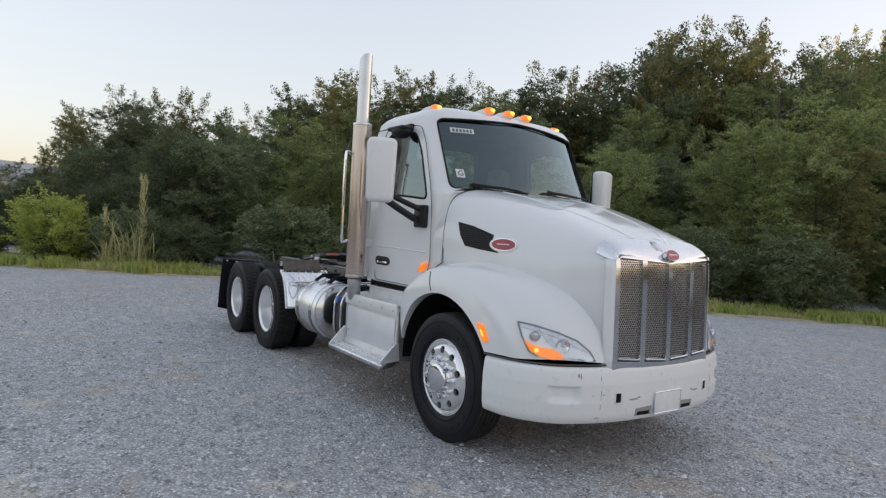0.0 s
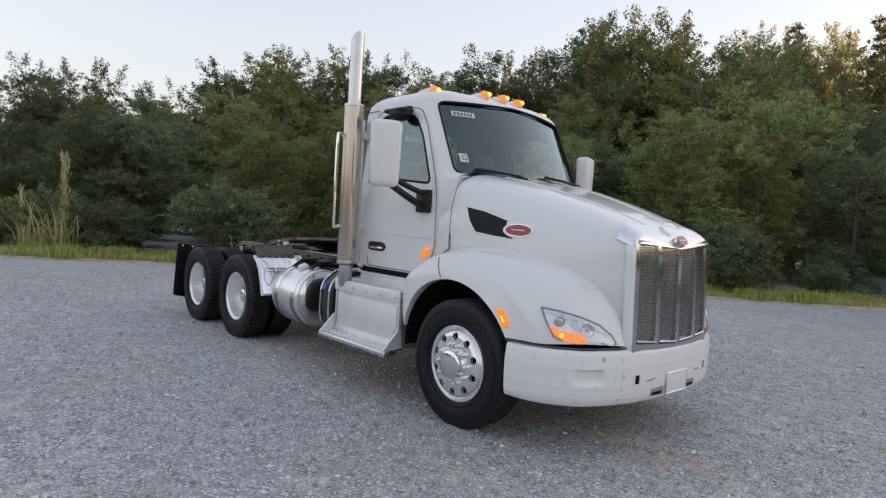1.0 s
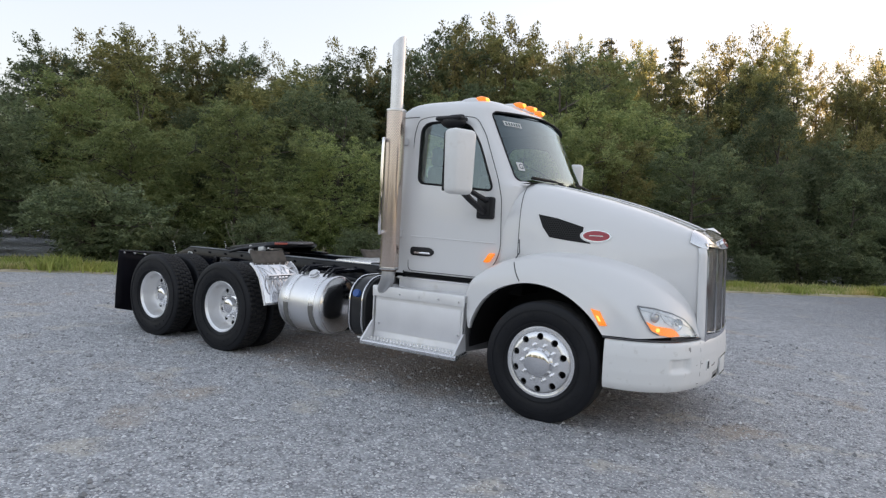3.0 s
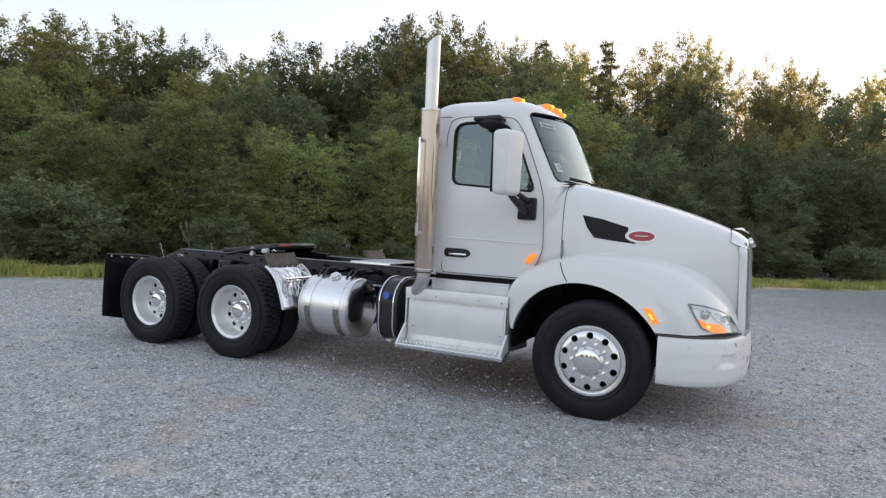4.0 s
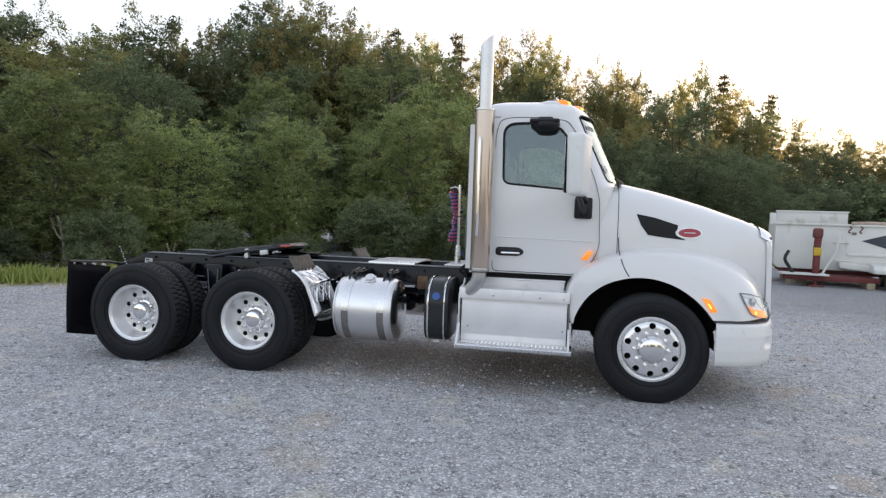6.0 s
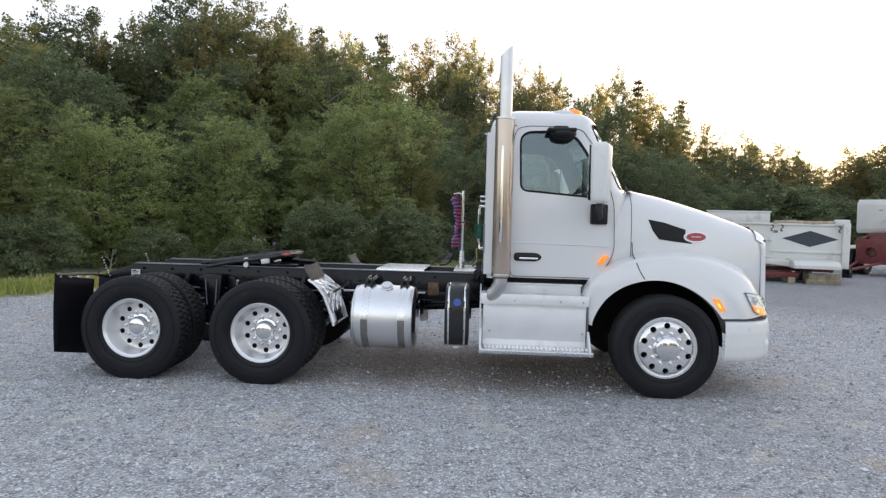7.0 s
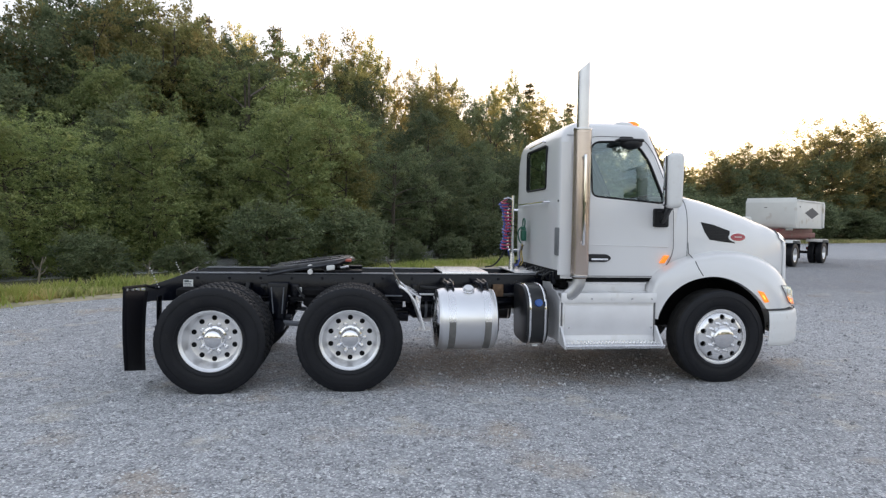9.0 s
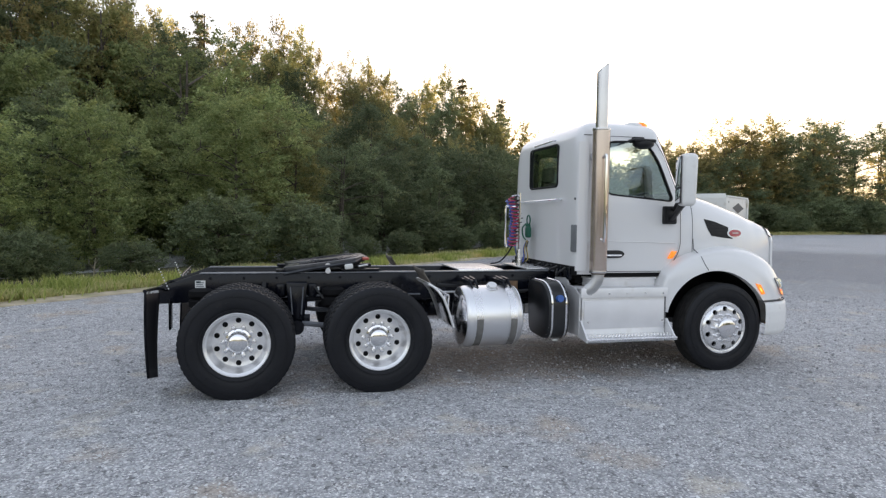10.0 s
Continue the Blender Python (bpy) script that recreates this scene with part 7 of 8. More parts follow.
for s in (-1, 1):
    b2 = bmesh.new()
    g = []
    for j in range(17):
        z = 0.605 + 0.445 * j / 16
        g.append([b2.verts.new((fender_x(z), s * y, z)) for y in (0.64, 0.84, 1.04, 1.24)])
    for A, B in zip(g, g[1:]):
        for k in range(3):
            b2.faces.new((A[k], A[k + 1], B[k + 1], B[k]))
    qf = part("quarter_fender", b2, FENDER_METAL, truck, "polished metal quarter fender ahead of the drive wheels", smooth=60)
    md = qf.modifiers.new("thick", "SOLIDIFY")
    md.thickness, md.offset = 0.008, 0
    for y in (0.64, 1.24):
        part("rolled_edge", tube([(fender_x(0.605 + 0.445 * j / 12), s * y, 0.605 + 0.445 * j / 12) for j in range(13)], 0.012, 8), RIM_PAINT, qf)
    b2 = bmesh.new()
    g = []
    for j in range(6):
        f = j / 5
        g.append([b2.verts.new((-3.475 - 0.05 * f + 0.014 * math.sin(4.5 * f + y), s * y, 1.035 + (0.165 + 0.02 * math.sin(5 * y)) * f)) for y in (0.72, 0.85, 0.97, 1.09, 1.21)])
    for A, B in zip(g, g[1:]):
        for k in range(4):
            b2.faces.new((A[k], A[k + 1], B[k + 1], B[k]))
    tp = part("top_flap", b2, DUSTY_FLAP, qf, "dusty grey-brown rubber flap on top", smooth=60)
    md = tp.modifiers.new("thick", "SOLIDIFY")
    md.thickness = 0.012
    part("clamp_strip", box(-3.474, -3.462, *sorted((s * 0.68, s * 1.235)), 1.022, 1.058, 0.003), RIM_PAINT, qf)
    for k in range(6):
        y = s * (0.74 + 0.09 * k)
        part("clamp_bolt", cyl((-3.464, y, 1.04), (-3.452, y, 1.04), 0.009, seg=6), ALU_DULL, qf)
    bar_x, bar_z = fender_x(0.92) + 0.075, 0.925
    bar = part("carrier_bar", tube([(bar_x - 0.01, s * 0.44, bar_z + 0.01), (bar_x, s * 0.7, bar_z), (bar_x, s * 1.17, bar_z)], 0.014, 10), CHROME, qf, "chrome carrier bar")
    part("bar_bracket", box(bar_x - 0.03, bar_x + 0.03, *sorted((s * 0.434, s * 0.47)), bar_z - 0.05, bar_z + 0.06, 0.01), FRAME_BLACK, bar)
    for k in range(3):
        y = 0.74 + 0.165 * k
        top, low = 1.015, 0.735
        part("bent_wire", tube([(bar_x, s * y, bar_z), (fender_x(0.97) + 0.035, s * (y + 0.05), 0.98), (fender_x(top) + 0.012, s * (y + 0.098), top), (fender_x(top) + 0.012, s * (y + 0.125), top), (fender_x(0.97) + 0.035, s * (y + 0.13), 0.97), (bar_x, s * (y + 0.13), bar_z)], 0.0075, 7, smooth_steps=3), CHROME, bar)
        part("bent_wire", tube([(bar_x, s * (y + 0.13), bar_z), (bar_x - 0.005, s * (y + 0.13), 0.82), (fender_x(low) + 0.012, s * (y + 0.095), low), (fender_x(low) + 0.012, s * (y + 0.07), low), (bar_x - 0.005, s * (y + 0.03), 0.83), (bar_x, s * (y + 0.02), bar_z)], 0.0075, 7, smooth_steps=3), CHROME, bar)

# fuel tank, straps
for s in (-1, 1):
    R, cy, cz = 0.322, s * 0.885, 0.665
    x0, x1 = -3.085, -2.44
    tank_b = lathe([(0.0, -0.022), (0.10, -0.019), (0.20, -0.008), (0.27, 0.008), (0.305, 0.030), (R, 0.07), (R, x1 - x0 - 0.07), (0.305, x1 - x0 - 0.030), (0.27, x1 - x0 - 0.008), (0.20, x1 - x0 + 0.008), (0.10, x1 - x0 + 0.019), (0.0, x1 - x0 + 0.022)], 64, "X")
    bmesh.ops.transform(tank_b, matrix=Matrix.Translation((x0, cy, cz)), verts=tank_b.verts)
    tank = part("fuel_tank", tank_b, TANK_ALU, truck, "round polished aluminium fuel tank with straps", smooth=40)
    dome = [(0.0, 0.0245), (0.10, 0.0215), (0.20, 0.0105), (0.27, -0.0055), (0.298, -0.022)]
    for x, q in ((x0, -1), (x1, 1)):
        head = lathe([(r, q * d) for r, d in dome], 64, "X")
        bmesh.ops.transform(head, matrix=Matrix.Translation((x, cy, cz)), verts=head.verts)
        part("tank_head", head, FENDER_METAL, tank, "mirror-polished domed tank end", smooth=60)
    for x in (x0 + 0.028, x1 - 0.028):
        part("weld_bead", tube([(x, cy + 0.306 * math.cos(k * math.tau / 48), cz + 0.306 * math.sin(k * math.tau / 48)) for k in range(49)], 0.005, 6), TANK_ALU, tank)
    for x in (-2.93, -2.565):
        st = bmesh.new()
        g = []
        for j in range(41):
            a = radians(110 + 250 * j / 40) if s < 0 else radians(70 - 250 * j / 40)
            g.append([st.verts.new((x + dx, cy + (R + rr) * math.cos(a), cz + (R + rr) * math.sin(a))) for dx, rr in ((-0.036, 0.0), (-0.036, 0.007), (0.036, 0.007), (0.036, 0.0))])
        for A, B in zip(g, g[1:]):
            for k in range(3):
                st.faces.new((A[k], A[k + 1], B[k + 1], B[k]))
        strap = part("tank_strap", st, ALU, tank, "polished tank strap")
        # grey patch on the lower outer strap paints the dark ground it mirrors
        wn = bmesh.new()
        g = []
        for j in range(15):
            a = radians((178 + 62 * j / 14) if s < 0 else (2 - 62 * j / 14))
            g.append([wn.verts.new((x + dx, cy + (R + 0.010) * math.cos(a), cz + (R + 0.010) * math.sin(a))) for dx in (-0.034, 0.034)])
        for A, B in zip(g, g[1:]):
            wn.faces.new((A[0], A[1], B[1], B[0]))
        part("strap_wear", wn, BAND_GREY, strap, "grey band painting the strap's dark ground reflection")
        part("strap_bracket", box(x - 0.05, x + 0.05, *sorted((s * 0.43, s * 0.90)), 1.0, 1.045, 0.012), FRAME_BLACK, tank, "black tank bracket")
        part("strap_bolt", tube([(x - 0.03, s * 1.0, 0.975), (x - 0.03, s * 0.90, 1.05), (x - 0.03, s * 0.7, 1.06)], 0.012, 6), FRAME_BLACK, tank)
        part("strap_bolt", tube([(x + 0.03, s * 1.0, 0.975), (x + 0.03, s * 0.90, 1.05), (x + 0.03, s * 0.7, 1.06)], 0.012, 6), FRAME_BLACK, tank)
    part("filler_cap", cyl((-2.74, s * 0.985, 0.975), (-2.74, s * 1.005, 1.008), 0.048, seg=24), ALU_DULL, tank, "metal filler cap")
    part("cap_ring", tube([(-2.74 + 0.058 * math.cos(k * 0.524), s * (0.992 + 0.05 * math.sin(k * 0.524)), 0.985 - 0.03 * math.sin(k * 0.524)) for k in range(13)], 0.007, 6), CHROME, tank)
    # black fluid tank with bright bands and a blue cap
    dp = rounded([(s * 0.55, 0.42), (s * 0.50, 1.02), (s * 0.95, 1.02), (s * 1.115, 0.88), (s * 1.115, 0.52), (s * 1.02, 0.405)], 0.11, 6)
    df = part("fluid_tank", prism(dp, -2.145, -1.905, "X", bevel=0.02), mat("fluid_tank_black", (0.016, 0.017, 0.019), 0.3, vary=0.2, scale=6, bump=0.03) if s < 0 else bpy.data.materials["fluid_tank_black"], truck, "black plastic fluid tank with bright bands and a blue cap", smooth=40)
    for x in (-2.105, -1.945):
        ring = [(x, y * 1.004 + (0.003 if y > 0 else -0.003), z + (0.004 if z > 0.7 else -0.004)) for y, z in dp]
        part("band", tube(ring + ring[:1], 0.011, 6), CHROME, df, "bright metal band")
    part("blue_cap", cyl((-2.02, s * 1.06, 0.845), (-2.02, s * 1.14, 0.865), 0.042, 0.038, 16), BLUE_CAP, df, "blue cap")
    part("tank_foot", box(-2.06, -2.00, s * 1.02 - 0.02, s * 1.02 + 0.02, 0.392, 0.408, 0.003), STICKER, df)

    # cab steps and battery box
    body = prism([(s * 0.50, 0.44), (s * 0.50, 0.96), (s * 1.10, 0.955), (s * 1.125, 0.93), (s * 1.135, 0.52), (s * 1.15, 0.475), (s * 1.15, 0.44)], -1.765, -0.765, "X", bevel=0.006)
    step = part("step_box", body, ALU_DULL, truck, "aluminium step box under the cab door")
    part("face_panel", box(-1.745, -0.785, *sorted((s * 1.136, s * 1.141)), 0.53, 0.83, 0.001), mat("brushed_panel", (0.76, 0.76, 0.78), 0.5, 0.45, vary=0.06, scale=3, rough_vary=0.1) if s < 0 else bpy.data.materials["brushed_panel"], step)
    part("step_nosing", prism([(s * 0.90, 0.958), (s * 0.90, 0.968), (s * 1.15, 0.966), (s * 1.155, 0.955), (s * 1.150, 0.865), (s * 1.138, 0.865), (s * 1.138, 0.953)], -1.79, -0.745, "X"), ALU_DULL, step, "aluminium upper step edge")
    part("upper_riser", box(-1.60, -0.80, *sorted((s * 0.60, s * 0.985)), 0.965, 1.062, 0.008), ALU_DULL, step)
    part("riser_lip", box(-1.62, -0.79, *sorted((s * 0.60, s * 1.0)), 1.048, 1.066, 0.005), ALU_DULL, step)
    for k in range(5):
        x = -1.68 + k * 0.22
        part("rivet", cyl((x, s * 1.148, 0.905), (x, s * 1.158, 0.905), 0.011, seg=10), ALU, step)
    for x in (-1.70, -0.80):
        part("rivet", cyl((x, s * 1.135, 0.60), (x, s * 1.148, 0.60), 0.013, seg=10), ALU, step)
    tread = part("lower_step", prism([(s * 1.10, 0.455), (s * 1.13, 0.47), (s * 1.30, 0.452), (s * 1.315, 0.44), (s * 1.31, 0.41), (s * 1.28, 0.402), (s * 1.10, 0.43)], -1.79, -0.715, "X", bevel=0.004), ALU, step, "aluminium lower step tread")
    for k in range(26):
        for j in range(2):
            x = -1.74 + k * 0.039
            part("grip_stud", cyl((x, s * (1.20 + 0.055 * j), 0.458), (x, s * (1.20 + 0.055 * j), 0.474 - 0.006 * j), 0.011, 0.008, 6), ALU, tread)
    for x, d in ((-1.775, -0.02), (-0.755, 0.02)):
        part("step_gusset", prism([(s * 1.10, 0.44), (s * 1.31, 0.41), (s * 1.31, 0.45), (s * 1.15, 0.62), (s * 1.12, 0.62)], min(x, x + d), max(x, x + d), "X"), ALU_DULL, step)
    part("rear_shield", prism([(s * 0.50, 0.42), (s * 0.50, 1.03), (s * 0.80, 1.05), (s * 0.86, 0.98), (s * 1.0, 0.965), (s * 1.13, 0.90), (s * 1.13, 0.46)], -1.80, -1.785, "X"), ALU_DULL, step, "aluminium end plate")
    part("front_shield", prism([(s * 0.55, 0.42), (s * 0.55, 1.0), (s * 1.12, 0.9), (s * 1.12, 0.46)], -0.757, -0.742, "X"), mat("shield_grey", (0.16, 0.16, 0.165), 0.7, vary=0.2, scale=5) if s < 0 else bpy.data.materials["shield_grey"], truck, "grey splash panel behind the front wheel")

# deck plate, air line post
part("deck_plate", box(-2.95, -2.42, -0.40, 0.40, 1.105, 1.122, 0.004), TREAD_PLATE, truck, "aluminium deck plate over the frame")
part("deck_plate_edge", box(-2.95, -2.42, -0.425, -0.40, 1.06, 1.12, 0.004), ALU, truck)
part("front_deck", box(-2.10, -1.72, -0.36, 0.50, 1.105, 1.12, 0.004), TREAD_PLATE, truck, "aluminium deck plate behind the cab")
post = part("air_line_post", cyl((-2.03, 0.07, 1.10), (-2.03, 0.07, 2.02), 0.021, 0.016, 14), CHROME, truck, "chrome post holding the coiled air lines")
part("post_base", cyl((-2.03, 0.07, 1.10), (-2.03, 0.07, 1.32), 0.04, 0.03, 16), ALU, post)
part("post_arm", tube([(-2.03, 0.07, 1.97), (-2.08, 0.07, 1.99), (-2.14, 0.08, 1.975)], 0.012, 8), CHROME, post)
for j, (dx, dy, m, rad, ph, top, drop) in enumerate(((0.0, 0.06, HOSE_RED, 0.050, 0.0, 1.965, 0.60), (-0.02, 0.10, HOSE_BLUE, 0.044, 1.8, 1.93, 0.58), (0.03, 0.03, HOSE_BLACK, 0.030, 0.9, 1.97, 0.50))):
    pts = []
    turns = (14, 15, 9)[j]
    for k in range(turns * 12 + 1):
        f = k / (turns * 12)
        a = k * math.tau / 12 + ph
        wob = 0.016 * math.sin(f * 11 + j * 2)
        r2 = rad * (1 + 0.18 * math.sin(f * 23 + j))
        pts.append((-2.105 + dx + 0.05 * math.sin(f * math.pi) + r2 * math.cos(a), 0.07 + dy + wob + r2 * math.sin(a), top - drop * f + 0.012 * math.sin(a + 1)))
    part("coiled_air_line", tube(pts, 0.008, 6), m, truck, ("red coiled air hose", "blue coiled air hose", "black coiled hose")[j])
plug = part("electric_plug", box(-1.865, -1.80, 0.235, 0.325, 1.46, 1.60, 0.02), HOSE_GREEN, truck, "green trailer plug hung on the cab back with its cord loop")
part("plug_cap", cyl((-1.835, 0.28, 1.60), (-1.835, 0.28, 1.635), 0.036, 0.030, 14), HOSE_GREEN, plug)
part("cord_loop", tube([(-1.83, 0.28 + 0.055 * math.sin(k * math.tau / 16), 1.685 + 0.062 * math.cos(k * math.tau / 16)) for k in range(17)], 0.009, 6), HOSE_GREEN, plug)
part("cord_loop", tube([(-1.85, 0.31, 1.64), (-1.88, 0.36, 1.58), (-1.87, 0.36, 1.48), (-1.85, 0.31, 1.43)], 0.009, 6, smooth_steps=5), HOSE_GREEN, plug)
for k, y in enumerate((0.25, 0.31)):
    part("coupler", cyl((-1.835, y, 1.46), (-1.835, y, 1.415), 0.016, 0.012, 10), ALU_DULL, plug)
YELLOW = mat("yellow_line", (0.5, 0.38, 0.12), 0.5)
for y, dy, m in ((0.25, 0.0, HOSE_BLACK), (0.275, -0.03, YELLOW), (0.30, 0.02, YELLOW), (0.315, 0.04, HOSE_BLUE), (0.33, -0.06, HOSE_BLACK)):
    part("air_hose", tube([(-1.835, y, 1.43), (-1.86, y + dy, 1.32), (-1.85, y + dy * 1.6, 1.20), (-1.90, y + dy * 2 + 0.03, 1.125)], 0.0065, 6, smooth_steps=6), m, truck)
part("air_hose", tube([(-2.09, 0.14, 1.38), (-2.13, 0.22, 1.26), (-2.2, 0.32, 1.15), (-2.3, 0.38, 1.12)], 0.010, 6, smooth_steps=6), HOSE_BLACK, truck)
part("air_hose", tube([(-2.08, 0.10, 1.38), (-2.00, 0.22, 1.22), (-1.92, 0.24, 1.15), (-1.87, 0.30, 1.24)], 0.008, 6, smooth_steps=6), HOSE_BLUE, truck)
# cab back: grab bars, vent, frame hardware
part("rear_grab_bar", tube([(-1.765, -0.56, 1.93), (-1.82, -0.555, 1.93), (-1.825, 0.0, 1.925), (-1.825, 0.56, 1.92), (-1.765, 0.57, 1.92)], 0.011, 8), CHROME, truck, "chrome grab bar on the cab back")
part("window_top_bar", tube([(-1.76, -0.36, 2.625), (-1.79, -0.35, 2.625), (-1.79, 0.22, 2.615), (-1.76, 0.23, 2.615)], 0.010, 8), CHROME, truck)
part("cab_vent", box(-1.785, -1.76, -0.965, -0.845, 1.345, 1.645, 0.01), mat("vent_grey", (0.17, 0.18, 0.19), 0.6, vary=0.1, scale=10), truck, "grey plastic vent on the cab back")
part("far_grab_handle", tube([(-1.70, 1.0, 1.86), (-1.80, 1.10, 1.87), (-1.84, 1.12, 1.83), (-1.84, 1.12, 1.36), (-1.80, 1.10, 1.31), (-1.70, 1.0, 1.31)], 0.016, 10, smooth_steps=3), CHROME, truck, "chrome grab handle")
for k in range(5):
    y = -0.75 + 0.33 * k
    part("cab_mount", box(-1.79, -1.62, y - 0.06, y + 0.06, 1.04, 1.13, 0.015), UNDER, truck)
part("cab_bolt", cyl((-1.762, -0.90, 1.93), (-1.772, -0.90, 1.93), 0.012, seg=8), SEAM, truck)
part("cab_underside", box(-1.774, -1.60, -0.93, 0.90, 1.085, 1.185, 0.008), UNDER, truck, "black structure under the back of the cab")
for k, y in enumerate((-0.82, -0.60, -0.35, -0.12, 0.34, 0.62)):
    part("cab_bracket", box(-1.80, -1.76, y - 0.035, y + 0.035, 1.03 + 0.02 * (k % 3), 1.165, 0.008), FRAME_BLACK, truck)
    part("cab_hose", tube([(-1.80, y + 0.05, 1.16), (-1.86, y + 0.10, 1.10 + 0.02 * (k % 2)), (-1.84, y + 0.20, 1.06), (-1.80, y + 0.26, 1.13)], 0.013, 6, smooth_steps=4), HOSE_BLACK, truck)

# exhaust stack with perforated shield
SX, SY = -1.605, -1.155
b2 = bmesh.new()
g = []
seg = 40
for j in range(26):
    z = 1.135 + (2.665 - 1.135) * j / 25
    g.append([b2.verts.new((SX + 0.092 * math.cos(k * math.tau / seg), SY + 0.092 * math.sin(k * math.tau / seg), z)) for k in range(seg + 1)])
uv = b2.loops.layers.uv.new("uv")
for j, (A, B) in enumerate(zip(g, g[1:])):
    for k in range(seg):
        f = b2.faces.new((A[k], A[k + 1], B[k + 1], B[k]))
        for lp, (uu, vv) in zip(f.loops, ((k, j), (k + 1, j), (k + 1, j + 1), (k, j + 1))):
            lp[uv].uv = (uu * 0.092 * math.tau / seg, vv * 1.53 / 25)
stack = part("exhaust_pipe", b2, SHIELD, truck, "upright chrome exhaust stack with perforated heat shield", recalc=False)
b2 = bmesh.new()
rows = []
for t in range(2):
    r = 0.0635 - 0.004 * t
    low = [b2.verts.new((SX + r * math.cos(k * math.tau / 40), SY + r * math.sin(k * math.tau / 40), 2.60)) for k in range(40)]
    top = [b2.verts.new((SX + r * math.cos(k * math.tau / 40), SY + r * math.sin(k * math.tau / 40), 3.30 + 0.055 * math.cos(k * math.tau / 40))) for k in range(40)]
    rows.append((low, top))
    for k in range(40):
        b2.faces.new((low[k], low[(k + 1) % 40], top[(k + 1) % 40], top[k]))
for k in range(40):
    b2.faces.new((rows[0][1][k], rows[0][1][(k + 1) % 40], rows[1][1][(k + 1) % 40], rows[1][1][k]))
part("stack_tip", b2, STACK_CHROME, stack, "slash-cut chrome stack tip")
part("stack_liner", cyl((SX, SY, 1.12), (SX, SY, 2.64), 0.075, seg=24), mat("burnt_steel", (0.16, 0.13, 0.11), 0.45, 0.8, vary=0.3, scale=10), stack)
for z in (1.15, 2.655):
    part("shield_ring", lathe([(0.070, -0.012), (0.094, -0.012), (0.0955, 0.0), (0.094, 0.012), (0.070, 0.012)], 40, "Z"), STACK_CHROME, stack).matrix_basis = pose(SX, SY, z)
elbow = tube([(SX, SY, 1.16), (SX - 0.005, SY, 1.07), (SX - 0.04, SY + 0.02, 0.995), (SX - 0.085, SY + 0.05, 0.94), (SX - 0.12, SY + 0.12, 0.89), (SX - 0.13, SY + 0.24, 0.86)], 0.066, 20, smooth_steps=5)
part("stack_elbow", elbow, mat("aluminised_pipe", (0.55, 0.55, 0.55), 0.4, 0.9, vary=0.12, scale=8), stack, "bare metal exhaust elbow")
part("stack_bracket", box(SX - 0.03, SX + 0.03, SY + 0.06, -0.97, 2.35, 2.42, 0.006), ALU_DULL, stack)
part("stack_bracket", box(SX - 0.03, SX + 0.03, SY + 0.06, -0.97, 1.45, 1.52, 0.006), ALU_DULL, stack)
part("cab_corner_panel", prism([(-1.775, -0.95), (-1.765, -0.97), (-1.70, -0.99), (-1.66, -1.0), (-1.66, -0.98), (-1.75, -0.94)], 1.14, 2.55, "Z"), WHITE, truck)
part("grab_handle", tube([(SX - 0.02, SY - 0.09, 2.36), (SX - 0.02, SY - 0.135, 2.375), (SX - 0.02, SY - 0.152, 2.33), (SX - 0.02, SY - 0.155, 1.95), (SX - 0.02, SY - 0.152, 1.53), (SX - 0.02, SY - 0.135, 1.485), (SX - 0.02, SY - 0.09, 1.50)], 0.015, 10, smooth_steps=4), CHROME, stack, "chrome grab handle on the stack")


# ---- trailers parked at the far side of the yard ----
def simple_wheel(parent, x, y, s, r=0.5, w=0.28, z=0.5, k=1.0):
    rim = part("wheel", lathe([(0.0, -0.02), (0.10, -0.03), (0.12, 0.02), (0.22, 0.03), (0.27, -w * 0.40), (0.30, -w * 0.42), (0.30, w * 0.4), (0.0, w * 0.4)], 28), RIM_PAINT, parent, "silver wheel")
    rim.matrix_basis = pose(x, y, z) @ Matrix.Diagonal((k, -s * k, k, 1))
    part("tyre", lathe([(0.29, -w * 0.38), (0.33, -w * 0.5), (0.42, -w * 0.5), (r - 0.02, -w * 0.45), (r, -w * 0.36), (r, w * 0.36), (r - 0.02, w * 0.45), (0.42, w * 0.5), (0.29, w * 0.4)], 40), TYRE, rim, "black tyre")
    for k in range(8):
        a = k * math.tau / 8
        part("lug_nut", cyl((0.16 * math.cos(a), 0.03, 0.16 * math.sin(a)), (0.16 * math.cos(a), -0.01, 0.16 * math.sin(a)), 0.018, seg=6), ALU_DULL, rim)


def diamond_panel(parent, cx, cz, hw, hh, y):
    part("diamond", prism([(cx - hw, cz), (cx, cz + hh), (cx + hw, cz), (cx, cz - hh)], y - 0.006, y, "Y"), DIAMOND, parent, "slate-grey painted diamond")


# dump body set down on timber blocks
t1 = thing("dump_box", "white steel dump box with grey diamond on timber blocks", "dump box", pose(5.74, 14.0, 0, 0, 0, -12.4) @ Matrix.Diagonal((0.75, 1, 0.965, 1)))
L, W = 5.55, 2.4
body = part("body", prism([(0, 0.62), (0, 1.93), (L, 1.93), (L, 0.62), (L - 0.15, 0.50), (0.15, 0.50)], 0, W, "Y", bevel=0.02), TRAILER_WHITE, t1, "white painted steel box")
part("side_board", box(0.02, 2.55, -0.05, 0.06, 1.93, 2.34, 0.02), TRAILER_WHITE, t1, "taller white side board")
part("side_board", box(0.02, 2.55, W - 0.06, W + 0.05, 1.93, 2.34, 0.02), TRAILER_WHITE, t1)
part("board_rail", box(-0.02, 2.58, -0.08, 0.08, 2.31, 2.36, 0.01), TRAILER_WHITE, t1)
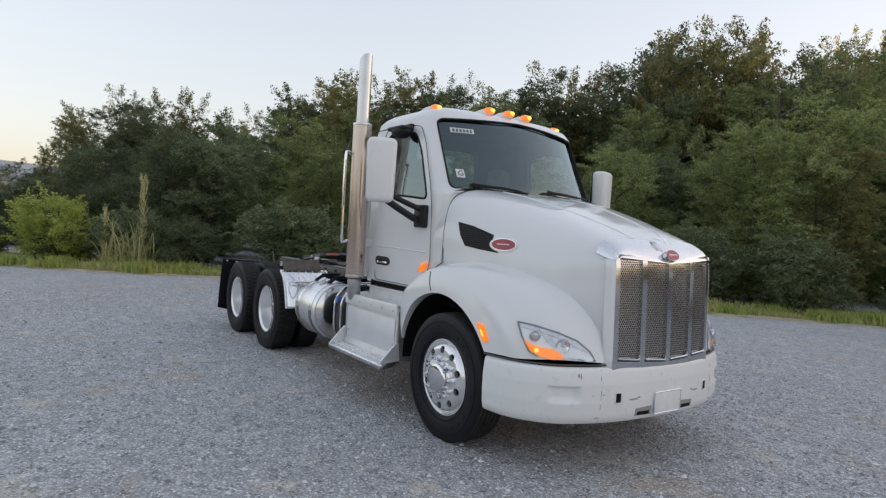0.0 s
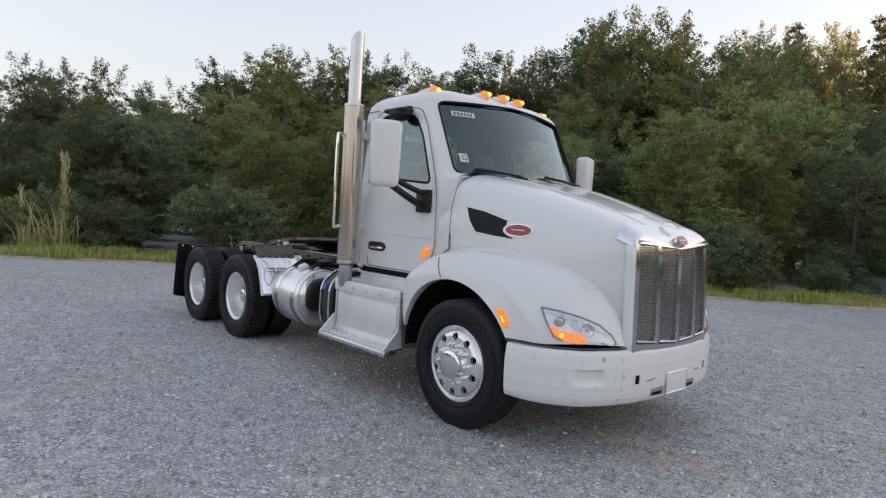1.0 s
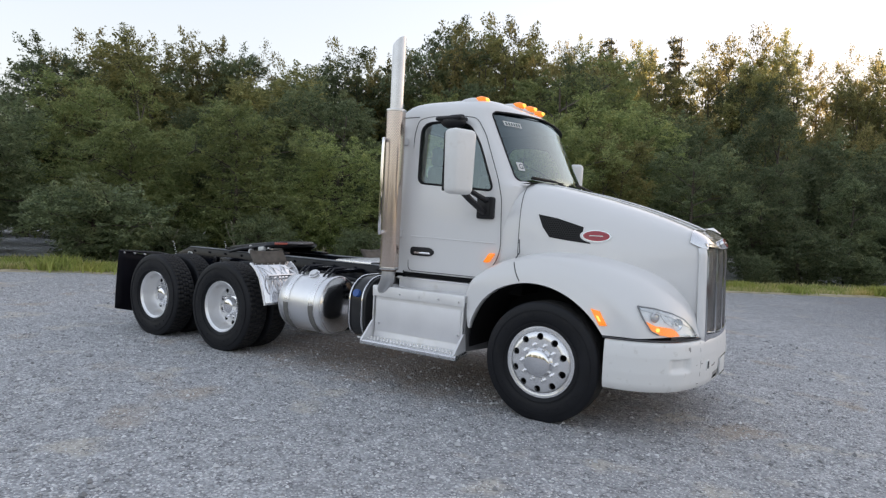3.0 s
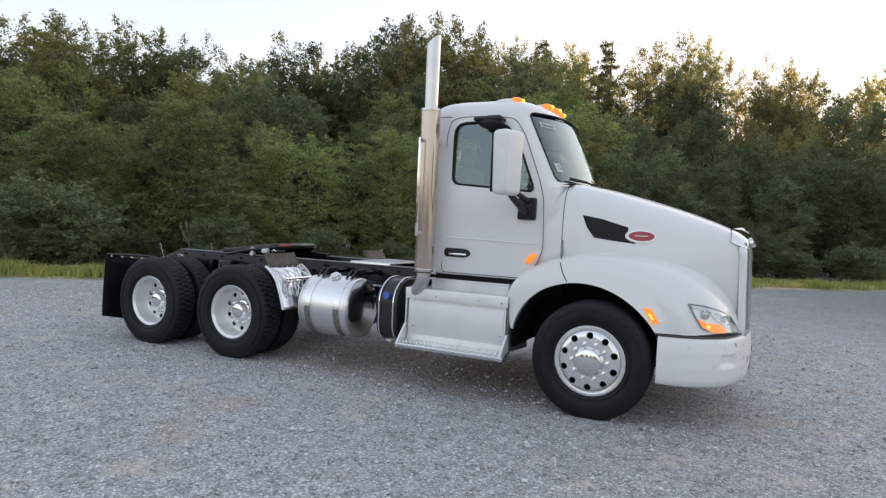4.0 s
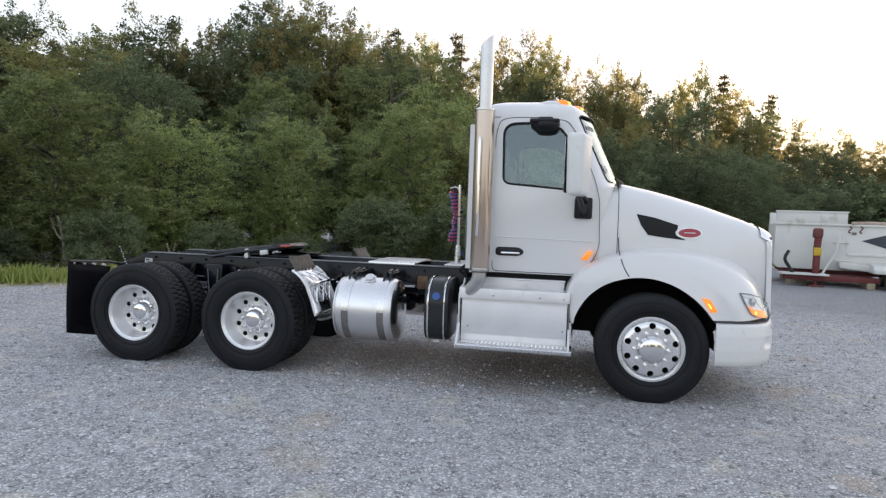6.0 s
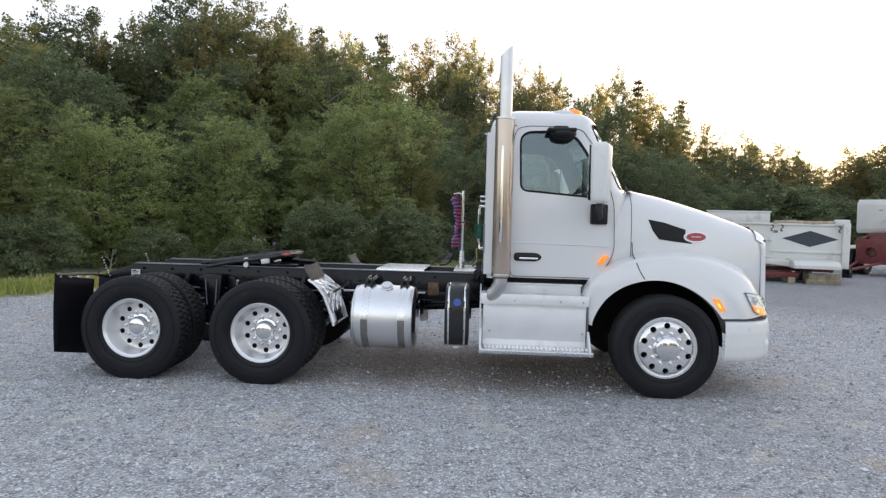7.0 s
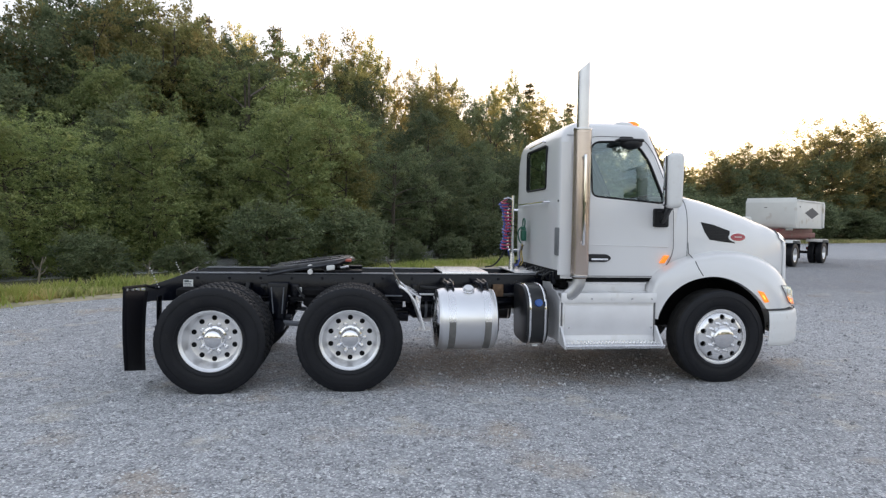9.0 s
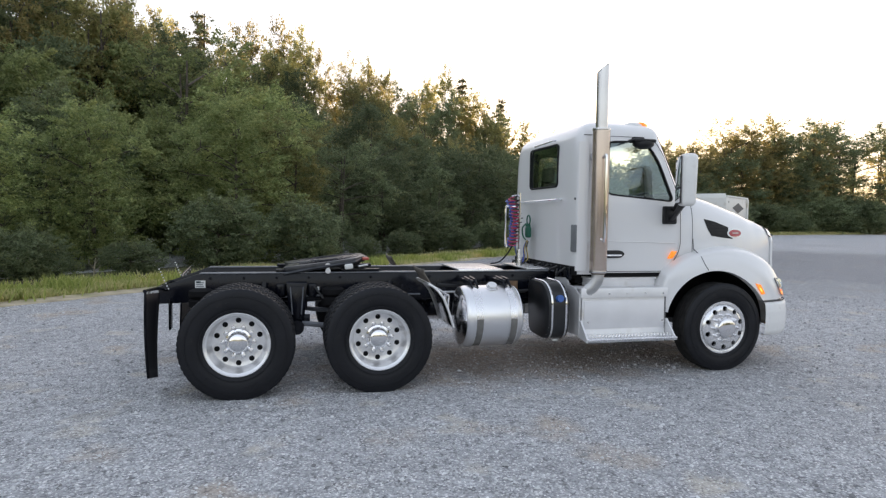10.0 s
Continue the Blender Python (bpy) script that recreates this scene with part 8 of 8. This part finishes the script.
part("top_rail", box(-0.04, L, -0.06, 0.06, 1.90, 1.97, 0.015), TRAILER_WHITE, t1)
part("tarp_roll", tube([(2.7, 0.0, 1.98), (3.4, 0.02, 2.0), (4.2, 0.0, 1.985), (5.2, 0.03, 2.0)], 0.075, 10, smooth_steps=3), mat("dirty_tarp", (0.42, 0.33, 0.26), 0.85, vary=0.3, scale=5, bump=0.4, bump_scale=20), t1, "dirty rolled tarp")
part("end_post", box(L - 0.5, L + 0.06, -0.10, 0.18, 1.92, 2.12, 0.05), TRAILER_WHITE, t1)
part("end_column", box(L - 0.20, L + 0.08, -0.12, 0.12, 0.50, 2.0, 0.03), TRAILER_WHITE, t1)
for x in (2.62, 3.0, L - 0.35):
    part("tie_hook", tube([(x, -0.06, 1.9), (x + 0.05, -0.16, 1.85), (x - 0.05, -0.17, 1.74), (x + 0.03, -0.12, 1.70)], 0.022, 6, smooth_steps=4), mat("hook_rust", (0.12, 0.06, 0.04), 0.8) if x == 2.62 else bpy.data.materials["hook_rust"], t1)
part("rub_rail", box(2.6, L - 0.2, -0.05, 0.02, 0.98, 1.07, 0.02), TRAILER_WHITE, t1, "white pressed side rail")
for x in (2.35, 2.45):
    part("side_rib", box(x - 0.25, x + 0.3, -0.03, 0.02, 1.36 if x < 2.4 else 0.80, 1.40 if x < 2.4 else 0.84, 0.01), TRAILER_WHITE, t1)
diamond_panel(t1, 4.15, 1.46, 1.08, 0.27, -0.004)
part("data_tag", box(2.72, 2.88, -0.012, -0.002, 1.64, 1.72), BAND_GREY, t1)
part("fender_box", prism([(-0.95, 0.50), (-0.95, 0.62), (-0.80, 0.74), (0.0, 0.80), (0.0, 0.50)], 3.3, 5.02, "X", bevel=0.02), TRAILER_WHITE, t1, "white wheel-guard box")
part("fender_box_face", prism([(2.3, 0.60), (3.5, 0.50), (3.5, 0.72), (2.3, 0.78)], -0.35, -0.01, "Y", bevel=0.02), TRAILER_WHITE, t1)
part("under_frame", box(0.3, L - 0.3, 0.35, W - 0.35, 0.34, 0.50, 0.02), TRAILER_RED, t1, "dark red steel under-frame")
for x, y in ((4.25, -0.55), (4.8, -0.45), (0.9, 0.3), (4.6, 1.9), (0.9, 1.9)):
    part("timber_block", box(x - 0.38, x + 0.38, y - 0.12, y + 0.12, 0.0, 0.17, 0.012), WOOD, t1, "weathered timber block")
    part("timber_block", box(x - 0.30, x + 0.34, y - 0.10, y + 0.12, 0.17, 0.345, 0.012), WOOD, t1, "weathered timber block")
part("support_leg", box(3.72, 3.84, -0.3, -0.18, 0.10, 0.52, 0.01), FRAME_BLACK, t1)

# red jack stand with yellow tag and a low tongue frame in front of the box
js = thing("trailer_jack", "dark red steel tongue frame with an upright jack and yellow tag", "trailer jack", pose(6.67, 13.2, 0, 0, 0, -10))
part("jack_tube", tube([(0, 0, 0.25), (0.0, 0, 1.2), (0.03, 0, 1.62)], 0.10, 12), TRAILER_RED, js, "red jack tube")
part("jack_head", box(-0.13, 0.13, -0.12, 0.12, 1.45, 1.75, 0.06), TRAILER_RED, js)
part("yellow_tag", box(-0.10, 0.10, -0.115, -0.105, 0.93, 1.17, 0.004), mat("yellow_tag", (0.62, 0.40, 0.03), 0.5, vary=0.15, scale=20), js, "yellow warning tag")
part("brace", tube([(0.15, 0.1, 0.3), (0.55, 0.25, 1.05), (0.65, 0.35, 1.6)], 0.035, 8), TRAILER_WHITE, js)
part("tongue_beam", box(-0.85, 1.6, -0.1, 0.1, 0.18, 0.34, 0.02), TRAILER_RED, js)
part("tongue_beam", box(-0.4, 1.6, 0.5, 0.66, 0.18, 0.34, 0.02), TRAILER_RED, js)
part("tongue_plate", box(-0.95, 0.3, -0.35, 0.35, 0.34, 0.39, 0.01), TRAILER_WHITE, js, "white plate on the tongue")
part("chain_hose", tube([(-0.75, -0.1, 1.05), (-0.85, -0.12, 0.8), (-0.72, -0.1, 0.55), (-0.6, -0.05, 0.35)], 0.05, 8, smooth_steps=4), HOSE_BLACK, js)
part("jack_foot", box(-0.2, 0.2, -0.2, 0.2, 0.0, 0.05, 0.01), TRAILER_RED, js)
part("tongue_foot", box(1.3, 1.5, -0.15, 0.6, 0.0, 0.19, 0.01), WOOD, js)
part("jack_leg", cyl((0, 0, 0.03), (0, 0, 0.3), 0.06, seg=10), TRAILER_RED, js)

# second dump trailer on its red running gear
t2 = thing("dump_trailer", "white dump trailer with grey diamond on dark red running gear", "trailer", pose(14.57, 16.96, 0.25, 0, 0, 36.9) @ Matrix.Scale(0.8415, 4))
L, W = 4.7, 2.5
part("body", prism([(0, 1.78), (-0.04, 3.02), (0.0, 3.12), (L, 3.12), (L, 1.78), (L - 0.1, 1.66), (0.1, 1.66)], 0, W, "Y", bevel=0.03), TRAILER_WHITE, t2, "white painted steel box")
part("head_board", prism([(-0.05, 1.85), (-0.05, 3.0), (0.02, 3.24), (0.06, 3.24), (0.06, 1.85)], 0.05, W - 0.05, "Y", bevel=0.01), TRAILER_WHITE, t2)
part("top_rail", box(0, L, -0.05, 0.05, 3.05, 3.14, 0.015), TRAILER_WHITE, t2)
part("tail_post", box(L - 0.25, L + 0.05, -0.07, 0.1, 1.7, 3.05, 0.03), TRAILER_WHITE, t2)
diamond_panel(t2, 2.55, 2.48, 1.25, 0.30, -0.004)
part("data_tag", box(0.4, 0.55, -0.012, -0.002, 2.75, 2.82), BAND_GREY, t2)
part("vent_mark", box(-0.058, -0.05, 1.4, 1.55, 2.72, 2.76), BAND_GREY, t2)
part("under_board", box(0.2, 1.2, 0.5, W - 0.5, 1.55, 1.68, 0.01), TRAILER_WHITE, t2)
for y in (0.55, W - 0.75):
    part("chassis_beam", box(-1.25, L + 0.7, y, y + 0.2, 1.14, 1.42, 0.02), TRAILER_RED, t2, "dark red chassis beam")
    part("upper_beam", prism([(-0.9, 1.42), (0.1, 1.64), (L + 0.2, 1.64), (L + 0.2, 1.42)], y + 0.02, y + 0.18, bevel=0.015), TRAILER_RED, t2)
b2 = prism([(0.66, 0.26), (0.62, 1.37), (1.90, 1.37), (1.86, 0.26)], -1.42, -1.30, "X", bevel=0.015)
me = carve(b2, cyl((-1.8, 1.26, 0.78), (-0.9, 1.26, 0.78), 0.24, seg=24))
place("front_frame", me, TRAILER_RED, t2, "dark red steel end frame with a round opening", 30)
part("frame_flange", tube([(-1.42, 1.26 + 0.25 * math.cos(k * math.tau / 24), 0.78 + 0.25 * math.sin(k * math.tau / 24)) for k in range(25)], 0.02, 6), TRAILER_RED, t2)
part("frame_hub", cyl((-1.25, 1.26, 0.78), (-1.2, 1.26, 0.78), 0.15, seg=16), TRAILER_RED, t2)
part("side_plate", box(-1.30, 0.5, 0.68, 0.74, 0.42, 1.15, 0.01), TRAILER_RED, t2)
part("side_plate", box(-1.30, 0.5, 1.80, 1.86, 0.42, 1.15, 0.01), TRAILER_RED, t2)
part("cross_beam", box(-0.9, L + 0.5, 0.9, 1.6, 1.02, 1.14, 0.02), TRAILER_RED, t2)
part("turntable", cyl((-0.2, W / 2, 1.30), (-0.2, W / 2, 1.64), 0.62, 0.52, 24), TRAILER_RED, t2)
for x in (-0.2, 4.95):
    part("axle", cyl((x, 0.1, 0.30), (x, W - 0.1, 0.30), 0.08, seg=12), FRAME_BLACK, t2)
    part("spring_hanger", box(x - 0.5, x + 0.5, 0.62, 0.74, 0.46, 0.62, 0.02), TRAILER_RED, t2)
    part("spring_hanger", box(x - 0.5, x + 0.5, W - 0.74, W - 0.62, 0.46, 0.62, 0.02), TRAILER_RED, t2)
    part("hanger_post", box(x - 0.12, x + 0.12, 0.62, 0.74, 0.30, 1.15, 0.02), TRAILER_RED, t2)
    part("hanger_post", box(x - 0.12, x + 0.12, W - 0.74, W - 0.62, 0.30, 1.15, 0.02), TRAILER_RED, t2)
    for y, q in ((0.10, -1), (0.50, -1), (W - 0.10, 1), (W - 0.50, 1)):
        simple_wheel(t2, x, y, q, z=0.305, k=1.204)
    for y0, y1 in ((-0.10, 0.72), (W - 0.72, W + 0.10)):
        guard = [(x - 0.64, 0.92), (x - 0.52, 1.03), (x + 0.50, 1.03), (x + 0.66, 0.88), (x + 0.68, 0.91), (x + 0.52, 1.07), (x - 0.54, 1.07), (x - 0.67, 0.94)]
        part("wheel_guard", prism(guard, y0, y1, "Y"), TRAILER_WHITE, t2, "white wheel guard")
        part("mud_flap", box(x + 0.665, x + 0.685, y0 + 0.02, y1 - 0.02, 0.12, 0.90, 0.004), FLAP, t2)
part("tow_bar", tube([(-1.35, 0.75, 0.36), (-3.5, W / 2 - 0.1, 0.06)], 0.06, 8), TRAILER_RED, t2)
part("tow_bar", tube([(-1.35, 1.78, 0.36), (-3.5, W / 2 + 0.1, 0.06)], 0.06, 8), TRAILER_RED, t2)
part("tow_eye", box(-3.75, -3.4, W / 2 - 0.15, W / 2 + 0.15, -0.297, 0.10, 0.03), FRAME_BLACK, t2)
